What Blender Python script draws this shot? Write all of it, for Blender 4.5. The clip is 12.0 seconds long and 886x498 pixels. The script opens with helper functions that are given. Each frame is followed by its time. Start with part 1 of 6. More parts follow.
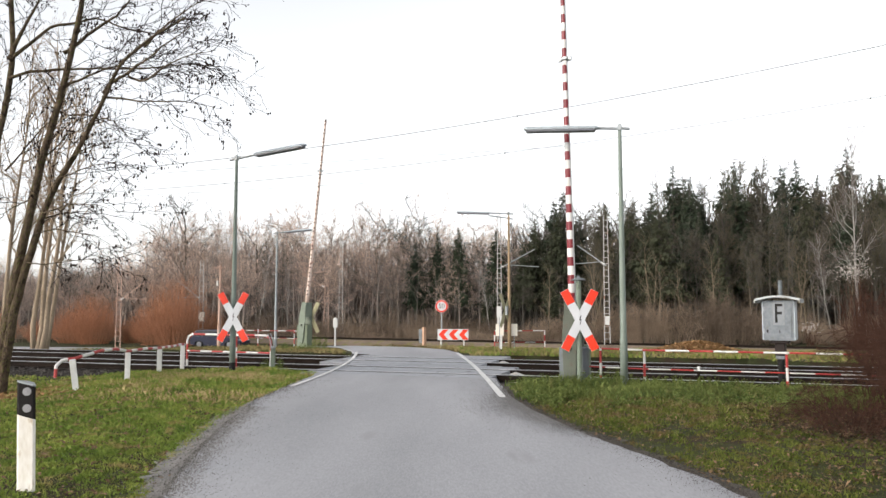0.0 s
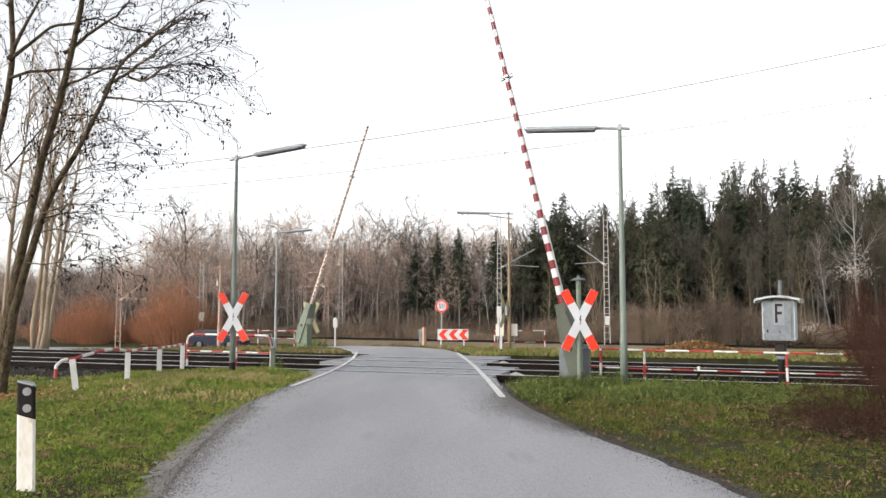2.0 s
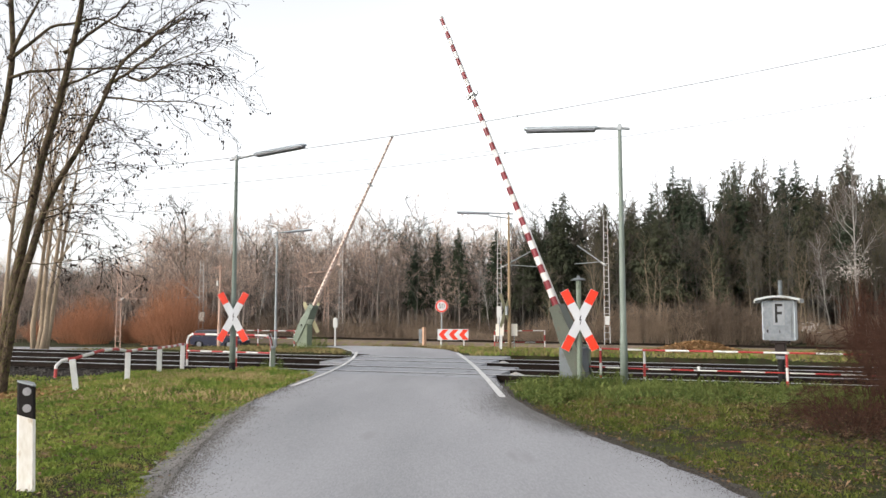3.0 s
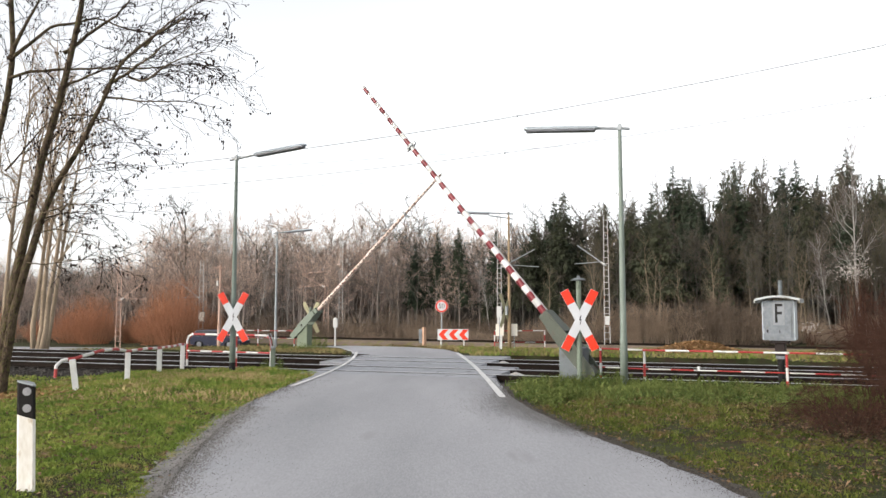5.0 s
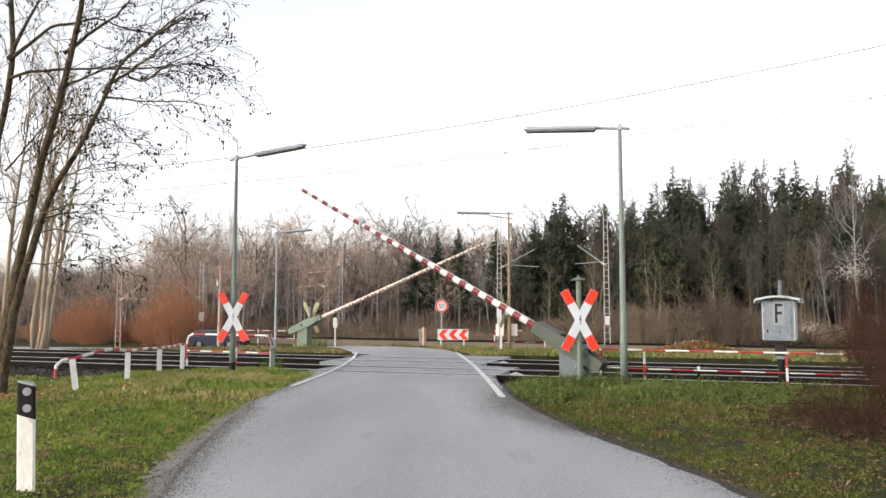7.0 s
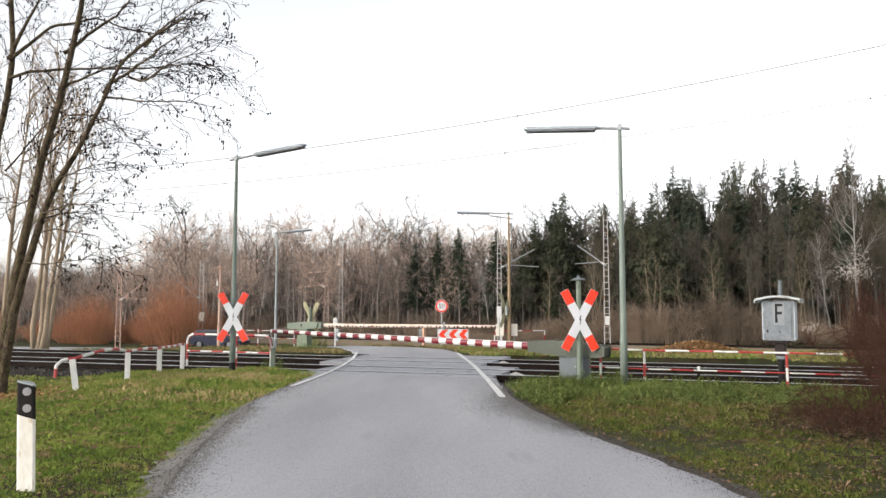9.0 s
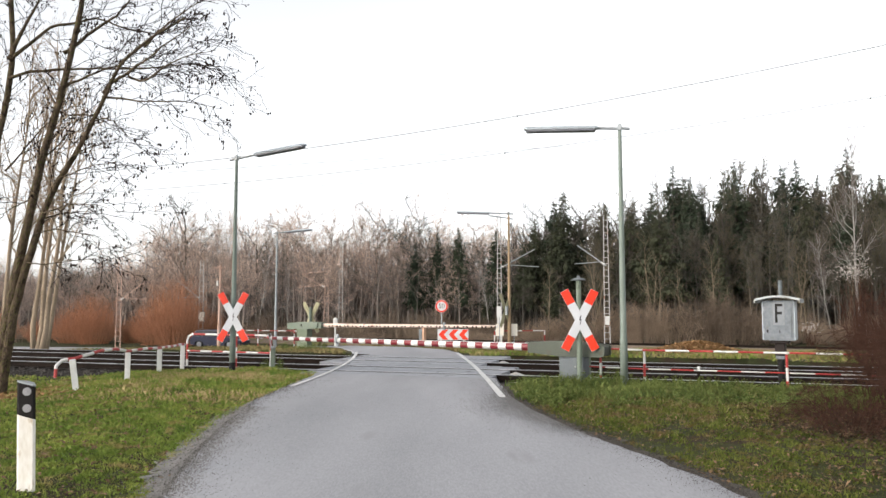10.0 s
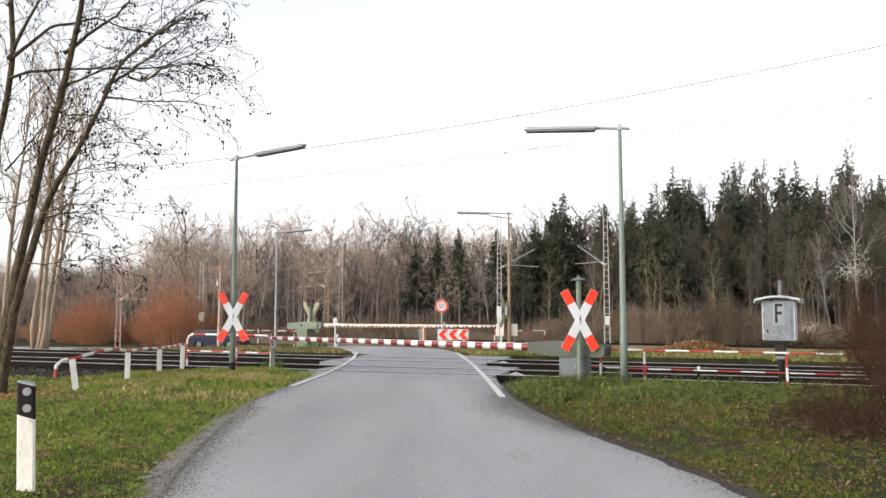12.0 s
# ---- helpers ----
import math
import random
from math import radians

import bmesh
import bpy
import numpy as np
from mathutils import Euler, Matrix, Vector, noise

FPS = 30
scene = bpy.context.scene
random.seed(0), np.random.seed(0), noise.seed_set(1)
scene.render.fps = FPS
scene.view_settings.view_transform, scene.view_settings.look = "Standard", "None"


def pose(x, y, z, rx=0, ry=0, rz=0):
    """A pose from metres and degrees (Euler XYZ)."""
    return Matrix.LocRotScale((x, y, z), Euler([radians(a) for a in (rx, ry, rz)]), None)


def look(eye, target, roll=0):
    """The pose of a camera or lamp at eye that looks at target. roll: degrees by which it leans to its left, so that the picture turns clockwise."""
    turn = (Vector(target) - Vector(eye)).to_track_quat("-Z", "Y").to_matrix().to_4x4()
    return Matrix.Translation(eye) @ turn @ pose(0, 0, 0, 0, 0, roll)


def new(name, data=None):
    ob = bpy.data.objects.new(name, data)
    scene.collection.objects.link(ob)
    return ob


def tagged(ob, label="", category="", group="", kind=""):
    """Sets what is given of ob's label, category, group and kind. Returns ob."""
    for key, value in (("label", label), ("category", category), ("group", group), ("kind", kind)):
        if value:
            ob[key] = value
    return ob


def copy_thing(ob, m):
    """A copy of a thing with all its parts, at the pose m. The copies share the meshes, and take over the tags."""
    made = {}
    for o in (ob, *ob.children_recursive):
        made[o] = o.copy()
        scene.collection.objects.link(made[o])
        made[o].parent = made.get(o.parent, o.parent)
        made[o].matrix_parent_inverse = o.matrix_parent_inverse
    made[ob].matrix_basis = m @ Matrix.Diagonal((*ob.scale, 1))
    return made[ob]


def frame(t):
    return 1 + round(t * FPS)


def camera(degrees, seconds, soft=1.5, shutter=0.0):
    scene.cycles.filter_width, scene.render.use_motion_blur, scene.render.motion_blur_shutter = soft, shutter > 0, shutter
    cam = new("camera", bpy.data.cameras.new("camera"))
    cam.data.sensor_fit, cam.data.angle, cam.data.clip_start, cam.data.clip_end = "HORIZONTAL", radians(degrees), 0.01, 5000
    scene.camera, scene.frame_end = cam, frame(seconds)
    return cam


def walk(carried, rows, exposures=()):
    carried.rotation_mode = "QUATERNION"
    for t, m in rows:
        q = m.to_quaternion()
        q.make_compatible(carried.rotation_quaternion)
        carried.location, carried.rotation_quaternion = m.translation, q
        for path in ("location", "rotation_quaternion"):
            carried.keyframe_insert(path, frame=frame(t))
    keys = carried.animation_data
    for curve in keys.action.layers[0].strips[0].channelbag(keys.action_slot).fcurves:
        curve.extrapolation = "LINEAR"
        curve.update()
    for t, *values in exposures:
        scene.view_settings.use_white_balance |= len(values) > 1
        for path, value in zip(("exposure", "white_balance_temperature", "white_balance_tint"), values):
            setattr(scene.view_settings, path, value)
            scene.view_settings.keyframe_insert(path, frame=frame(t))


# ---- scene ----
# ---------------- camera ----------------
cam = camera(61.3, 12.0)
EYE = (0.0, 0.0, 1.65)
walk(cam, [(0, pose(*EYE, 94.41, 0, 0)), (12, pose(*EYE, 94.41, 0, 0))], [(0, 1.2), (1, 1.2), (2.5, 1.215), (5.5, 1.235), (12, 1.235)])

# ---------------- sky and sun: bright hazy overcast, weak low sun ----------------
SUN_EL, SUN_AZ = radians(24), radians(-125)   # azimuth clockwise from +y
world = bpy.data.worlds.new("world")
scene.world = world
world.use_nodes = True
wn, wl = world.node_tree.nodes, world.node_tree.links
wn.clear()
w_out = wn.new("ShaderNodeOutputWorld")
w_bg = wn.new("ShaderNodeBackground")
w_sky = wn.new("ShaderNodeTexSky")
w_sky.sky_type, w_sky.sun_disc = "NISHITA", False
w_sky.sun_elevation, w_sky.sun_rotation = SUN_EL, SUN_AZ
w_sky.air_density, w_sky.dust_density, w_sky.ozone_density = 1.0, 1.5, 1.0
w_hsv = wn.new("ShaderNodeHueSaturation")     # cloud veil takes most of the blue away
w_hsv.inputs["Saturation"].default_value = 0.13
w_bg.inputs["Strength"].default_value = 0.14
wl.new(w_sky.outputs[0], w_hsv.inputs["Color"])
wl.new(w_hsv.outputs[0], w_bg.inputs["Color"])
wl.new(w_bg.outputs[0], w_out.inputs["Surface"])
sun_data = bpy.data.lights.new("sun", "SUN")
sun_data.energy, sun_data.angle, sun_data.color = 1.0, radians(14), (1.0, 0.86, 0.70)
sun = new("sun", sun_data)
sun_from = Vector((math.sin(SUN_AZ) * math.cos(SUN_EL), math.cos(SUN_AZ) * math.cos(SUN_EL), math.sin(SUN_EL)))
sun.matrix_world = look(sun_from * 60, (0, 0, 0))


# ---------------- materials ----------------
def material(name, c1, c2, rough=0.7, metal=0.0, coarse=1.5, fine=40.0, bump=0.2, dist=0.004, c3=None, spots=0.0, per_object=0.0, world_space=False, per_island=0.0, stretch=None, spec=None):
    """Two colours mixed by coarse and fine noise, a third in spots, relief from the fine noise."""
    m = bpy.data.materials.new(name)
    m.use_nodes = True
    n, l = m.node_tree.nodes, m.node_tree.links
    b = n["Principled BSDF"]
    co = n.new("ShaderNodeNewGeometry") if world_space else n.new("ShaderNodeTexCoord")
    vec = co.outputs["Position"] if world_space else co.outputs["Object"]
    if stretch:
        mp = n.new("ShaderNodeMapping")
        mp.inputs["Scale"].default_value = stretch
        l.new(vec, mp.inputs["Vector"])
        vec = mp.outputs[0]
    def nz(scale, detail):
        t = n.new("ShaderNodeTexNoise")
        t.inputs["Scale"].default_value, t.inputs["Detail"].default_value = scale, detail
        l.new(vec, t.inputs["Vector"])
        return t.outputs["Fac"]
    a, f = nz(coarse, 5), nz(fine, 4)
    add = n.new("ShaderNodeMath")
    add.operation = "MULTIPLY_ADD"
    l.new(f, add.inputs[0])
    add.inputs[1].default_value = 0.6
    l.new(a, add.inputs[2])
    fac = add.outputs[0]
    if per_object or per_island:
        src = n.new("ShaderNodeObjectInfo").outputs["Random"] if per_object else n.new("ShaderNodeNewGeometry").outputs["Random Per Island"]
        ad2 = n.new("ShaderNodeMath")
        ad2.operation = "MULTIPLY_ADD"
        l.new(src, ad2.inputs[0])
        ad2.inputs[1].default_value = per_object or per_island
        l.new(fac, ad2.inputs[2])
        fac = ad2.outputs[0]
    mr = n.new("ShaderNodeMapRange")
    mr.inputs["From Min"].default_value, mr.inputs["From Max"].default_value = 0.5, 1.1 + (per_object or per_island)
    l.new(fac, mr.inputs["Value"])
    mix = n.new("ShaderNodeMix")
    mix.data_type = "RGBA"
    mix.inputs["A"].default_value, mix.inputs["B"].default_value = (*c1, 1), (*c2, 1)
    l.new(mr.outputs[0], mix.inputs["Factor"])
    col = mix.outputs["Result"]
    if c3:
        sp = nz(coarse * 3.1, 6)
        r2 = n.new("ShaderNodeMapRange")
        r2.inputs["From Min"].default_value, r2.inputs["From Max"].default_value = 0.62 - spots * 0.3, 0.72 - spots * 0.2
        l.new(sp, r2.inputs["Value"])
        mx = n.new("ShaderNodeMix")
        mx.data_type = "RGBA"
        l.new(col, mx.inputs["A"])
        mx.inputs["B"].default_value = (*c3, 1)
        l.new(r2.outputs[0], mx.inputs["Factor"])
        col = mx.outputs["Result"]
    l.new(col, b.inputs["Base Color"])
    b.inputs["Roughness"].default_value, b.inputs["Metallic"].default_value = rough, metal
    b.inputs["Specular IOR Level"].default_value = spec if spec is not None else 0.1 if rough >= 0.8 else 0.4
    if bump:
        bp = n.new("ShaderNodeBump")
        bp.inputs["Strength"].default_value, bp.inputs["Distance"].default_value = bump, dist
        l.new(f, bp.inputs["Height"])
        l.new(bp.outputs[0], b.inputs["Normal"])
    return m


asphalt = material("asphalt", (0.165, 0.168, 0.183), (0.315, 0.318, 0.338), 0.85, 0, 0.55, 60, 0.4, 0.005, (0.205, 0.205, 0.217), 0.04, world_space=True, stretch=(1.0, 0.22, 1.0), spec=0.45)
panel_mat = material("crossing_panel", (0.175, 0.182, 0.20), (0.275, 0.283, 0.307), 0.7, 0, 1.2, 45, 0.3, 0.004, (0.06, 0.06, 0.065), 0.15, per_object=0.2, world_space=True)
line_mat = material("road_line_paint", (0.42, 0.42, 0.42), (0.60, 0.60, 0.60), 0.7, 0, 2.0, 40, 0.3, 0.003, (0.3, 0.3, 0.3), 0.1, world_space=True)
soil = material("soil_grass", (0.018, 0.023, 0.009), (0.048, 0.05, 0.021), 0.95, 0, 0.5, 18, 0.8, 0.03, (0.034, 0.024, 0.016), 0.40, world_space=True)
verge_mat = material("gravel_verge", (0.036, 0.031, 0.026), (0.105, 0.096, 0.085), 0.95, 0, 2.5, 45, 0.9, 0.02, (0.04, 0.035, 0.028), 0.2, world_space=True)
verge_pale = material("gravel_verge_pale", (0.105, 0.101, 0.098), (0.27, 0.262, 0.258), 0.95, 0, 3.5, 55, 0.9, 0.02, (0.06, 0.05, 0.04), 0.22, world_space=True)
pebble_mat = material("pale_pebble", (0.07, 0.065, 0.06), (0.32, 0.31, 0.30), 0.9, 0, 3.0, 40, 0.2, 0.003, per_island=0.8)
soil_dirt = material("dark_dirt", (0.08, 0.078, 0.078), (0.19, 0.187, 0.19), 0.9, 0, 3.0, 40, 0.2, 0.003, per_island=0.5)
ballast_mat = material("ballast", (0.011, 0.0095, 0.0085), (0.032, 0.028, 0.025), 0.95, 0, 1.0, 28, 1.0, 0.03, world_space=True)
stone_mat = material("ballast_stone", (0.018, 0.016, 0.014), (0.115, 0.104, 0.096), 0.95, 0, 3.0, 40, 0.3, 0.004, per_island=0.5)
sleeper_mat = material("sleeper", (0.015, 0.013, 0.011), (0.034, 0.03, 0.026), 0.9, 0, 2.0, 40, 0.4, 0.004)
# rust taken down to near black, with the shade on the rail sides in it
rust = material("rail_rust_shaded", (0.008, 0.006, 0.005), (0.02, 0.014, 0.011), 0.9, 0.1, 3.0, 60, 0.3, 0.002)
rail_top = material("rail_polished", (0.42, 0.42, 0.43), (0.58, 0.58, 0.59), 0.4, 1.0, 2.0, 60, 0.05, 0.001)
# side of the rail head, its shade likewise painted as near black
rail_side_shaded = material("rail_head_side_shaded", (0.012, 0.01, 0.009), (0.032, 0.028, 0.026), 0.85, 0.0, 2.0, 60, 0.05, 0.001)
white_paint = material("white_paint", (0.47, 0.47, 0.455), (0.62, 0.62, 0.605), 0.45, 0, 3.0, 30, 0.08, 0.002, (0.50, 0.48, 0.44), 0.06)
white_foil = material("white_reflective_foil", (0.50, 0.51, 0.53), (0.60, 0.61, 0.635), 0.4, 0, 2.5, 40, 0.04, 0.001, (0.5, 0.5, 0.5), 0.05)
red_foil = material("orange_red_foil", (0.64, 0.034, 0.012), (0.75, 0.05, 0.018), 0.4, 0, 2.5, 40, 0.04, 0.001)
red_stripe = material("dark_red_foil", (0.12, 0.007, 0.013), (0.17, 0.011, 0.018), 0.4, 0, 4.0, 40, 0.05, 0.001)
red_paint = material("red_paint", (0.26, 0.018, 0.019), (0.36, 0.036, 0.031), 0.5, 0, 4.0, 30, 0.1, 0.002, (0.3, 0.12, 0.08), 0.06)
green_paint = material("green_paint", (0.105, 0.135, 0.10), (0.16, 0.19, 0.15), 0.55, 0, 2.5, 25, 0.15, 0.002, (0.10, 0.12, 0.085), 0.12)
green_light = material("light_green_paint", (0.095, 0.122, 0.078), (0.145, 0.175, 0.118), 0.55, 0, 2.0, 25, 0.15, 0.002, (0.12, 0.15, 0.10), 0.1)
green_dark = material("dark_green_paint", (0.038, 0.046, 0.034), (0.07, 0.08, 0.058), 0.6, 0, 2.5, 30, 0.2, 0.002, (0.06, 0.055, 0.04), 0.15)
grey_metal = material("galvanised_grey", (0.22, 0.24, 0.25), (0.34, 0.36, 0.37), 0.5, 0.4, 3.0, 30, 0.1, 0.002, (0.2, 0.19, 0.17), 0.08)
grey_box = material("grey_blue_sheet", (0.085, 0.098, 0.11), (0.185, 0.203, 0.222), 0.6, 0.05, 3.2, 25, 0.15, 0.002, (0.13, 0.14, 0.14), 0.16)
alu = material("aluminium_hood", (0.34, 0.38, 0.42), (0.48, 0.52, 0.56), 0.4, 0.3, 2.0, 25, 0.05, 0.001)
lamp_pole_mat = material("lamp_pole_grey_green", (0.115, 0.145, 0.122), (0.175, 0.205, 0.178), 0.55, 0.05, 1.5, 25, 0.1, 0.002, (0.19, 0.19, 0.17), 0.1)
housing_grey = material("housing_grey", (0.07, 0.082, 0.09), (0.12, 0.136, 0.145), 0.6, 0.05, 1.6, 25, 0.15, 0.002, (0.08, 0.085, 0.08), 0.16)
lamp_under = material("grey_diffuser", (0.10, 0.105, 0.12), (0.15, 0.155, 0.17), 0.35, 0, 2.0, 30, 0.05, 0.001)
lattice_mat = material("mast_paint", (0.30, 0.29, 0.28), (0.42, 0.41, 0.40), 0.7, 0.1, 0.8, 20, 0.1, 0.002, (0.28, 0.13, 0.08), 0.15, world_space=True)
lattice_rust = material("mast_rusty", (0.32, 0.2, 0.155), (0.50, 0.37, 0.31), 0.8, 0.1, 0.8, 20, 0.1, 0.002, world_space=True)
pole_wood = material("pole_brown", (0.20, 0.14, 0.085), (0.34, 0.25, 0.16), 0.8, 0, 1.5, 30, 0.3, 0.003, stretch=(8, 8, 0.6))
olive_back = material("sign_back_olive", (0.24, 0.225, 0.13), (0.38, 0.355, 0.22), 0.6, 0, 3.0, 30, 0.08, 0.001)
# white boom paint with the low sun's pinkish warmth put into the colour
boom_back = material("white_paint_warm_lit", (0.50, 0.37, 0.31), (0.72, 0.59, 0.52), 0.6, 0, 2.0, 25, 0.1, 0.001, (0.34, 0.18, 0.14), 0.12)
low_bed = material("low_track_bed", (0.09, 0.066, 0.05), (0.21, 0.165, 0.13), 0.95, 0, 0.5, 12, 0.8, 0.03, (0.13, 0.12, 0.05), 0.3, world_space=True)
cream = material("cream_plate", (0.60, 0.55, 0.47), (0.74, 0.70, 0.62), 0.55, 0, 3.0, 30, 0.08, 0.001)
black_paint = material("black_paint", (0.008, 0.008, 0.008), (0.02, 0.019, 0.019), 0.6, 0, 3.0, 40, 0.1, 0.001, spec=0.15)
dark_brown = material("black_brown_plastic", (0.014, 0.01, 0.009), (0.028, 0.02, 0.018), 0.5, 0, 3.0, 40, 0.08, 0.001, spec=0.15)
band_black = material("matt_black_band", (0.006, 0.005, 0.005), (0.014, 0.011, 0.01), 0.6, 0, 3.0, 40, 0.05, 0.001, spec=0.15)
delin_white = material("delineator_white", (0.60, 0.55, 0.47), (0.82, 0.80, 0.76), 0.5, 0, 2.2, 18, 0.1, 0.001, (0.42, 0.33, 0.22), 0.12, stretch=(2, 2, 0.7))
reflector_mat = material("reflector_grey", (0.20, 0.195, 0.20), (0.30, 0.295, 0.30), 0.4, 0.0, 6, 90, 0.3, 0.002)
concrete = material("pale_concrete", (0.38, 0.36, 0.33), (0.52, 0.50, 0.47), 0.85, 0, 2.0, 30, 0.4, 0.004, (0.25, 0.24, 0.21), 0.15)
wire_mat = material("wire_copper_grey", (0.16, 0.17, 0.17), (0.24, 0.25, 0.25), 0.5, 0.3, 2.0, 30, 0, 0.001)


# ---------------- mesh building ----------------
class Mesh:
    """Collects faces with material slots and links them as one mesh object."""
    def __init__(self, *mats):
        self.v, self.f, self.mi, self.mats = [], [], [], list(mats)

    def add(self, verts, faces, mi=0):
        o = len(self.v)
        self.v.extend(tuple(p) for p in verts)
        self.f.extend(tuple(i + o for i in q) for q in faces)
        self.mi.extend([mi] * len(faces))

    def box(self, centre, size, ch=0.006, m=None, mi=0):
        """A box with chamfered edges."""
        hx, hy, hz = (s / 2 for s in size)
        ch = min(ch, hx * 0.45, hy * 0.45, hz * 0.45)
        vs, idx = [], {}
        for sx in (-1, 1):
            for sy in (-1, 1):
                for sz in (-1, 1):
                    for ax in range(3):
                        p = [sx * (hx - ch), sy * (hy - ch), sz * (hz - ch)]
                        p[ax] = (sx, sy, sz)[ax] * (hx, hy, hz)[ax]
                        idx[sx, sy, sz, ax] = len(vs)
                        vs.append(Vector(p))
        fs = []
        cyc = [(-1, -1), (1, -1), (1, 1), (-1, 1)]
        for ax in range(3):
            b, c = (ax + 1) % 3, (ax + 2) % 3
            for s in (-1, 1):
                q = []
                for p, r in cyc:
                    k = [0, 0, 0]
                    k[ax], k[b], k[c] = s, p, r
                    q.append(idx[(*k, ax)])
                fs.append(q if s > 0 else q[::-1])
            for p in (-1, 1):
                for r in (-1, 1):
                    ks = []
                    for s in (-1, 1):
                        k = [0, 0, 0]
                        k[ax], k[b], k[c] = s, p, r
                        ks.append(tuple(k))
                    q = [idx[(*ks[0], b)], idx[(*ks[1], b)], idx[(*ks[1], c)], idx[(*ks[0], c)]]
                    fs.append(q if p * r > 0 else q[::-1])
        for sx in (-1, 1):
            for sy in (-1, 1):
                for sz in (-1, 1):
                    q = [idx[sx, sy, sz, a] for a in range(3)]
                    fs.append(q if sx * sy * sz > 0 else q[::-1])
        c = Vector(centre)
        vs = [(m @ (p + c)) if m else p + c for p in vs]
        self.add(vs, fs, mi)

    def tube(self, pts, radii, n=8, mi=0, cap=True):
        """A round bar along a line of points."""
        pts = [Vector(p) for p in pts]
        if not hasattr(radii, "__len__"):
            radii = [radii] * len(pts)
        vs, fs, side = [], [], None
        for i, p in enumerate(pts):
            d = (pts[min(i + 1, len(pts) - 1)] - pts[max(i - 1, 0)]).normalized()
            if side is None:
                side = d.orthogonal().normalized()
            side = (side - d * side.dot(d)).normalized()
            up = d.cross(side)
            for k in range(n):
                a = 2 * math.pi * k / n
                vs.append(p + (side * math.cos(a) + up * math.sin(a)) * radii[i])
        for i in range(len(pts) - 1):
            for k in range(n):
                a, b = i * n + k, i * n + (k + 1) % n
                fs.append((a, b, b + n, a + n))
        if cap:
            fs.append(tuple(range(n - 1, -1, -1)))
            fs.append(tuple(range(len(vs) - n, len(vs))))
        self.add(vs, fs, mi)

    def lathe(self, prof, n=20, m=None, mi=0):
        """Radius and height pairs turned round z, closed at both ends."""
        vs = [Vector((r * math.cos(2 * math.pi * k / n), r * math.sin(2 * math.pi * k / n), z)) for r, z in prof for k in range(n)]
        fs = [(i * n + k, i * n + (k + 1) % n, (i + 1) * n + (k + 1) % n, (i + 1) * n + k) for i in range(len(prof) - 1) for k in range(n)]
        fs += [tuple(range(n - 1, -1, -1)), tuple(range(len(vs) - n, len(vs)))]
        self.add([m @ p for p in vs] if m else vs, fs, mi)

    def prism(self, poly, d0, d1, m=None, mi=0):
        """An outline in x and z given depth along y."""
        k = len(poly)
        vs = [Vector((x, d0, z)) for x, z in poly] + [Vector((x, d1, z)) for x, z in poly]
        fs = [tuple(range(k)), tuple(range(2 * k - 1, k - 1, -1))]
        fs += [(i, i + k, (i + 1) % k + k, (i + 1) % k) for i in range(k)]
        self.add([m @ p for p in vs] if m else vs, fs, mi)

    def link(self, name, parent=None, smooth=False, label="", category="", group="", kind="", m=None):
        me = bpy.data.meshes.new(name)
        me.from_pydata([tuple(p) for p in self.v], [], self.f)
        for x in self.mats:
            me.materials.append(x)
        if len(self.mats) > 1:
            me.polygons.foreach_set("material_index", self.mi)
        if smooth:
            me.polygons.foreach_set("use_smooth", [True] * len(self.f))
        me.update()
        ob = new(name, me)
        if parent:
            ob.parent = parent
        if m is not None:
            ob.matrix_basis = m
        return tagged(ob, label, category, group, kind)


def thing(name, m, label, category, group=""):
    e = new(name)
    e.empty_display_size = 0.2
    e.matrix_basis = m
    return tagged(e, label, category, group)


def smoothstep(a, b, x):
    t = min(1, max(0, (x - a) / (b - a)))
    return t * t * (3 - 2 * t)


# ---------------- ground, road, tracks ----------------
TRACK_SLOPE = -0.325                       # the line runs from far left to near right
TA = math.atan(TRACK_SLOPE)
TU, TN = Vector((math.cos(TA), math.sin(TA), 0)), Vector((-math.sin(TA), math.cos(TA), 0))
T1 = 19.45                                  # where the two centre lines cut x = 0
T2 = 23.30
GAUGE = 1.50                                # rail centre to rail centre


def across(x, y):
    """Distance behind the centre between the two tracks."""
    return (y - TRACK_SLOPE * x - (T1 + T2) / 2) * math.cos(TA)


def lerp_line(rows, y):
    for (y0, x0), (y1, x1) in zip(rows, rows[1:]):
        if y <= y1:
            return x0 + (x1 - x0) * max(0, (y - y0)) / (y1 - y0)
    return rows[-1][1]


EDGE_L = [(-30, -2.3), (0, -2.1), (6.6, -2.46), (8.3, -2.78), (10, -3.02), (13, -3.28), (15.6, -3.24), (17.2, -3.16), (18.4, -3.1), (19.4, -3.1), (26, -3.2)]
EDGE_R = [(-30, 3.4), (0, 3.1), (6.6, 2.64), (8.5, 2.23), (10.4, 1.69), (12, 1.39), (13.85, 1.2), (17.4, 1.22), (26.6, 0.75)]


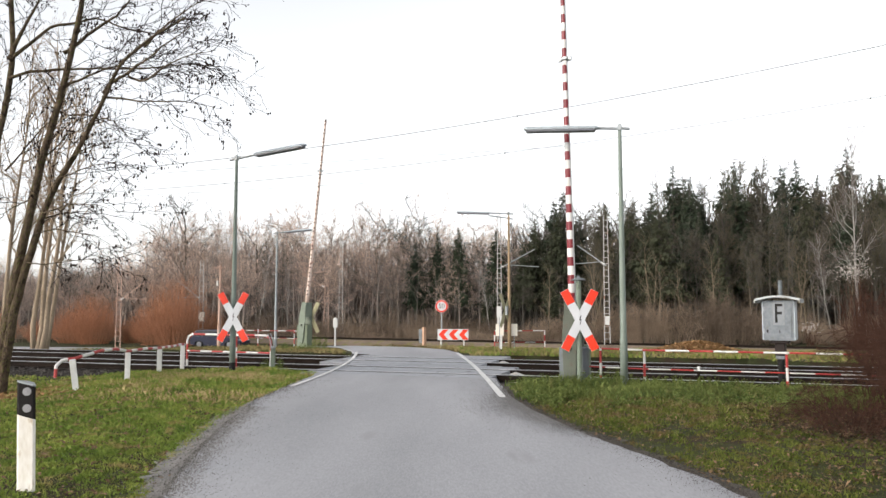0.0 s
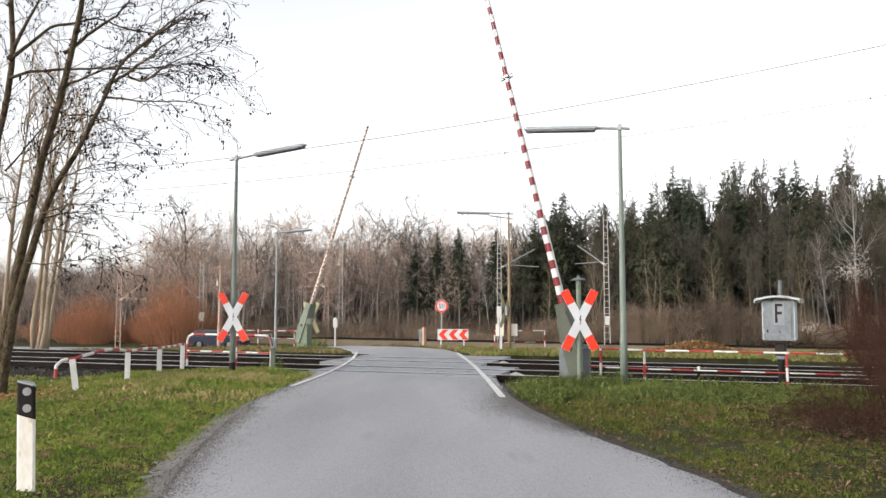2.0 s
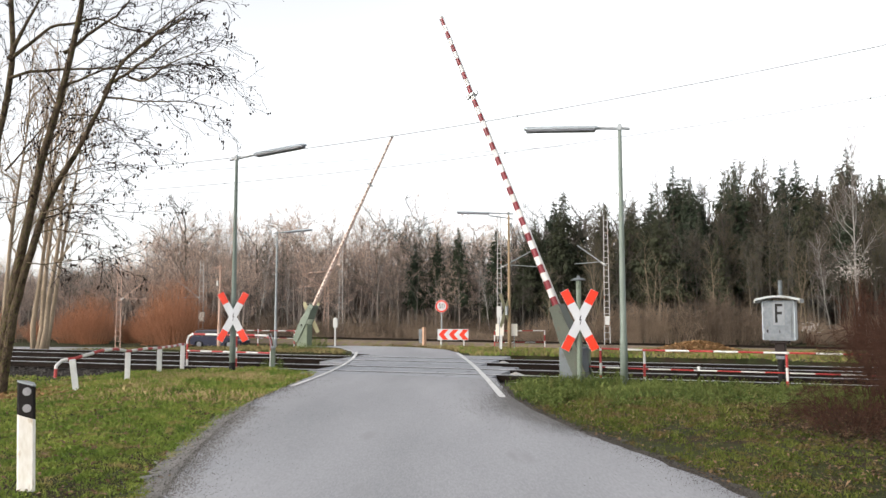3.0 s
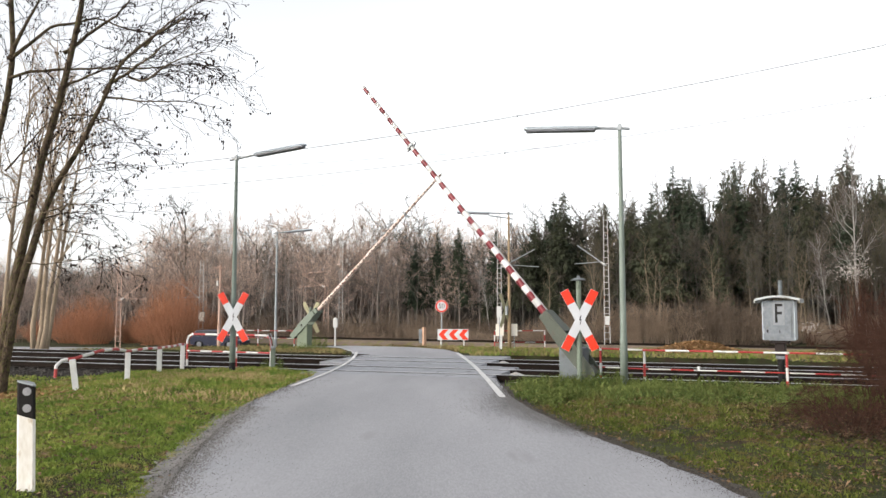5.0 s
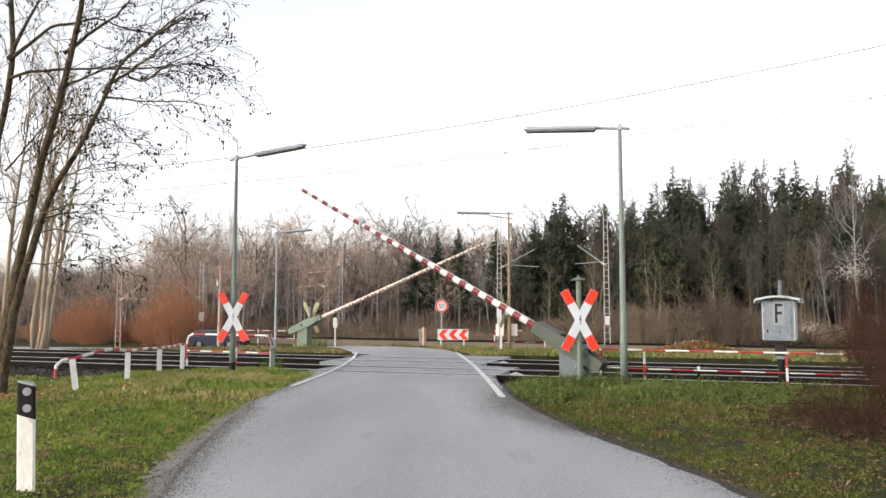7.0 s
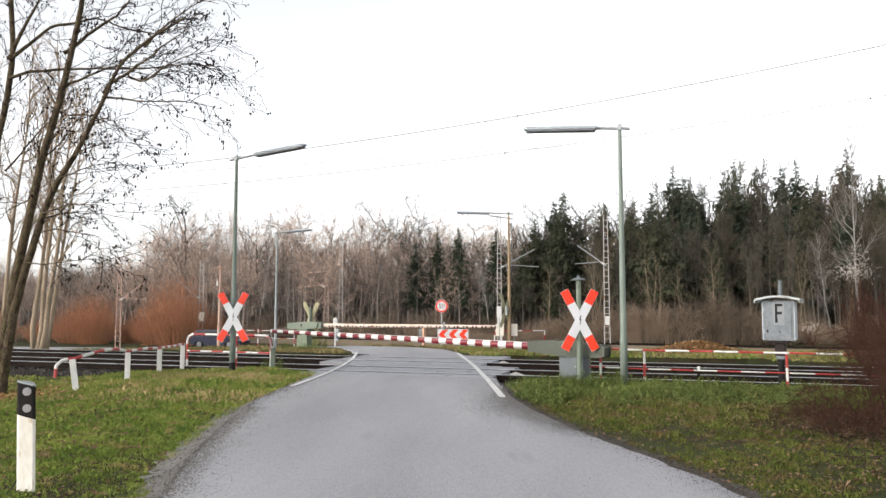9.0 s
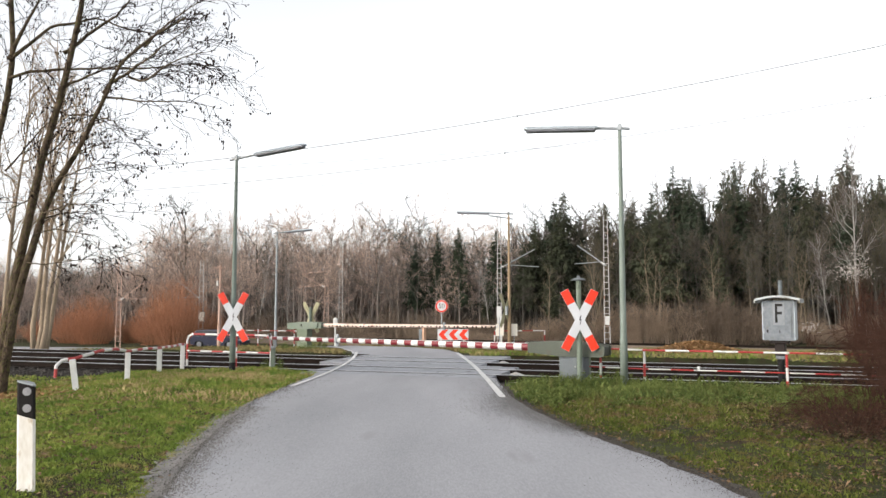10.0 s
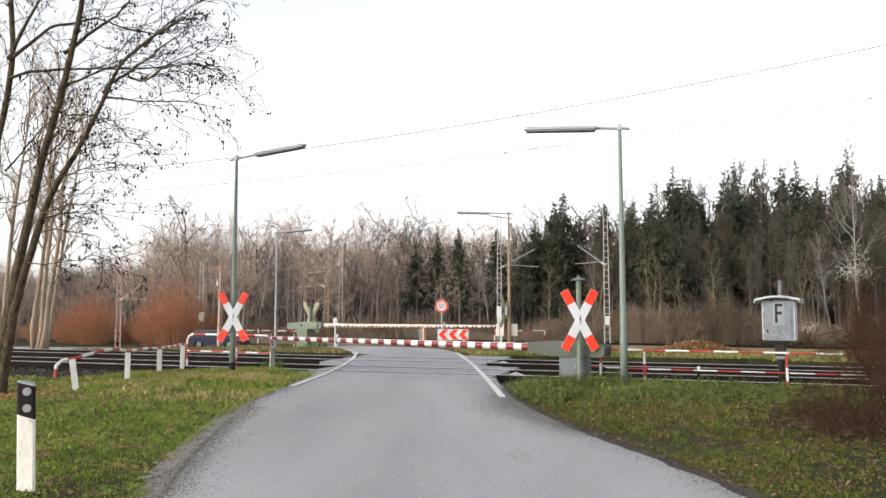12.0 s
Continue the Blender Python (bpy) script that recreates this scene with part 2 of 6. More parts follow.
def land(x, y):
    """Height of the ground, without the ballast and the road."""
    a = across(x, y)
    z = -0.035 + 0.02 * noise.noise((x * 0.5, y * 0.5, 0.0)) + 0.05 * noise.noise((x * 0.12, y * 0.12, 3.0))
    z -= 1.5 * smoothstep(8, 22, a + 0.5 * max(0, -x - 4))                     # low fields behind the crossing
    z -= 0.30 * smoothstep(-6.5, -10.5, x) * (1 - smoothstep(-5.2, -3.2, a)) * smoothstep(7, 12, y)
    mx, my = x - 9.0, y - 26.6
    z += 0.34 * math.exp(-(mx * mx / 1.5 + my * my / 1.2))                        # heap of soil and leaves
    d_road = max(EDGE_L_AT(y) - x, x - EDGE_R_AT(y)) if y < 27 else 9
    if d_road < 0.35:
        z = min(z, -0.02)
    z += 0.07 * smoothstep(0.3, 1.6, d_road) if d_road < 9 else 0
    if -3.0 - 1.6 * smoothstep(-4.6, -7.5, x) - 1.6 * smoothstep(-3.0, 0.0, x) < a < 4.6:
        z = min(z, -0.33)
    return z


def EDGE_L_AT(y):
    return lerp_line(EDGE_L, y)


def EDGE_R_AT(y):
    return lerp_line(EDGE_R, y)


def make_ground():
    xs = sorted(set([-2500, -900, -400, -220, -140, -100, -80, -65, -52] + [round(-42 + 1.0 * i, 2) for i in range(27)] + [round(-15 + 0.35 * i, 2) for i in range(86)] + [round(15.5 + 1.2 * i, 2) for i in range(24)] + [52, 65, 80, 110, 160, 260, 500, 1000, 2500]))
    ys = sorted(set([-2500, -700, -200, -80, -40, -20, -10, -5] + [round(-2 + 0.35 * i, 2) for i in range(112)] + [round(37.5 + 1.2 * i, 2) for i in range(30)] + [76, 80, 90, 100, 120, 160, 240, 400, 900, 2500]))
    g = Mesh(soil)
    nx = len(xs)
    g.v = [(x, y, land(x, y)) for y in ys for x in xs]
    g.f = [(j * nx + i, j * nx + i + 1, (j + 1) * nx + i + 1, (j + 1) * nx + i) for j in range(len(ys) - 1) for i in range(nx - 1)]
    g.mi = [0] * len(g.f)
    g.link("ground", smooth=True, kind="structure", label="grassy ground with bare soil and leaf litter", category="ground")


make_ground()


def strip(rows_l, rows_r, z_of, mat_, name, n=8, **tags):
    """A paved sheet with an edge between two lines of points."""
    g = Mesh(mat_)
    for (xl, yl), (xr, yr) in zip(rows_l, rows_r):
        for k in range(n + 1):
            f = k / n
            x, y = xl + (xr - xl) * f, yl + (yr - yl) * f
            g.v.append((x, y, z_of(x, y)))
    m = n + 1
    for j in range(len(rows_l) - 1):
        for k in range(n):
            a = j * m + k
            g.f.append((a, a + 1, a + m + 1, a + m))
    top = len(g.v)
    rim = [j * m for j in range(len(rows_l))], [j * m + n for j in range(len(rows_l))]
    for side, flip in ((rim[0], False), (rim[1], True)):
        lo = []
        for i in side:
            x, y, z = g.v[i]
            lo.append(len(g.v))
            g.v.append((x + (0.05 if flip else -0.05), y, z - 0.09))
        for a in range(len(side) - 1):
            q = (side[a], side[a + 1], lo[a + 1], lo[a])
            g.f.append(q[::-1] if flip else q)
    g.mi = [0] * len(g.f)
    return g.link(name, smooth=False, kind="structure", **tags)


def wob(y, s):
    return 0.06 * noise.noise((y * 1.3, s, 0)) + 0.045 * noise.noise((y * 5.0, s, 7)) + 0.03 * noise.noise((y * 13.0, s, 3))


NEAR_END = lambda x: T1 + TRACK_SLOPE * x - 1.75    # where the asphalt meets the crossing panels
rows = [-30 + 3 * i for i in range(10)] + [0.125 * i for i in range(0, 144)]
rl = [(EDGE_L_AT(y) + 0.05 * smoothstep(13, 9, y) + wob(y, 1), y) for y in rows] + [(-3.16, NEAR_END(-3.16))]
rr = [(EDGE_R_AT(min(y, 17.2)) + wob(y, 5), min(y, NEAR_END(1.22) - 0.02 + 0.001 * i)) for i, y in enumerate(rows)] + [(1.24, NEAR_END(1.24))]
strip(rl, rr, lambda x, y: 0.012 * math.cos(max(-1.5, min(1.5, (x + 1) * 0.35))) - 0.006 * smoothstep(0.5, 0.0, x - EDGE_L_AT(y)), asphalt, "road", label="grey worn asphalt country lane", category="road")

# the dark gravelly strip that edges the asphalt
vl = [(EDGE_L_AT(y) - 0.32 + 2 * wob(y, 11) + 0.12 * noise.noise((y * 9, 3, 1)), y) for y in rows if y < 17.5]
vr = [(EDGE_L_AT(y) + 0.34, y) for y in rows if y < 17.5]
strip(vl, vr, lambda x, y: 0.001 - 0.045 * smoothstep(-0.06, 0.26, EDGE_L_AT(y) - x), verge_pale, "road_verge", 8, label="gravel and dirt along the asphalt edge", category="verge")
vl = [(EDGE_R_AT(y) - 0.12, y) for y in rows if y < 16.5]
vr = [(EDGE_R_AT(y) + 0.22 + 2 * wob(y, 13) + 0.12 * noise.noise((y * 9, 8, 1)), y) for y in rows if y < 16.5]
strip(vl, vr, lambda x, y: -0.012, verge_mat, "road_verge", 3, label="gravel and dirt along the asphalt edge", category="verge")

# beyond the crossing the lane swings away between low fields
FAR_OUT = [(0.75, 25.3), (0.55, 27), (0.1, 29.3), (-1.2, 31.0), (-4, 33.6), (-7.5, 37.5), (-10.5, 43), (-13, 49.5), (-18, 55.2), (-27, 58.6), (-45, 60.5), (-90, 63)]
FAR_IN = [(-3.2, 26.4), (-3.2, 27.2), (-3.5, 28.8), (-4.3, 31.2), (-7.5, 34.3), (-11.5, 39.2), (-14.6, 45.5), (-17.4, 51.2), (-21, 53.6), (-28, 55.4), (-45, 57.2), (-90, 59.5)]


def far_z(x, y):
    return land(x, y) + 0.05 if across(x, y) > 5.5 else -0.002


def finer(pts, k=6):
    out = []
    for a, b in zip(pts, pts[1:]):
        out += [(a[0] + (b[0] - a[0]) * i / k, a[1] + (b[1] - a[1]) * i / k) for i in range(k)]
    return out + [pts[-1]]


strip(finer(FAR_IN), finer(FAR_OUT), far_z, asphalt, "road", 6, label="grey asphalt lane bending away behind the tracks", category="road")


def along(c, u, off=0.0, z=0.0):
    """A point u metres along the track whose centre cuts x = 0 at y = c, off metres behind it."""
    p = Vector((0, c, 0)) + TU * u + TN * off
    return Vector((p.x, p.y, z))


def u_at(c, x):
    return (x - 0) / TU.x


RAIL_PROFILE = [(-0.062, -0.16), (0.062, -0.16), (0.062, -0.145), (0.012, -0.128), (0.010, -0.05), (0.035, -0.038), (0.035, -0.009), (0.025, 0.0), (-0.025, 0.0), (-0.035, -0.009), (-0.035, -0.038), (-0.010, -0.05), (-0.012, -0.128), (-0.062, -0.145)]


def make_rail(c, off, u0=-110, u1=70, z=0.016, group="rails of the double track"):
    g = Mesh(rust, rail_top, rail_side_shaded)
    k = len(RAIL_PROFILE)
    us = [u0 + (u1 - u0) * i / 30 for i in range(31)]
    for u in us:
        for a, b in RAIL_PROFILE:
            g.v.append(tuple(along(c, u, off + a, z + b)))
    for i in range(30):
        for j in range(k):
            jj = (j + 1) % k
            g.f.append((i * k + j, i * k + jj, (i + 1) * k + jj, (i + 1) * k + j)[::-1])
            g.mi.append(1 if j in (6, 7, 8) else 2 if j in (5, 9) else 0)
    g.link("rail", label="rusty steel rail, sides coloured near black for shade, with a polished running surface", category="rail", group=group)


for c in (T1, T2):
    for s in (-1, 1):
        make_rail(c, s * GAUGE / 2)

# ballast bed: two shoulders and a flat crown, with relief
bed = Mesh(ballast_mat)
prof = [(-5.6, -0.62), (-4.9, -0.42), (-4.3, -0.27), (-3.9, -0.20), (-2.8, -0.19), (-1.9, -0.21), (-0.9, -0.19), (0, -0.21), (0.9, -0.19), (1.9, -0.21), (2.8, -0.19), (3.9, -0.20), (4.3, -0.27), (5.2, -0.62)]
TM = (T1 + T2) / 2
us = [-110 + 2.5 * i for i in range(33)] + [-27 + 0.22 * i for i in range(210)] + [19.5 + 2.5 * i for i in range(21)]
for u in us:
    for a, z in prof:
        p = along(TM, u, a)
        bed.v.append((p.x, p.y, z + 0.03 * noise.noise((p.x * 4, p.y * 4, 1))))
k = len(prof)
bed.f = [(i * k + j, (i + 1) * k + j, (i + 1) * k + j + 1, i * k + j + 1)[::-1] for i in range(len(us) - 1) for j in range(k - 1)]
bed.mi = [0] * len(bed.f)
bed.link("track_ballast", kind="structure", label="dark brown crushed stone track bed", category="ballast")

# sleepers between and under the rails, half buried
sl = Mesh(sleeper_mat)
for c in (T1, T2):
    for i in range(-60, 90):
        u = i * 0.63
        x = along(c, u).x
        if -4.2 < x < 2.2:
            continue
        m = Matrix.Translation(along(c, u, 0, -0.225)) @ Matrix.Rotation(TA, 4, "Z")
        sl.box((0, 0, 0), (0.25, 2.5, 0.14), 0.02, m)
sl.link("sleepers", kind="stuff", label="weathered dark sleepers half sunk in ballast", category="sleeper")

# crossing surface: panels between and beside the rails
XL, XR = -3.2, 1.55


def crossing_panels(floor_ob):
    pieces = {}
    for c in (T1, T2):
        for off, w in ((0, 1.28), (-1.27, 0.88), (1.27, 0.88)):
            u0, u1 = u_at(c, XL), u_at(c, XR)
            n_p = 3
            ln = (u1 - u0) / n_p
            key = round(w, 2)
            if key not in pieces:
                g = Mesh(panel_mat)
                g.box((0, 0, -0.09), (ln - 0.018, w, 0.18), 0.008)
                ob = g.link("crossing_panel", floor_ob)
                pieces[key] = ob.data
                first = ob
            else:
                first = new("crossing_panel", pieces[key])
                first.parent = floor_ob
            first.matrix_basis = Matrix.Translation(along(c, u0 + ln * 0.5, off, 0.0)) @ Matrix.Rotation(TA, 4, "Z")
            for i in range(1, n_p):
                o = new("crossing_panel", pieces[key])
                o.parent = floor_ob
                o.matrix_basis = Matrix.Translation(along(c, u0 + ln * (i + 0.5), off, 0.001 * i)) @ Matrix.Rotation(TA, 4, "Z")


infill = Mesh(asphalt)
u0, u1 = u_at(TM, XL), u_at(TM, XR)
infill.box((0, 0, 0), (u1 - u0 + 0.1, T2 * math.cos(TA) - T1 * math.cos(TA) - 3.44, 0.16), 0.004, Matrix.Translation(along(TM, (u0 + u1) / 2, 0, -0.082)) @ Matrix.Rotation(TA, 4, "Z"))
infill.box((0, 0, 0), (u1 - u0 - 0.1, 0.7, 0.16), 0.004, Matrix.Translation(along(T2, (u0 + u1) / 2, 2.07, -0.085)) @ Matrix.Rotation(TA, 4, "Z"))
crossing = infill.link("crossing_surface", kind="structure", label="asphalt infill between grey crossing panels", category="road")
crossing_panels(crossing)

# edge lines
def edge_line(pts, w=0.12):
    p = finer(pts, 6)
    g = Mesh(line_mat)
    for i, (x, y) in enumerate(p):
        a, b = p[max(0, i - 1)], p[min(len(p) - 1, i + 1)]
        d = Vector((b[0] - a[0], b[1] - a[1], 0)).normalized()
        nrm = Vector((-d.y, d.x, 0)) * (w / 2 + 0.006 * noise.noise((x * 6, y * 6, 2)))
        for s in (1, -1):
            g.v.append((x + nrm.x * s, y + nrm.y * s, 0.018))
    for i in range(len(p) - 1):
        g.f.append((2 * i, 2 * i + 1, 2 * i + 3, 2 * i + 2))
    g.mi = [0] * len(g.f)
    return g.link("edge_line", kind="structure", label="worn white edge line painted on the asphalt", category="road marking")


edge_line([(-3.13, 15.6), (-2.98, 17.2), (-2.86, 19), (-2.8, 21.6), (-2.86, 24), (-3.0, 26), (-3.12, 27.2)], 0.095)
edge_line([(1.08, 13.7), (1.04, 15.5), (1.0, 17.2), (0.9, 20), (0.8, 22.2), (0.66, 24.5), (0.5, 26.8)], 0.118)

# sloped concrete ends of the crossing inside each track
for c, ux in ((T1, 1.75), (T2, 1.75)):
    g = Mesh(concrete)
    m = Matrix.Translation(along(c, u_at(c, ux) , 0, 0)) @ Matrix.Rotation(TA, 4, "Z")
    vs = [m @ Vector(p) for p in ((0, -0.34, -0.22), (0.5, -0.2, -0.22), (0.5, 0.2, -0.22), (0, 0.34, -0.22), (0, -0.34, 0.0), (0.42, -0.18, -0.13), (0.42, 0.18, -0.13), (0, 0.34, 0.0))]
    g.add(vs, [(0, 1, 5, 4), (1, 2, 6, 5), (2, 3, 7, 6), (3, 0, 4, 7), (4, 5, 6, 7)])
    g.link("deflector_ramp", label="pale concrete ramp sloping down between the rails", category="ramp", group="ramps at the panel ends")


# ---------------- level crossing gates ----------------
PERIOD = 0.373


def gate(name, m, root, length, stripes, housing_mat, arm_mat, front, label, zpiv, far_side=False):
    """A drive housing, and a boom that turns about the pivot; its local x runs along the closed boom."""
    t = thing(name, m, label, "barrier", "pair of crossing gates")
    h = Mesh(housing_mat)
    h.box((0.0, 0, (zpiv + 0.03) / 2), (0.52, 0.36, zpiv + 0.03), 0.015)
    h.box((0.02, 0, 0.0), (0.58, 0.42, 0.1), 0.02)
    h.link("housing", t)
    d = Mesh(housing_mat)
    d.box((0.0, -0.186 * front, zpiv * 0.42), (0.42, 0.012, zpiv * 0.6), 0.004)
    dd = d.link("housing_door", t)
    k = Mesh(grey_metal)
    k.lathe([(0.018, 0), (0.018, 0.03)], 10, Matrix.Translation((-0.1, -0.19 * front, zpiv * 0.55)) @ Matrix.Rotation(radians(90 * front), 4, "X"))
    k.link("lock", dd)
    ax = Mesh(green_dark)
    ax.tube([(0, -0.27, zpiv), (0, 0.27, zpiv)], 0.045, 12)
    ax.box((0, 0, zpiv - 0.02), (0.2, 0.3, 0.12), 0.01)
    ax.link("axle", t)
    boom = Mesh(boom_back if far_side else white_paint)
    # tapering tube
    n = 14
    pts = [(root + (length - root) * i / n, 0, 0) for i in range(n + 1)]
    boom.tube(pts, [0.082 - 0.036 * i / n for i in range(n + 1)], 16)
    bo = boom.link("boom", t, smooth=True)
    for s in (-1, 1):
        a = Mesh(arm_mat)
        y0 = 0.215 * s
        poly = [(-0.72, -0.11), (-0.64, -0.15), (0.25, -0.16), (0.62, -0.13), (0.8, -0.08), (0.8, 0.08), (0.55, 0.13), (0.2, 0.15), (-0.64, 0.10), (-0.72, 0.07)]
        a.prism(poly, y0 - 0.018, y0 + 0.018)
        a.link("side_plate", bo)
    a = Mesh(arm_mat)
    a.prism([(0.36, -0.14), (0.95, -0.11), (0.95, 0.11), (0.36, 0.14)], -0.197, 0.197)
    a.link("boom_socket", bo)
    a = Mesh(green_dark)
    a.box((-0.58, 0, -0.03), (0.22, 0.392, 0.18), 0.012)
    a.link("counterweight", bo)
    # foil stripes wrapped round the front half of the tube
    for i in range(stripes):
        x1 = length - 0.04 - i * PERIOD
        x0 = x1 - PERIOD / 2
        g = Mesh(red_stripe)
        seg = 10
        for x in (x0, x1):
            r = 0.082 - 0.036 * (x - root) / (length - root) + 0.0022
            for q in range(seg + 1):
                ang = radians((-60 if far_side else -160) + (120 if far_side else 218) * q / seg)
                g.v.append((x, -math.cos(ang) * r * front, math.sin(ang) * r))
        g.f = [(q, q + 1, q + seg + 2, q + seg + 1) for q in range(seg)]
        g.mi = [0] * seg
        ob = g.link("stripe", bo, smooth=True)
    cl = Mesh(grey_metal)
    xc = length - 0.04 - 5.63 * PERIOD
    cl.box((xc, 0, 0), (0.07, 0.17, 0.15), 0.012)
    cl.box((xc, 0, 0.1), (0.09, 0.05, 0.1), 0.01)
    cl.box((xc, 0, -0.1), (0.09, 0.05, 0.1), 0.01)
    cl.link("clamp", bo, label="grey metal clamp")
    cp = Mesh(white_paint)
    cp.lathe([(0.044, 0), (0.05, 0.012), (0.05, 0.05), (0.03, 0.065)], 14, Matrix.Translation((length - 0.04, 0, 0)) @ Matrix.Rotation(radians(90), 4, "Y"))
    cp.link("end_cap", bo)
    if far_side:
        for i in range(stripes):
            for e in (0.02, 0.165):
                x = length - 0.04 - i * PERIOD - e
                r = 0.082 - 0.036 * (x - root) / (length - root)
                g = Mesh(dark_brown)
                g.box((x, -r * 0.97, -r * 0.30), (0.065, 0.012, 0.055), 0.004)
                g.link("stripe_end", bo)
    return bo


ZA, ZB = 0.79, 0.884
# the near boom points across the lane to the far left, the far one back across it
boom_a = gate("crossing_gate", Matrix.Translation((2.704, 15.56, 0.0)) @ Matrix.Rotation(math.pi - 0.519, 4, "Z"), 0.86, 0.958 + 19.5 * PERIOD + 0.04, 20, housing_grey, green_dark, -1,
    "grey drive housing with a red and white striped boom", ZA)
boom_b = gate("crossing_gate", Matrix.Translation((-5.719, 31.06, 0.0)) @ Matrix.Rotation(-0.46, 4, "Z"), 0.86, 8.577, 20, green_light, green_paint, -1,
    "light green drive housing with a striped white boom tinted pinkish as if in warm sun", ZB, True)


# ---------------- posts with crosses ----------------
def cross_sign(name, m, zc, arm, lean, face_mat, tip_mat, post_h, post_r, post_mat, label, bell=False, foot=False, turn=0):
    t = thing(name, m, label, "crossing sign")
    p = Mesh(post_mat)
    p.lathe([(post_r, 0), (post_r, post_h), (post_r * 0.6, post_h + 0.02)], 16)
    p.link("post", t, smooth=False)
    if foot:
        f = Mesh(black_paint)
        f.lathe([(post_r + 0.006, 0), (post_r + 0.006, 0.24)], 16)
        f.link("post_foot", t)
    w = 0.178
    for s in (1, -1):
        r = Matrix.Translation((0, -post_r - 0.016 - (0.006 if s > 0 else 0), zc)) @ Matrix.Rotation(radians(lean * s), 4, "Y")
        a = Mesh(face_mat)
        a.box((0, 0, 0), (w, 0.006, arm), 0.002, r)
        ab = a.link("cross_arm", t)
        for q in (-1, 1):
            e = Mesh(tip_mat)
            e.box((0, -0.004, q * (arm / 2 - 0.15)), (w - 0.006, 0.004, 0.294), 0.001, r)
            e.link("arm_tip", ab)
        b = Mesh(olive_back if face_mat is olive_back else grey_metal)
        b.box((0, 0.012, 0), (0.05, 0.02, arm * 0.8), 0.004, r)
        b.link("stiffener", ab)
    if tip_mat is red_foil:
        z = Mesh(black_paint)
        yb = -post_r - 0.03
        for poly in ([(0.015, 0.09), (0.03, 0.09), (0.002, 0.0), (-0.014, 0.0)], [(-0.014, 0.0), (0.03, 0.02), (0.034, 0.006), (0.0, -0.008)], [(0.03, 0.02), (0.034, 0.006), (0.0, -0.1), (-0.006, -0.09)]):
            z.prism([(x, zz + zc) for x, zz in poly], yb - 0.001, yb)
        z.link("lightning_mark", t, label="thin black lightning arrow")
    if bell:
        b = Mesh(housing_grey)
        b.lathe([(0.03, 0), (0.05, 0.01), (0.15, 0.015), (0.155, 0.026), (0.1, 0.055), (0.04, 0.07), (0.03, 0.11), (0.01, 0.115)], 20, Matrix.Translation((0, 0, post_h - 0.02)))
        b.link("bell_hood", t, smooth=True, label="grey mushroom-shaped bell hood")
    return t


cross_sign("crossing_sign", pose(2.725, 15.05, 0, 0, 0, 4), 1.383, 1.33, 28.0, white_foil, red_foil, 2.18, 0.052, green_paint, "white and red crossing cross on a green post with a bell", bell=True)
cross_sign("crossing_sign", pose(-5.62, 31.75, 0, 0, 0, 165), 1.2, 1.42, 28, olive_back, olive_back, 1.6, 0.06, green_paint, "crossing cross seen from its dull olive back")


# ---------------- lamps ----------------
def street_lamp(m, h, heading, arm_len, head_len, label, pole_mat=lamp_pole_mat, with_cross=0, rise=0.04):
    """A tapering pole with a short bracket and a long trough-shaped head; heading is the way it points."""
    t = thing("street_lamp", m, label, "street lamp", "lamps at the crossing")
    p = Mesh(pole_mat)
    p.lathe([(0.076, 0), (0.074, 1.0), (0.066, 1.04), (0.040, h - 0.4), (0.036, h + 0.06), (0.024, h + 0.08)], 16)
    p.link("pole", t, smooth=True)
    r = Matrix.Translation((0, 0, h)) @ Matrix.Rotation(heading, 4, "Z") @ Matrix.Rotation(-rise, 4, "Y")
    a = Mesh(grey_metal)
    a.tube([r @ Vector((-0.2, 0, -0.02)), r @ Vector((arm_len + 0.1, 0, 0))], 0.03, 10)
    a.box((0, 0, 0), (0.09, 0.09, 0.12), 0.01, r)
    a.link("bracket", t)
    hd = Mesh(alu)
    poly = [(-0.105, -0.02), (0.105, -0.02), (0.11, 0.012), (0.07, 0.045), (0.0, 0.055), (-0.07, 0.045), (-0.11, 0.012)]
    rr2 = r @ Matrix.Translation((arm_len, 0, 0)) @ Matrix.Rotation(radians(90), 4, "Z")
    k = len(poly)
    for f, sc in ((0.0, 0.72), (0.06, 0.97), (head_len * 0.5, 1.0), (head_len - 0.08, 0.92), (head_len, 0.55)):
        hd.v += [tuple(rr2 @ Vector((x * sc, -f, z * sc))) for x, z in poly]
    hd.f = [(i * k + j, i * k + (j + 1) % k, (i + 1) * k + (j + 1) % k, (i + 1) * k + j) for i in range(4) for j in range(k)] + [tuple(range(k - 1, -1, -1)), tuple(range(4 * k, 5 * k))]
    hd.mi = [0] * len(hd.f)
    hd.link("lamp_head", t, label="long silver lamp hood")
    u = Mesh(lamp_under)
    mm = r @ Matrix.Translation((arm_len + head_len / 2, 0, -0.04))
    u.box((0, 0, 0), (head_len - 0.1, 0.18, 0.06), 0.025, mm)
    u.link("diffuser", t, label="dark grey lamp tray")
    for i in (0.25, 0.75):
        cl = Mesh(grey_metal)
        cl.box((arm_len + head_len * i - arm_len - head_len / 2, 0.1, 0.03), (0.03, 0.012, 0.06), 0.003, mm)
        cl.link("latch", t)
    return t


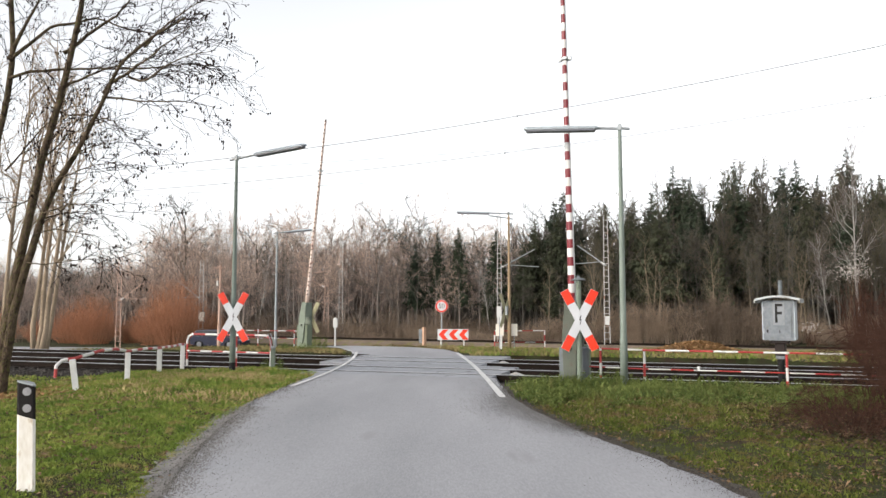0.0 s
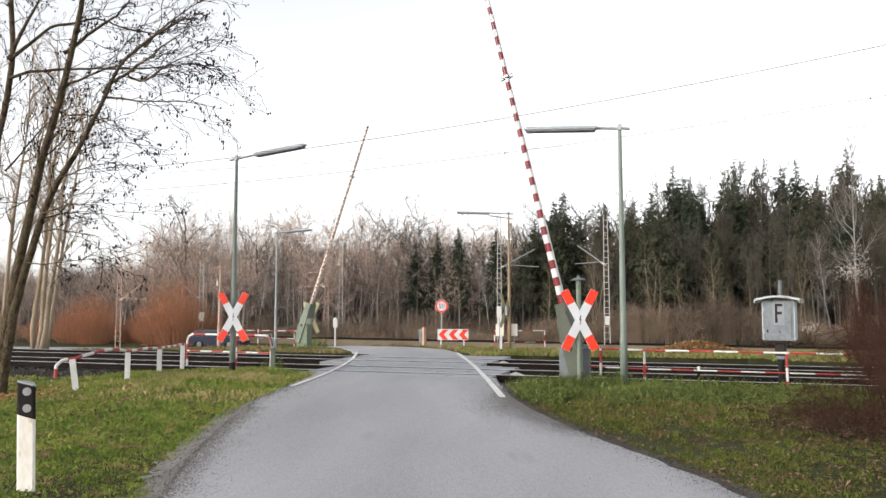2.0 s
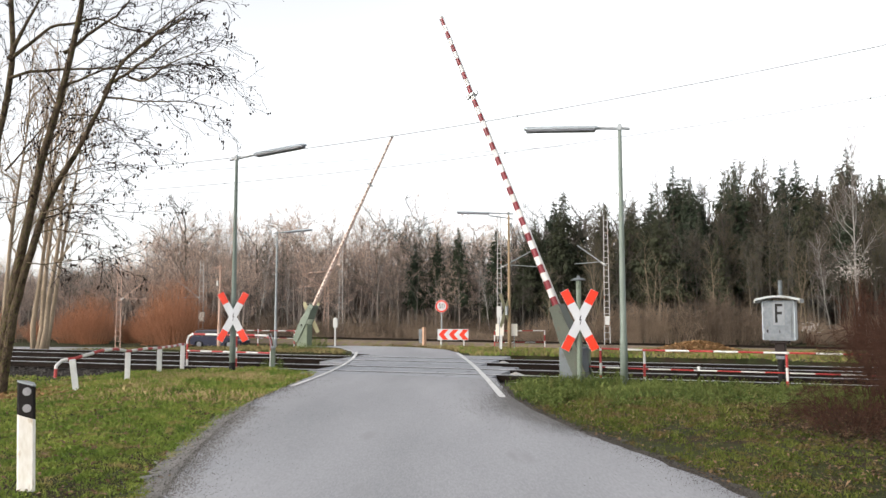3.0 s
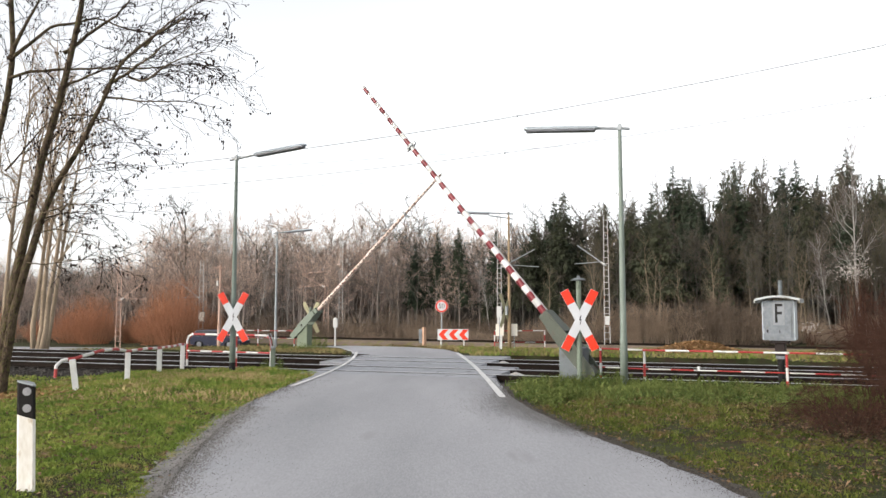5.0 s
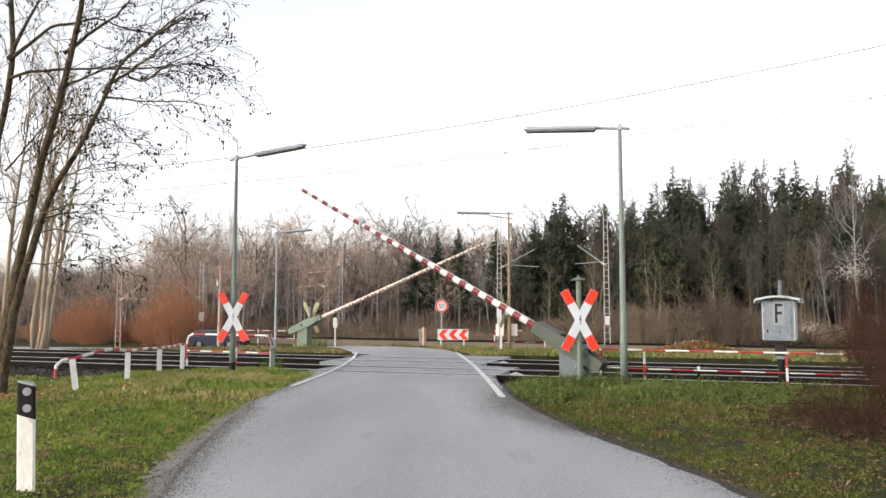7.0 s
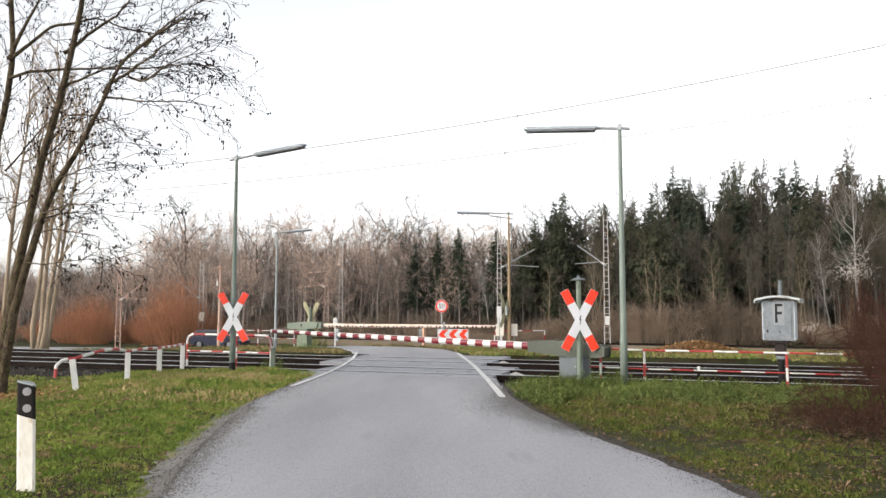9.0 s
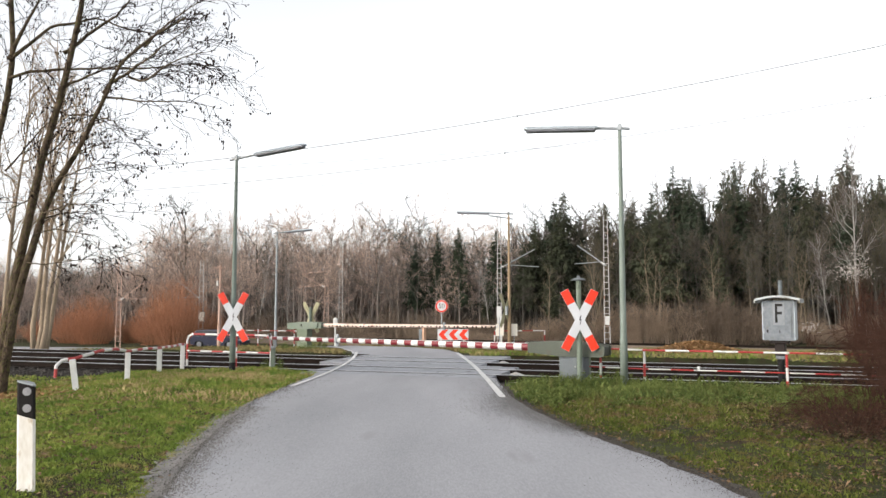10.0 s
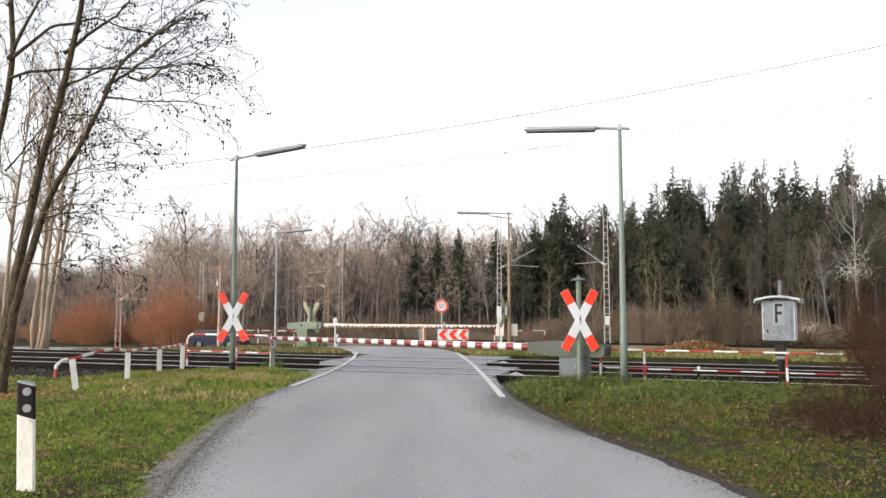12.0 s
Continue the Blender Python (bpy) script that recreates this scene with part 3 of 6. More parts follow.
street_lamp(pose(3.575, 14.9, 0), 5.26, radians(166), 0.43, 1.52, "tall green lamp post with a long silver head")
lampB = street_lamp(pose(-5.28, 18.9, 0), 5.44, radians(-19), 0.54, 1.46, "tall green lamp post with a long silver head and a cross", rise=0.10)
street_lamp(pose(-8.45, 37.9, -0.85), 6.25, radians(-17), 0.5, 1.5, "slim grey lamp post with a long silver head", grey_metal, rise=0.06)
street_lamp(pose(2.66, 30.1, 0), 5.42, radians(172), 0.72, 1.42, "brown lamp post carrying signs seen from behind", pole_wood)


def cross_on_post(m, zc, arm, lean, face, tip, label, thick=0.09):
    t = thing("crossing_sign", m, label, "crossing sign")
    for s in (1, -1):
        r = Matrix.Translation((0, -(0.006 if s > 0 else 0), zc)) @ Matrix.Rotation(radians(lean * s), 4, "Y")
        a = Mesh(face)
        a.box((0, 0, 0), (0.178, 0.006, arm), 0.002, r)
        ab = a.link("cross_arm", t)
        if tip is not face:
            for q in (-1, 1):
                e = Mesh(tip)
                e.box((0, -0.004, q * (arm / 2 - 0.15)), (0.172, 0.004, 0.294), 0.001, r)
                e.link("arm_tip", ab)
    b = Mesh(grey_metal)
    b.box((0, thick * 0.55, zc), (0.10, thick, 0.36), 0.004)
    b.link("bracket", t)
    if tip is red_foil:
        z = Mesh(black_paint)
        for poly in ([(0.015, 0.09), (0.03, 0.09), (0.002, 0.0), (-0.014, 0.0)], [(-0.014, 0.0), (0.03, 0.02), (0.034, 0.006), (0.0, -0.008)], [(0.03, 0.02), (0.034, 0.006), (0.0, -0.1), (-0.006, -0.09)]):
            z.prism([(x, zz + zc) for x, zz in poly], -0.0125, -0.0115)
        z.link("lightning_mark", t, label="thin black lightning arrow")
    return t


cross_on_post(pose(-5.25, 18.76, 0, 0, 0, -3), 1.395, 1.36, 29, white_foil, red_foil, "white and red crossing cross fixed to a lamp post")
cross_on_post(pose(2.50, 29.95, 0, 0, 0, 226), 1.5, 1.45, 26, olive_back, olive_back, "pale back of a crossing cross on a brown post")
foot = Mesh(black_paint)
foot.lathe([(0.082, 0), (0.082, 0.26)], 16)
foot.link("post_foot", lampB, label="black band")


# ---------------- striped railings ----------------
def striped_tube(g, pts, r, period, phase=0.0, red=1, white=0, n=10):
    """A bent bar painted in red and white lengths."""
    pts = [Vector(p) for p in pts]
    s, line, cols = phase, [pts[0]], []
    for a, b in zip(pts, pts[1:]):
        ln = (b - a).length
        cuts = [k * period / 2 - s for k in range(int(s / (period / 2)), int((s + ln) / (period / 2)) + 2)]
        cuts = [c for c in cuts if 0.004 < c < ln - 0.004] + [ln]
        d = 0.0
        for c in cuts:
            cols.append(red if int((s + (d + c) / 2) / (period / 2)) % 2 else white)
            line.append(a + (b - a) * (c / ln))
            d = c
        s += ln
    start = len(g.mi)
    g.tube(line, r, n)
    for i, col in enumerate(cols):
        for k in range(n):
            g.mi[start + i * n + k] = col


def railing(name, posts, tops, h, mid, label, foot=-0.15):
    t = thing(name, Matrix.Translation((posts[0][0], posts[0][1], 0)), label, "railing")
    o = Vector((posts[0][0], posts[0][1], 0))
    for i, (x, y, ph) in enumerate(posts):
        g = Mesh(white_paint, red_paint)
        striped_tube(g, [Vector((x, y, foot)) - o, Vector((x, y, ph)) - o], 0.025, 0.5, 0.1 + 0.25 * (i % 2))
        g.link("post", t)
    for z in (h, mid):
        if not z:
            continue
        g = Mesh(white_paint, red_paint)
        striped_tube(g, [Vector((x, y, z + dz)) - o for x, y, dz in tops], 0.0195 if z == h else 0.013, 0.9 if z == h else 0.86, 0.2 if z == h else 0.45)
        g.link("top_rail" if z == h else "middle_rail", t)
    return t


railing("striped_railing", [(3.24, 15.5, 0.8), (4.06, 15.2, 0.8), (6.50, 14.25, 0.8), (9.2, 13.2, 0.8)],
        [(2.95, 15.62, 0.02), (4.06, 15.2, 0), (6.45, 14.27, 0), (9.3, 13.16, 0.0)], 0.775, 0.40, "red and white striped tubular railing in long grass")


def hoop_railing():
    """A railing of one bent tube with rounded corners and a middle bar."""
    t = thing("striped_railing", Matrix.Translation((-7.3, 21.5, -0.02)), "red and white tubular railing with rounded corners", "railing")
    e = Vector((2.66, -1.2, 0))
    u = e.normalized()
    g = Mesh(white_paint, red_paint)
    pts = [Vector((0, 0, -0.15)), Vector((0, 0, 0.72)), u * 0.05 + Vector((0, 0, 0.83)), u * 0.18 + Vector((0, 0, 0.89)), e - u * 0.18 + Vector((0, 0, 0.89)), e - u * 0.05 + Vector((0, 0, 0.83)), e + Vector((0, 0, 0.72)), e + Vector((0, 0, -0.15))]
    striped_tube(g, pts, 0.03, 0.86, 0.1)
    g.link("hoop", t)
    g = Mesh(white_paint, red_paint)
    striped_tube(g, [Vector((0, 0, 0.42)), e + Vector((0, 0, 0.42))], 0.025, 0.8, 0.3)
    g.link("middle_rail", t)
    g = Mesh(white_paint, red_paint)
    striped_tube(g, [e * 0.6 + Vector((0, 0, -0.15)), e * 0.6 + Vector((0, 0, 0.89))], 0.028, 0.6, 0.2)
    g.link("post", t)


hoop_railing()


def sagging_fence():
    """White concrete posts with a bent striped tube along their heads."""
    places = [(-7.15, 14.68, 0.68, 9), (-6.98, 16.6, 0.70, 0), (-7.0, 18.5, 0.66, 0), (-7.3, 21.0, 0.62, 0)]
    t = thing("white_post_fence", Matrix.Translation((-7.15, 14.68, -0.05)), "white posts carrying a bent red and white tube", "fence")
    o = Vector((-7.15, 14.68, 0))
    for x, y, h, lean in places:
        g = Mesh(white_paint)
        m = Matrix.Translation(Vector((x, y, 0)) - o) @ Matrix.Rotation(radians(-lean), 4, "Y") @ Matrix.Rotation(radians(20), 4, "Z")
        g.box((0, 0, h / 2 - 0.1), (0.035, 0.14, h + 0.2), 0.008, m)
        g.box((0.05, -0.055, h / 2 - 0.1), (0.09, 0.03, h + 0.2), 0.008, m)
        g.link("post", t)
    g = Mesh(white_paint, red_paint)
    line = [(-7.42, 14.45, 0.34), (-7.44, 14.5, 0.56), (-7.38, 14.6, 0.66), (-7.2, 14.75, 0.69), (-7.0, 15.4, 0.80), (-6.95, 16.0, 0.80), (-6.93, 16.6, 0.72), (-6.95, 17.6, 0.72), (-6.96, 18.5, 0.69), (-7.12, 19.8, 0.66), (-7.26, 21.0, 0.66), (-7.3, 21.3, 0.62)]
    striped_tube(g, [Vector(p) - o for p in line], 0.032, 0.62, 0.45)
    g.link("bent_tube", t)


sagging_fence()


def boom_rest():
    t = thing("boom_rest", Matrix.Translation((-4.45, 19.72, -0.03)), "grey-green post with a fork for the boom end", "post")
    g = Mesh(green_paint)
    g.box((0, 0, 0.32), (0.11, 0.09, 0.64), 0.01)
    g.link("post", t)
    g = Mesh(grey_metal)
    g.tube([(-0.02, -0.09, 0.6), (-0.05, -0.1, 0.78), (-0.12, -0.1, 0.98)], 0.014, 8)
    g.tube([(0.0, 0.09, 0.6), (-0.02, 0.1, 0.78), (-0.1, 0.1, 0.98)], 0.014, 8)
    g.box((0, 0, 0.62), (0.1, 0.24, 0.05), 0.008)
    g.link("fork", t)


boom_rest()


# ---------------- telephone box with the letter F ----------------
def text_part(body, size, m, material_, parent, name, depth=0.002, bold=0.0):
    cu = bpy.data.curves.new(name, "FONT")
    cu.body, cu.size, cu.extrude, cu.align_x, cu.align_y = body, size, depth, "CENTER", "CENTER"
    cu.offset = bold
    cu.materials.append(material_)
    ob = new(name, cu)
    ob.parent = parent
    ob.matrix_basis = m
    return ob


plate_grey = material("pale_grey_plate", (0.14, 0.155, 0.168), (0.21, 0.225, 0.24), 0.6, 0, 3.0, 30, 0.05, 0.001)


def phone_box():
    t = thing("telephone_box", pose(6.66, 14.85, -0.03, 0, 0, -31), "weathered grey sheet metal box with a letter on a black post", "telephone box")
    g = Mesh(black_paint)
    g.lathe([(0.062, -0.1), (0.062, 0.68), (0.055, 0.7)], 16)
    g.link("post", t)
    g = Mesh(grey_box)
    g.box((0, 0, 0.70), (0.17, 0.17, 0.11), 0.015)
    g.link("post_cap", t)
    g = Mesh(dark_brown)
    g.box((0, 0, 0.86), (0.19, 0.2, 0.28), 0.015)
    g.box((0, 0, 0.985), (0.34, 0.3, 0.06), 0.01)
    g.link("mount", t)
    b = Mesh(grey_box)
    b.prism([(-0.275, 1.02), (0.275, 1.02), (0.29, 1.80), (-0.29, 1.80)], -0.2, 0.22)
    body = b.link("body", t)
    d = Mesh(grey_box)
    d.box((-0.01, -0.208, 1.41), (0.49, 0.016, 0.70), 0.006)
    door = d.link("door", t)
    for z in (1.2, 1.62):
        h = Mesh(grey_metal)
        h.tube([(-0.262, -0.215, z - 0.05), (-0.262, -0.215, z + 0.05)], 0.012, 8)
        h.link("hinge", door)
    h = Mesh(black_paint)
    h.box((-0.2, -0.219, 1.2), (0.03, 0.01, 0.06), 0.003)
    h.link("keyhole_plate", door)
    h = Mesh(black_paint)
    h.box((0.02, -0.219, 1.2), (0.012, 0.006, 0.06), 0.002)
    h.link("small_mark", door)
    p = Mesh(plate_grey)
    p.box((0.01, -0.219, 1.54), (0.21, 0.006, 0.44), 0.003)
    pl = p.link("letter_plate", door)
    f = Mesh(black_paint)
    f.prism([(-0.055, 1.37), (-0.012, 1.37), (-0.012, 1.53), (0.07, 1.53), (0.07, 1.58), (-0.012, 1.58), (-0.012, 1.685), (0.085, 1.685), (0.085, 1.735), (-0.055, 1.735)], -0.2265, -0.2225)
    f.link("letter", door, label="black capital F")
    # side sheets in a paler material, standing in for light falling on the side
    for x in (-0.287, 0.287):
        q = Mesh(alu)
        q.box((x, 0.01, 1.41), (0.016, 0.43, 0.76), 0.004)
        q.link("side_panel", t, label="side sheet coloured pale as if lit")
    r = Mesh(grey_metal)
    n = 12
    top = [(-0.415 + 0.83 * i / n, 1.80 + 0.10 * math.sin(math.pi * (0.08 + 0.84 * i / n))) for i in range(n + 1)]
    r.prism([(x, z) for x, z in top] + [(x, z - 0.04) for x, z in top[::-1]], -0.37, 0.3)
    for x in (-0.415, 0.393):
        r.prism([(x, 1.755), (x + 0.022, 1.755), (x + 0.022, 1.81), (x, 1.81)], -0.36, 0.3)
    r.link("roof", t, label="arched sheet roof overhanging the box")
    c = Mesh(housing_grey)
    c.tube([(0.02, 0.05, 1.85), (0.02, 0.05, 2.2)], 0.038, 12)
    c.link("cable_pipe", t)


phone_box()


# ---------------- delineator post ----------------
def delineator():
    t = thing("delineator_post", pose(-3.745, 6.9, -0.06, 0, -2, 8), "white plastic roadside post with a slanted black band", "marker post")
    w, dp = 0.079, 0.05
    def shell(name, z0l, z0r, z1l, z1r, mt, par, grow=0.0):
        g = Mesh(mt)
        out = [(-w, -dp), (-w + 0.02, -dp - 0.012), (w - 0.02, -dp - 0.012), (w, -dp), (0.03, dp), (-0.03, dp)]
        out = [(x * (1 + grow), y * (1 + grow)) for x, y in out]
        k = len(out)
        vs = []
        for zl, zr in ((z0l, z0r), (z1l, z1r)):
            vs += [(x, y, zl + (zr - zl) * (x + w) / (2 * w)) for x, y in out]
        g.add(vs, [(j, (j + 1) % k, (j + 1) % k + k, j + k) for j in range(k)] + [tuple(range(k - 1, -1, -1)), tuple(range(k, 2 * k))])
        return g.link(name, par)
    body = shell("body", -0.1, -0.1, 0.745, 0.69, delin_white, t)
    band = shell("black_band", 0.745, 0.69, 1.035, 0.985, band_black, t, 0.0)
    shell("top_cap", 1.035, 0.985, 1.05, 1.0, grey_metal, t, 0.02)
    for z in (0.945, 0.795):
        g = Mesh(reflector_mat)
        mm = Matrix.Translation((0.01, -dp - 0.012, z)) @ Matrix.Rotation(radians(90), 4, "X")
        g.lathe([(0.037, 0), (0.037, 0.004), (0.034, 0.0055), (0.008, 0.0055), (0.006, 0.008)], 24, mm)
        g.link("reflector", band)


delineator()


# ---------------- vegetation materials ----------------
bark_alder = material("bark_alder", (0.01, 0.008, 0.006), (0.15, 0.11, 0.076), 0.95, 0, 7.0, 22, 1.0, 0.05, (0.085, 0.085, 0.03), 0.28, stretch=(1.4, 1.4, 0.7))
twig_alder = material("twig_alder", (0.012, 0.009, 0.009), (0.032, 0.024, 0.021), 0.9, 0, 3.0, 30, 0)
cone_mat = material("alder_cone", (0.012, 0.009, 0.008), (0.045, 0.03, 0.024), 0.9, 0, 5.0, 30, 0, per_island=0.6)
bark_tan = material("bark_tan", (0.20, 0.155, 0.11), (0.36, 0.285, 0.21), 0.9, 0, 1.5, 18, 0.4, 0.01, (0.16, 0.12, 0.08), 0.15, stretch=(1, 1, 0.4))
twig_tan = material("twig_tan", (0.16, 0.10, 0.066), (0.25, 0.17, 0.115), 0.9, 0, 1.0, 12, 0, per_island=0.4)
bark_grey = material("bark_grey", (0.048, 0.044, 0.04), (0.12, 0.11, 0.098), 0.9, 0, 1.5, 18, 0.4, 0.01, (0.085, 0.09, 0.05), 0.15, per_object=0.5)
twig_grey = material("twig_grey", (0.05, 0.042, 0.036), (0.14, 0.118, 0.10), 0.9, 0, 0.5, 12, 0, per_object=0.8)
# reddish-brown twigs, brightened and warmed to carry low sunlight on the left crowns
twig_warm_lit = material("twig_warm_lit", (0.30, 0.218, 0.178), (0.66, 0.49, 0.40), 0.9, 0, 0.5, 12, 0, per_object=0.8)
twig_olive = material("twig_olive", (0.045, 0.04, 0.027), (0.14, 0.122, 0.082), 0.9, 0, 0.5, 12, 0, per_object=0.8)
# lighter than bark_grey: hazy, lifted shade of the deep wood as stem colour
stem_hazed = material("stem_hazed", (0.05, 0.047, 0.042), (0.15, 0.138, 0.12), 0.9, 0, 1.5, 18, 0, per_island=0.5)
bark_sap = material("bark_sapling", (0.10, 0.08, 0.055), (0.19, 0.155, 0.11), 0.9, 0, 1.5, 18, 0.3, 0.01)
bark_birch = material("bark_birch", (0.17, 0.16, 0.15), (0.34, 0.325, 0.305), 0.8, 0, 1.2, 14, 0.2, 0.005, (0.10, 0.09, 0.08), 0.12)
twig_birch = material("twig_birch", (0.10, 0.075, 0.065), (0.19, 0.15, 0.13), 0.9, 0, 0.5, 12, 0)
needle = material("spruce_needle", (0.02, 0.031, 0.021), (0.058, 0.071, 0.045), 0.85, 0, 0.25, 6, 0, per_object=0.7)
needle_warm = material("spruce_needle_olive", (0.022, 0.029, 0.018), (0.062, 0.066, 0.04), 0.85, 0, 0.25, 6, 0, per_object=0.7)
# pale warm bark: sunlight, and haze in the left depth, put into the colour
bark_warm_lit = material("bark_warm_lit", (0.142, 0.122, 0.11), (0.305, 0.262, 0.236), 0.9, 0, 1.5, 18, 0.3, 0.01, None, 0, per_object=0.5)
shrub_rust = material("shrub_rust_twig", (0.16, 0.08, 0.048), (0.58, 0.28, 0.16), 0.9, 0, 0.4, 10, 0, per_island=0.9)
shrub_brown = material("shrub_brown_twig", (0.05, 0.038, 0.03), (0.30, 0.225, 0.165), 0.9, 0, 0.4, 10, 0, per_object=1.0)
shrub_red = material("shrub_red_twig", (0.015, 0.008, 0.006), (0.092, 0.046, 0.032), 0.9, 0, 1.0, 14, 0, per_island=0.6)
grass_mat = material("grass_blades", (0.045, 0.115, 0.016), (0.27, 0.295, 0.065), 0.8, 0, 0.9, 3.5, 0, c3=(0.27, 0.21, 0.09), spots=0.26, world_space=True, per_island=0.3)
grass_rough = material("grass_rough", (0.010, 0.026, 0.005), (0.15, 0.165, 0.036), 0.85, 0, 0.9, 5, 0, c3=(0.115, 0.082, 0.036), spots=0.36, world_space=True, per_island=0.6)
grass_deep = material("grass_lush", (0.014, 0.04, 0.009), (0.165, 0.19, 0.055), 0.8, 0, 0.9, 5, 0, c3=(0.17, 0.15, 0.06), spots=0.08, world_space=True, per_island=0.6)
grass_dry = material("grass_dry", (0.13, 0.107, 0.047), (0.27, 0.215, 0.10), 0.85, 0, 0.6, 5, 0, c3=(0.075, 0.11, 0.03), spots=0.30, world_space=True)
grass_straw = material("grass_straw", (0.21, 0.155, 0.075), (0.50, 0.38, 0.20), 0.85, 0, 0.6, 5, 0, world_space=True, per_island=0.4)
leaf_mat = material("fallen_leaf", (0.04, 0.022, 0.013), (0.25, 0.165, 0.10), 0.8, 0, 2.0, 20, 0, per_island=0.8)
leaf_orange = material("fallen_leaf_orange", (0.14, 0.08, 0.036), (0.40, 0.235, 0.11), 0.8, 0, 2.0, 20, 0, per_island=0.8)
leaf_dark = material("rotting_leaf", (0.018, 0.011, 0.008), (0.08, 0.05, 0.034), 0.85, 0, 2.0, 20, 0, per_island=0.8)
bud_mat = material("pale_seed_heads", (0.38, 0.34, 0.31), (0.55, 0.51, 0.48), 0.9, 0, 2.0, 20, 0)


def link_np(name, v, f, mats, mi=None, parent=None, smooth=False, **tags):
    """One mesh from arrays of corners and triangles."""
    me = bpy.data.meshes.new(name)
    v, f = np.asarray(v, np.float32), np.asarray(f, np.int32)
    me.vertices.add(len(v))
    me.vertices.foreach_set("co", v.ravel())
    me.loops.add(f.size)
    me.loops.foreach_set("vertex_index", f.ravel())
    me.polygons.add(len(f))
    me.polygons.foreach_set("loop_start", np.arange(0, f.size, f.shape[1], dtype=np.int32))
    me.polygons.foreach_set("loop_total", np.full(len(f), f.shape[1], np.int32))
    if mi is not None:
        me.polygons.foreach_set("material_index", np.asarray(mi, np.int32))
    if smooth:
        me.polygons.foreach_set("use_smooth", np.ones(len(f), bool))
    for m in (mats if isinstance(mats, (list, tuple)) else [mats]):
        me.materials.append(m)
    me.update(calc_edges=True)
    ob = new(name, me)
    if parent:
        ob.parent = parent
    return tagged(ob, **tags)


class Twigs:
    """Thin three-sided twigs gathered as arrays: from, middle, to, thickness."""
    def __init__(self):
        self.a, self.b, self.c, self.r = [], [], [], []

    def add(self, a, b, c, r):
        self.a.append(a), self.b.append(b), self.c.append(c), self.r.append(r)

    def arrays(self, rng):
        a, b, c, r = (np.asarray(x, float) for x in (self.a, self.b, self.c, self.r))
        n = len(a)
        d = c - a
        d /= np.linalg.norm(d, axis=1)[:, None] + 1e-9
        s = np.cross(d, rng.normal(size=(n, 3)))
        s /= np.linalg.norm(s, axis=1)[:, None] + 1e-9
        t = np.cross(d, s)
        ring = [s * np.cos(q) + t * np.sin(q) for q in (0, 2.094, 4.189)]
        v = np.concatenate([a + ring[0] * r[:, None], a + ring[1] * r[:, None], a + ring[2] * r[:, None],
                            b + ring[0] * r[:, None] * 0.7, b + ring[1] * r[:, None] * 0.7, b + ring[2] * r[:, None] * 0.7, c])
        i = np.arange(n)
        k = [i + n * j for j in range(7)]
        f = []
        for j in range(3):
            jj = (j + 1) % 3
            f += [np.stack([k[j], k[jj], k[3 + jj]], 1), np.stack([k[j], k[3 + jj], k[3 + j]], 1), np.stack([k[3 + j], k[3 + jj], k[6]], 1)]
        return v, np.concatenate(f)


def unit(v):
    return v / (np.linalg.norm(v) + 1e-9)


# ---------------- branching shoots ----------------
def shoots(rng, parents, count, ratio, ang, start=0.2, rise=0.2, wob=0.06, taper=0.5, k=4):
    """Side shoots of every parent line: bent lines of k points; parents is an array (n, points, 3)."""
    n, m, _ = parents.shape
    f = start + (0.98 - start) * (np.arange(count)[None] + rng.random((n, count))) / count
    q = f * (m - 1)
    i = np.minimum(q.astype(int), m - 2)
    row = np.arange(n)[:, None]
    a, b = parents[row, i], parents[row, i + 1]
    o = a + (b - a) * (q - i)[..., None]
    t = b - a
    t /= np.linalg.norm(t, axis=-1, keepdims=True) + 1e-9
    length = np.linalg.norm(np.diff(parents, axis=1), axis=2).sum(1)[:, None]
    ln = length * ratio * (1 - taper * f) * rng.uniform(0.55, 1.25, f.shape)
    u = np.cross(t, rng.normal(size=t.shape))
    u /= np.linalg.norm(u, axis=-1, keepdims=True) + 1e-9
    g = (ang * rng.uniform(0.65, 1.3, f.shape))[..., None]
    d = t * np.cos(g) + u * np.sin(g)
    st = np.linspace(0, 1, k)[None, None, :, None]
    walk_ = np.cumsum(rng.normal(size=(*f.shape, k, 3)), axis=2) * wob
    walk_ -= walk_[:, :, :1]
    p = o[:, :, None] + ln[..., None, None] * (d[:, :, None] * st + np.array([0, 0, rise]) * st ** 2 + walk_)
    return p.reshape(-1, k, 3)


def wands(rng, p, r, tip=0.2):
    """Three-sided tapering bars along lines (n, k, 3): corners and four-cornered faces."""
    n, k, _ = p.shape
    r = np.broadcast_to(np.asarray(r, float), (n,))
    d = np.gradient(p, axis=1)
    s = np.cross(d, rng.normal(size=(n, 1, 3)))
    s /= np.linalg.norm(s, axis=2, keepdims=True) + 1e-9
    t = np.cross(d, s)
    t /= np.linalg.norm(t, axis=2, keepdims=True) + 1e-9
    rad = r[:, None, None] * np.linspace(1, tip, k)[None, :, None]
    v = np.stack([p + (s * math.cos(a) + t * math.sin(a)) * rad for a in (0, 2.094, 4.189)], 2).reshape(-1, 3)
    base = (np.arange(n) * k * 3)[:, None, None] + (np.arange(k - 1) * 3)[None, :, None]
    j = np.arange(3)[None, None]
    jj = (j + 1) % 3
    f = np.stack([base + j, base + jj, base + jj + 3, base + j + 3], -1).reshape(-1, 4)
    return v, f


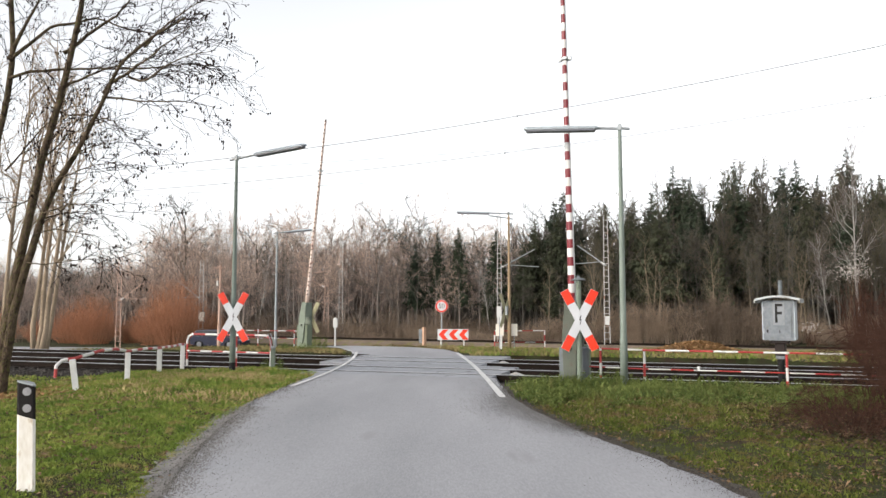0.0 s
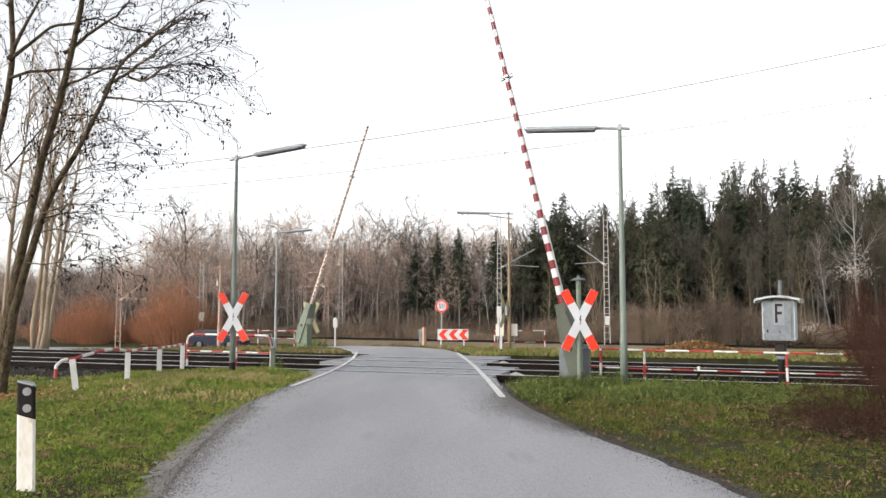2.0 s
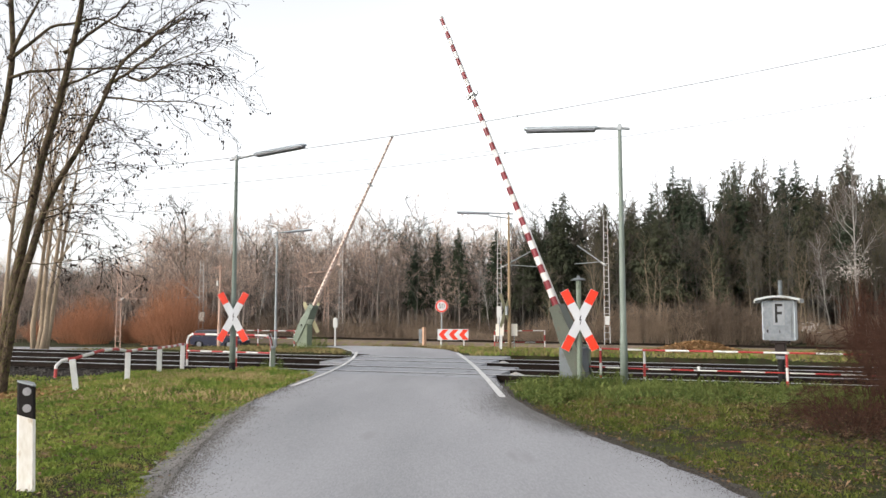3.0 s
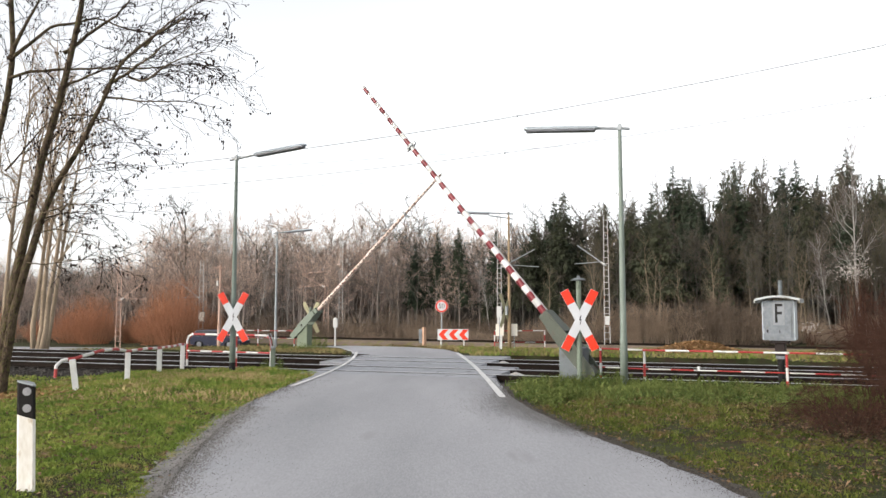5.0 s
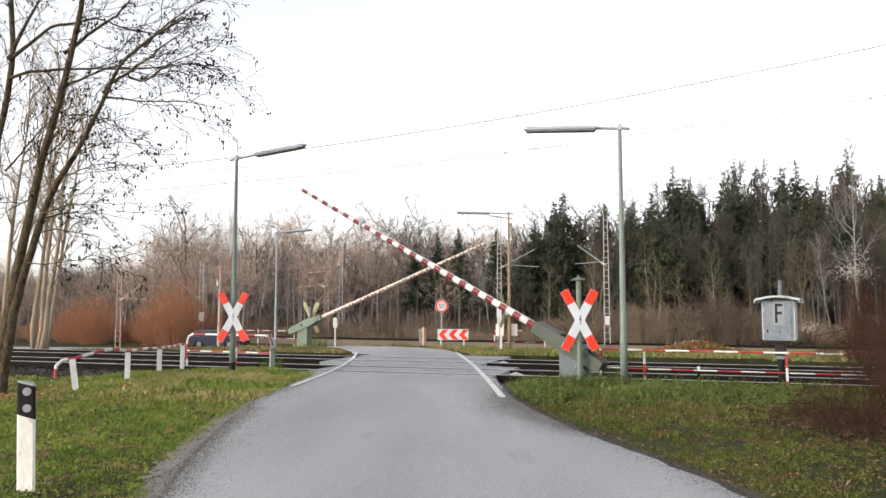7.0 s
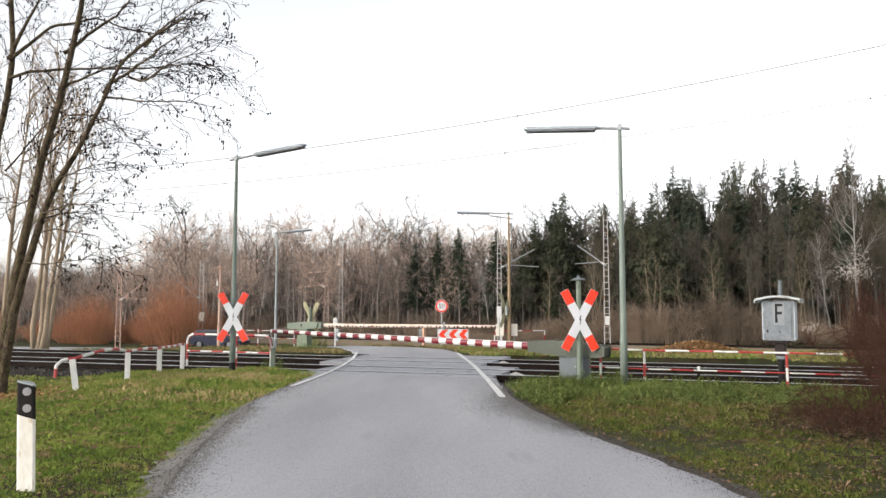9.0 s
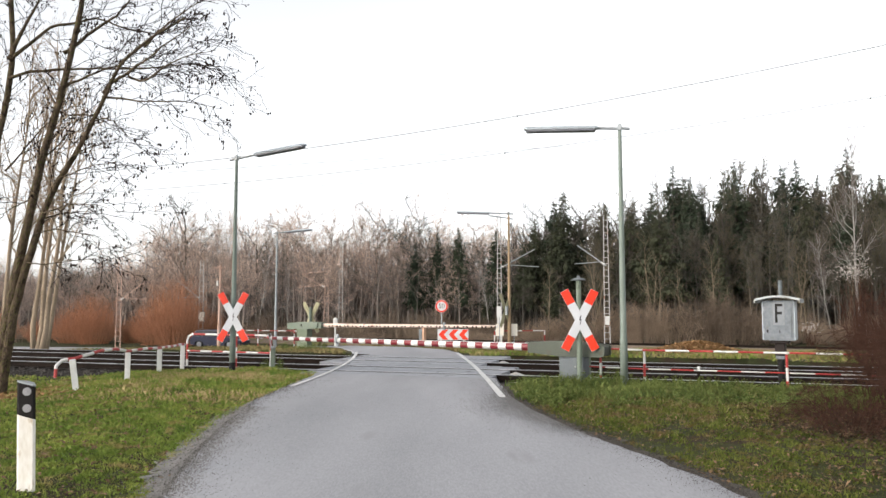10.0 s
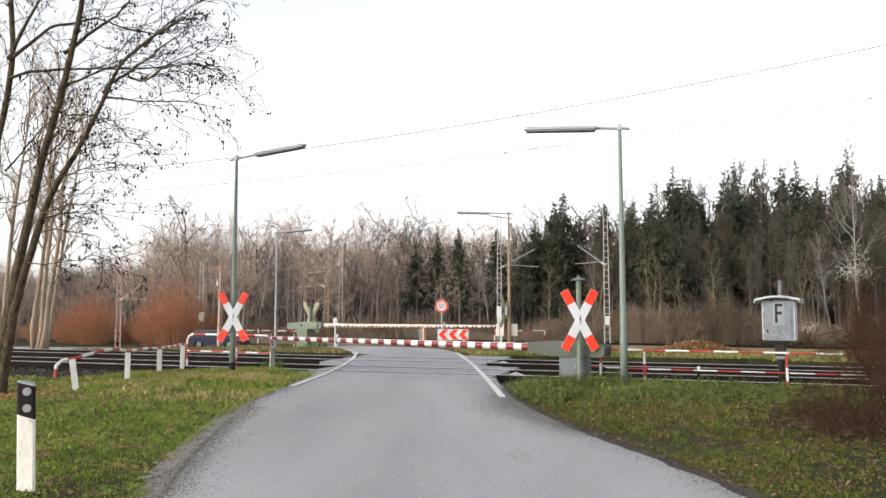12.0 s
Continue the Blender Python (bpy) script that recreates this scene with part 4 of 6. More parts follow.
def joined(parts):
    """Several (corners, faces) as one."""
    vs, fs, o = [], [], 0
    for v, f in parts:
        vs.append(v)
        fs.append(f + o)
        o += len(v)
    return np.concatenate(vs), np.concatenate(fs)


def resample(pts, k):
    pts = np.asarray(pts, float)
    c = np.concatenate([[0], np.cumsum(np.linalg.norm(np.diff(pts, axis=0), axis=1))])
    q = np.linspace(0, c[-1], k)
    return np.stack([np.interp(q, c, pts[:, i]) for i in range(3)], 1)


# ---------------- the alder beside the lane ----------------
def alder():
    rng = np.random.default_rng(5)
    o = Vector((-9.6, 16.2, 0))
    t = thing("alder_tree", Matrix.Translation(o), "bare many-stemmed alder with mossy bark and small dark cones", "tree")
    depth = {"rear": 0.2, "upright": 0.0, "leaning": -0.12}
    fine, ends = [], []

    def bar(name, pts, r0, r1, power, sides):
        p = resample(pts, 3 * len(pts))
        n = len(p)
        p += np.array([[0.02 * noise.noise((i * 0.6, r0 * 90, c)) for c in (0, 4, 8)] for i in range(n)])
        rad = [(r0 + (r1 - r0) * (i / (n - 1)) ** power) * (1 + 0.08 * noise.noise((i * 0.9, r0 * 70, 9))) for i in range(n)]
        g = Mesh(bark_alder)
        g.tube([tuple(q) for q in p], rad, sides)
        g.link(name, t, smooth=True)
        return p

    def bush(p, per_metre, size):
        """Side branches, twigs and their twiglets on a limb."""
        ln = np.linalg.norm(np.diff(p, axis=0), axis=1).sum()
        a = shoots(rng, p[None], max(4, int(ln * per_metre)), size / ln, 0.62, 0.15, 0.0, 0.05, 0.25, 7)
        b = shoots(rng, a, 5, 0.46, 0.65, 0.15, -0.08, 0.05, 0.35, 5)
        c = shoots(rng, b, 2, 0.55, 0.65, 0.25, -0.2, 0.06, 0.4, 4)
        fine.extend([wands(rng, a, 0.0095, 0.5), wands(rng, b, 0.006, 0.6), wands(rng, c, 0.0038, 0.7)])
        ends.extend([b[:, -1], c[:, -1], c[:, 2]])

    def stem(name, r0, r1, dy, *pts):
        n = len(pts)
        p = bar("stem", [(x - o.x, dy * 1.5 * i / n, z) for i, (x, z) in enumerate(pts)], r0, r1, 0.62, 14)
        bush(p[int(len(p) * 0.25):], 2.2, 1.3)

    def limb(name, r, dy, *pts):
        n = len(pts)
        p = bar("limb", [(x - o.x, depth[name] + dy * 1.5 * i / (n - 1), z) for i, (x, z) in enumerate(pts)], r * 0.8, r * 0.12, 0.8, 8)
        bush(p, 3.6, 1.45)

    stem("rear", 0.115, 0.045, 0.35, (-10.35, -0.3), (-10.25, 1.93), (-10.13, 3.41), (-9.99, 4.9), (-9.79, 6.16), (-9.72, 7.31), (-9.85, 8.47), (-10.0, 11.1))
    stem("upright", 0.15, 0.03, 0.0, (-9.62, -0.3), (-9.36, 1.69), (-9.2, 2.6), (-8.98, 3.9), (-8.82, 4.75), (-8.6, 5.6), (-8.42, 6.35), (-8.3, 6.95), (-8.18, 7.6), (-8.05, 8.4), (-7.9, 10.57), (-7.8, 12.3))
    stem("leaning", 0.135, 0.022, -0.25, (-9.5, -0.3), (-9.26, 1.55), (-9.05, 2.38), (-8.81, 3.2), (-8.62, 3.84), (-8.35, 4.4), (-8.0, 4.94), (-7.68, 5.6), (-7.49, 5.96), (-7.3, 6.36), (-7.14, 6.77), (-6.98, 6.99), (-6.72, 7.21), (-6.41, 7.46), (-6.02, 7.7), (-5.6, 7.92))
    limb("leaning", 0.06, -0.3, (-7.44, 6.3), (-7.29, 6.51), (-6.91, 6.69), (-6.67, 6.86), (-6.37, 7.01), (-6.09, 7.24), (-5.76, 7.42), (-5.45, 7.62))
    limb("leaning", 0.04, -0.5, (-6.91, 6.69), (-6.61, 6.55), (-6.36, 6.56), (-6.08, 6.71), (-5.74, 6.86), (-5.39, 6.95), (-4.76, 7.02))
    limb("leaning", 0.034, -0.2, (-7.47, 6.24), (-7.03, 6.19), (-6.6, 6.11), (-6.16, 6.09), (-5.72, 6.09), (-5.27, 6.01), (-4.78, 5.88))
    limb("upright", 0.065, 0.2, (-8.41, 7.25), (-8.12, 7.49), (-7.88, 7.76), (-7.6, 8.0), (-7.35, 8.19), (-7.09, 8.58), (-6.88, 9.26))
    limb("upright", 0.045, 0.1, (-8.5, 6.46), (-8.14, 6.61), (-7.89, 6.74), (-7.61, 6.88), (-7.36, 6.98), (-6.97, 6.95), (-6.62, 6.97), (-6.06, 7.01))
    limb("rear", 0.055, 0.5, (-9.72, 7.18), (-9.35, 7.56), (-8.88, 8.02), (-8.38, 8.12), (-8.02, 8.27), (-7.74, 8.22), (-7.5, 8.12), (-7.1, 8.05), (-6.6, 8.01), (-6.09, 8.19))
    limb("rear", 0.05, 0.4, (-9.73, 6.75), (-9.27, 6.92), (-8.84, 6.98), (-8.34, 7.03), (-7.75, 7.06), (-7.41, 7.07), (-6.88, 7.1), (-6.38, 7.17), (-5.89, 7.26), (-5.11, 7.21))
    limb("rear", 0.07, 0.1, (-9.75, 7.18), (-9.55, 7.71), (-9.38, 8.16), (-9.19, 8.54), (-9.03, 9.26))
    limb("leaning", 0.03, -0.2, (-8.32, 4.56), (-8.08, 4.84), (-7.78, 5.03), (-7.4, 5.13), (-6.94, 5.22))
    limb("upright", 0.024, 0.1, (-9.04, 3.98), (-9.37, 3.83), (-9.66, 3.68), (-10.03, 3.6))
    limb("leaning", 0.024, 0.3, (-8.77, 3.5), (-8.45, 3.65), (-8.06, 3.74), (-7.63, 3.77))
    limb("leaning", 0.026, -0.3, (-8.4, 4.43), (-8.03, 4.5), (-7.57, 4.66), (-7.05, 4.7), (-6.62, 4.84))
    limb("leaning", 0.024, -0.4, (-8.73, 3.65), (-8.31, 3.73), (-7.93, 3.83), (-7.25, 3.78), (-6.73, 3.6))
    limb("leaning", 0.022, -0.2, (-8.83, 3.22), (-8.35, 3.31), (-7.86, 3.23), (-7.46, 3.15), (-7.03, 2.91))
    limb("leaning", 0.02, -0.3, (-8.98, 2.6), (-8.51, 2.54), (-7.89, 2.62), (-7.45, 2.64), (-7.07, 2.71))
    limb("leaning", 0.026, -0.4, (-7.76, 5.63), (-7.39, 5.72), (-7.08, 5.63), (-6.76, 5.34), (-6.53, 5.13))
    limb("upright", 0.03, 0.1, (-8.62, 6.04), (-8.27, 5.85), (-7.96, 5.91), (-7.52, 5.76), (-7.2, 5.51))
    limb("upright", 0.03, 0.3, (-8.85, 4.84), (-8.49, 5.22), (-8.29, 5.66), (-8.09, 5.97), (-7.79, 6.29))
    limb("rear", 0.03, 0.4, (-9.71, 4.65), (-9.42, 5.13), (-9.19, 5.59), (-8.84, 6.04), (-8.61, 6.67))
    limb("upright", 0.05, 0.1, (-8.27, 8.47), (-8.01, 8.99), (-7.52, 9.52), (-6.77, 9.71), (-6.01, 9.65))
    limb("leaning", 0.04, -0.3, (-6.58, 7.36), (-6.2, 7.7), (-5.71, 8.02), (-5.21, 8.28), (-4.83, 8.15))
    v, f = joined(fine)
    link_np("crown", v, f, twig_alder, None, t)
    # small cones hanging near the twig ends, in twos and threes
    e = np.concatenate(ends)
    e = e[rng.random(len(e)) < 0.30]
    e = np.concatenate([e, e[rng.random(len(e)) < 0.5] + rng.normal(size=3) * 0.02])
    e = e + rng.normal(size=e.shape) * 0.02 - np.array([0, 0, 0.02])
    n = len(e)
    oct_v = np.array([(1, 0, 0), (-1, 0, 0), (0, 1, 0), (0, -1, 0), (0, 0, 1), (0, 0, -1)], float)
    oct_f = np.array([(0, 2, 4), (2, 1, 4), (1, 3, 4), (3, 0, 4), (2, 0, 5), (1, 2, 5), (3, 1, 5), (0, 3, 5)])
    sz = rng.uniform(0.013, 0.029, (n, 1, 1)) * np.array([0.9, 0.9, 1.7])
    v = (e[:, None, :] + oct_v[None] * sz * rng.uniform(0.6, 1.2, (n, 6, 1))).reshape(-1, 3)
    f = (oct_f[None] + 6 * np.arange(n)[:, None, None]).reshape(-1, 3)
    link_np("cone_mass", v, f, cone_mat, None, t, kind="stuff")


alder()


# ---------------- bare trees ----------------
def bare_tree(name, seed, h, r, bark, twig, label, limbs=11, sub=7, fine=6, crown=0.28, wide=0.42, ang=0.75, rise=0.25, group="bare trees of the wood", thin=0.016, last=3):
    """A tapering trunk with rising limbs that branch three times more; returns the thing at the origin."""
    rng = np.random.default_rng(seed)
    t = thing(name, Matrix.Identity(4), label, "tree", group)
    z = np.linspace(-0.3, h, 9)
    lean = rng.normal(size=2) * 0.03
    trunk = np.stack([lean[0] * z + 0.02 * h * np.array([noise.noise((i * 0.45, seed, 0)) for i in range(9)]), lean[1] * z + 0.02 * h * np.array([noise.noise((i * 0.45, seed, 5)) for i in range(9)]), z], 1)
    g = Mesh(bark)
    g.tube([tuple(p) for p in trunk], [r * (1 - 0.93 * (i / 8) ** 0.9) for i in range(9)], 7)
    g.link("trunk", t, smooth=True)
    a = shoots(rng, trunk[None], limbs, wide, ang, crown, rise, 0.06, 0.55, 6)
    b = shoots(rng, a, sub, 0.45, 0.75, 0.22, 0.12, 0.06, 0.4, 4)
    c = shoots(rng, b, fine, 0.48, 0.75, 0.15, 0.1, 0.07, 0.4, 3)
    parts = [wands(rng, c, thin * 0.7, 0.5)]
    if last:
        parts.append(wands(rng, shoots(rng, c, last, 0.6, 0.7, 0.2, 0.1, 0.05, 0.4, 2), thin * 0.55, 0.6))
    v, f = joined([wands(rng, a, r * 0.33, 0.18), wands(rng, b, max(thin * 1.3, r * 0.1), 0.4)])
    link_np("branchwork", v, f, bark, None, t, kind="stuff")
    v, f = joined(parts)
    link_np("crown", v, f, twig, None, t, kind="stuff")
    return t


def spruce(name, seed, h, mat_, label):
    """Whorls of drooping boughs hung with ragged needle sprays."""
    rng = np.random.default_rng(seed)
    t = thing(name, Matrix.Identity(4), label, "tree", "spruces of the wood")
    g = Mesh(bark_grey)
    g.tube([(0, 0, -0.3), (0, 0, h * 0.5), (0, 0, h)], [0.24, 0.15, 0.015], 7)
    g.link("trunk", t, smooth=True)
    rows = []
    z = h * 0.34
    while z < h * 0.985:
        q = 1 - z / h
        reach = h * 0.24 * (q ** 0.75) * (0.85 + 0.5 * noise.noise((z * 0.7, seed, 0))) + 0.12
        for _ in range(6 if q > 0.15 else 4):
            rows.append((z + rng.normal() * 0.08, rng.random() * 6.283, reach * rng.uniform(0.55, 1.2), q))
        z += rng.uniform(0.22, 0.38) * (0.5 + 0.8 * q)
    k = 5
    s = np.linspace(0, 1, k)
    boughs = np.array([[(math.cos(a) * ln * x, math.sin(a) * ln * x, zz + ln * (0.22 * (1 - q) * x - (0.42 + 0.2 * q) * x ** 1.3 + 0.22 * x ** 3)) for x in s] for zz, a, ln, q in rows])
    sprays = shoots(rng, boughs, 7, 0.42, 0.85, 0.12, -0.32, 0.06, 0.55, 3)
    # each spray is a ragged blade, with smaller blades beside it
    small = shoots(rng, sprays, 3, 0.6, 0.8, 0.15, -0.35, 0.06, 0.4, 3)
    pts = np.concatenate([sprays, small])
    n = len(pts)
    side = np.cross(pts[:, 2] - pts[:, 0], rng.normal(size=(n, 3)) * 0.6 + np.array([0, 0, 1.0]))
    side /= np.linalg.norm(side, axis=1, keepdims=True) + 1e-9
    wd = (np.linalg.norm(pts[:, 2] - pts[:, 0], axis=1) * rng.uniform(0.16, 0.34, n))[:, None]
    v = np.concatenate([pts[:, 0], pts[:, 1] + side * wd, pts[:, 2], pts[:, 1] - side * wd])
    i = np.arange(n)
    link_np("crown", v, np.concatenate([np.stack([i, i + n, i + 2 * n], 1), np.stack([i, i + 2 * n, i + 3 * n], 1)]), mat_, None, t, kind="stuff")
    v, f = wands(rng, boughs, 0.03, 0.25)
    link_np("bough_mass", v, f, bark_grey, None, t, kind="stuff")
    return t


SKYLINE = [(-70, 8), (-46, 8.0), (-36, 9.5), (-31, 12.8), (-27, 11.6), (-21, 12.4), (-12, 12.2), (-7, 12.0), (-4, 13.6), (0, 12.4), (2, 12.8), (7, 12.6), (11, 14.0), (15, 16.0), (19, 15.2), (24, 15.6), (27, 19.4), (31, 18.6), (34, 18.0), (36, 20.2), (42, 19.6), (49, 20.4), (54, 19.5), (70, 19)]


def tree_height(x90):
    for (a, ha), (b, hb) in zip(SKYLINE, SKYLINE[1:]):
        if x90 <= b:
            return ha + (hb - ha) * max(0, x90 - a) / (b - a)
    return 19


def wood_height(x90):
    """The right half of the wood stands taller."""
    return tree_height(x90) * (1.03 + 0.07 * smoothstep(4, 16, x90))


def plant_wood():
    rng = np.random.default_rng(11)
    kinds = {
        "grey": [bare_tree("bare_tree", 20 + i, 13, 0.17, bark_grey, twig_grey, "bare grey-brown broadleaf tree at the wood's edge", wide=0.5, ang=0.9, rise=0.3) for i in range(3)],
        "warm": [bare_tree("bare_tree", 30 + i, 12, 0.16, bark_warm_lit, twig_warm_lit, "bare broadleaf tree, reddish-brown twigs tinted warm as if sunlit", wide=0.56, crown=0.2, ang=1.0, rise=0.32, limbs=12) for i in range(3)],
        "olive": [bare_tree("bare_tree", 40 + i, 14, 0.14, bark_grey, twig_olive, "slender bare tree with olive-brown twigs", limbs=18, sub=7, fine=6, wide=0.26, ang=0.55, rise=0.35) for i in range(3)],
        "spruce": [spruce("spruce_tree", 50 + i, 16, needle, "dark green spruce with drooping boughs") for i in range(3)],
        "spruce_warm": [spruce("spruce_tree", 60 + i, 16, needle_warm, "olive spruce with sunlit ragged boughs") for i in range(2)]}
    base_h = {"grey": 13, "warm": 12, "olive": 14, "spruce": 16, "spruce_warm": 16}
    used = set()

    def put(kind, x, y, h):
        i = int(rng.integers(len(kinds[kind])))
        ob = kinds[kind][i]
        s = h / base_h[kind]
        m = Matrix.Translation((x, y, -1.55)) @ Matrix.Rotation(rng.random() * 6.283, 4, "Z")
        if (kind, i) not in used:
            used.add((kind, i))
            c = ob
        else:
            c = copy_thing(ob, m)
        c.matrix_basis = m
        wd = s * rng.uniform(0.85, 1.2)
        c.scale = (wd, wd, s)

    for row, (dy, step) in enumerate(((-6, 2.7), (0, 2.5), (7, 2.4), (14, 2.5))):
        x = -62.0
        while x < 62:
            xx = x + rng.normal() * 0.7
            y = 88 + dy + rng.uniform(-2.5, 2.5) - 0.08 * max(0, xx)
            h = wood_height(xx * 90 / y) * y / 90
            p = rng.random()
            if xx < -5:
                k = ("warm" if p < (0.85 if xx < -14 else 0.7) else "grey")
                hh = h * rng.uniform(0.55, 0.85) if row == 0 else h * rng.uniform(0.78, 1.0)
            elif row == 0:
                k = "warm" if xx < 6 and p < 0.6 else "olive" if p < 0.5 else "grey" if p < 0.86 else "spruce_warm" if p < 0.94 else "grey"
                hh = h * rng.uniform(0.45, 0.82)
            elif xx < 10:
                k = "spruce" if p < 0.08 else "spruce_warm" if p < 0.2 else "grey" if p < 0.55 else "warm"
                hh = h * rng.uniform(0.75, 1.0)
            elif xx < 24:
                k = "spruce" if p < 0.16 else "spruce_warm" if p < 0.36 else "olive" if p < 0.7 else "grey"
                hh = h * rng.uniform(0.75, 1.0)
            else:
                k = "spruce" if p < (0.12 if row == 1 else 0.4) else "spruce_warm" if p < (0.25 if row == 1 else 0.55) else "olive" if p < 0.8 else "grey"
                hh = h * rng.uniform(0.72 if row == 1 else 0.76, 0.92 if row == 1 else 0.98) * (1 + 0.03 * smoothstep(40, 47, xx * 90 / y))
            if xx > 8 and k in ("olive", "grey"):
                hh *= 0.84 if row < 2 else 0.95
            put(k, xx, y, hh)
            x += step * (0.78 if xx > 10 else 1.0) * rng.uniform(0.7, 1.3) * (1.25 if xx < -8 and row == 3 else 1)
    for x, y, k, h in ((-30.6, 90, "grey", 15.0), (-7.6, 90, "grey", 14.0), (-2.2, 90, "grey", 14.2), (-4.3, 90, "warm", 13.0), (15.0, 92, "spruce_warm", 17.6), (13.4, 90, "spruce", 16.2), (27.3, 88, "spruce", 20.2), (30.0, 90, "spruce", 19.2), (36.2, 92, "spruce", 21.6), (28.6, 86, "spruce", 17.5), (33.6, 87, "olive", 15.8), (1.8, 86, "spruce", 12.4), (-0.6, 86, "spruce", 12.0), (6.2, 87, "spruce", 12.2), (10.8, 87, "spruce_warm", 13.6), (43, 88, "spruce_warm", 18.2)):
        put(k, x, y, h)


plant_wood()


def far_brush():
    """Countless stems that close the wood behind and below the trees."""
    rng = np.random.default_rng(3)
    tw, left = Twigs(), Twigs()
    for _ in range(30000):
        x = rng.uniform(-95, 95)
        y = rng.uniform(98, 132)
        h = tree_height(x * 90 / y) * y / 90
        a = np.array([x, y, -1.6 + h * 0.7 * rng.random() * rng.choice([0, 1, 1])])
        c = a + np.array([rng.normal() * 1.6, rng.normal() * 0.8, h * rng.uniform(0.08, 0.26)])
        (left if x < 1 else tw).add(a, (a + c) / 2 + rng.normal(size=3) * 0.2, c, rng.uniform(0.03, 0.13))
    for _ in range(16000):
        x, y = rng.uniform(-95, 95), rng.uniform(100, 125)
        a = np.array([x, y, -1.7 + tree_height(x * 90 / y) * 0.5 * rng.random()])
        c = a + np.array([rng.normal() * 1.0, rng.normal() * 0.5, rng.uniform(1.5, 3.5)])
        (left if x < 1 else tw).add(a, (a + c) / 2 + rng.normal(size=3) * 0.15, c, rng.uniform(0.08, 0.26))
    # both stem colours are lightened to stand in for haze between the trees
    for tw_, mt, what in ((left, bark_warm_lit, "dense brown stems deep inside a bare winter wood, paled for haze"), (tw, stem_hazed, "dense stems deep inside a dark mixed wood, lightened for hazy shade")):
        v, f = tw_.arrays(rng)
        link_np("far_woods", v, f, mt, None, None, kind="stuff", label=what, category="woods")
    tw = Twigs()
    for _ in range(11000):
        x = rng.uniform(-75, 75)
        y = rng.uniform(66, 86)
        if x < -8 and y < 67:
            continue
        cl = noise.noise((x * 0.16, y * 0.16, 40)) + 0.5 * noise.noise((x * 0.5, y * 0.5, 41))
        h = (rng.uniform(0.5, 1.4) + 3.2 * max(0, cl) * rng.random()) * (0.6 if x > 8 else 1.0)
        a = np.array([x, y, -1.6])
        c = a + np.array([rng.normal() * 0.5 * h, rng.normal() * 0.4 * h, h])
        m = (a + c) / 2 + rng.normal(size=3) * 0.16
        tw.add(a, m, c, rng.uniform(0.012, 0.03))
        for _k in range(3):
            e = m + np.array([rng.normal() * 0.6, rng.normal() * 0.4, rng.uniform(-0.1, 0.35 * h)])
            tw.add(m, (m + e) / 2 + rng.normal(size=3) * 0.05, e, 0.012)
    v, f = tw.arrays(rng)
    link_np("undergrowth", v, f, shrub_brown, None, None, kind="stuff", label="brown leafless undergrowth along the foot of the wood", category="undergrowth")


far_brush()


def shrub(name, seed, w, h, n, mat_, label, r=0.014, group="", fine=4, finer_=2, arch=0.0, ang=0.6):
    """Stems fanning from a common foot into a dome, with side twigs; arch bends them over."""
    rng = np.random.default_rng(seed)
    a = rng.random(n) * 6.283
    out = np.sqrt(rng.random(n))
    foot_ = np.stack([np.cos(a) * out * w * 0.28, np.sin(a) * out * w * 0.24, np.full(n, -0.15)], 1)
    top = h * np.sqrt(np.maximum(0.12, 1 - 0.8 * out ** 2)) * rng.uniform(0.55, 1.0, n)
    tip = np.stack([np.cos(a) * out * w * 0.56 + rng.normal(size=n) * w * 0.05, np.sin(a) * out * w * 0.5 + rng.normal(size=n) * w * 0.05, top * (1 - arch * out)], 1)
    s = np.linspace(0, 1, 5)[None, :, None]
    p = foot_[:, None] * (1 - s) + tip[:, None] * s
    p[:, :, 2] += (arch * h * out)[:, None] * 4 * (s * (1 - s))[:, :, 0]
    p += np.cumsum(rng.normal(size=p.shape), 1) * 0.012 * h * s
    b = shoots(rng, p, fine, 0.32, ang, 0.25, 0.08 - 0.3 * arch, 0.06, 0.4, 4)
    parts = [wands(rng, p, r, 0.35), wands(rng, b, r * 0.55, 0.5)]
    if finer_:
        parts.append(wands(rng, shoots(rng, b, finer_, 0.5, ang + 0.05, 0.2, 0.02 - 0.3 * arch, 0.06, 0.4, 3), r * 0.4, 0.6))
    v, f = joined(parts)
    t = thing(name, Matrix.Identity(4), label, "shrub", group)
    link_np("stem_mass", v, f, mat_, None, t, kind="stuff")
    return t


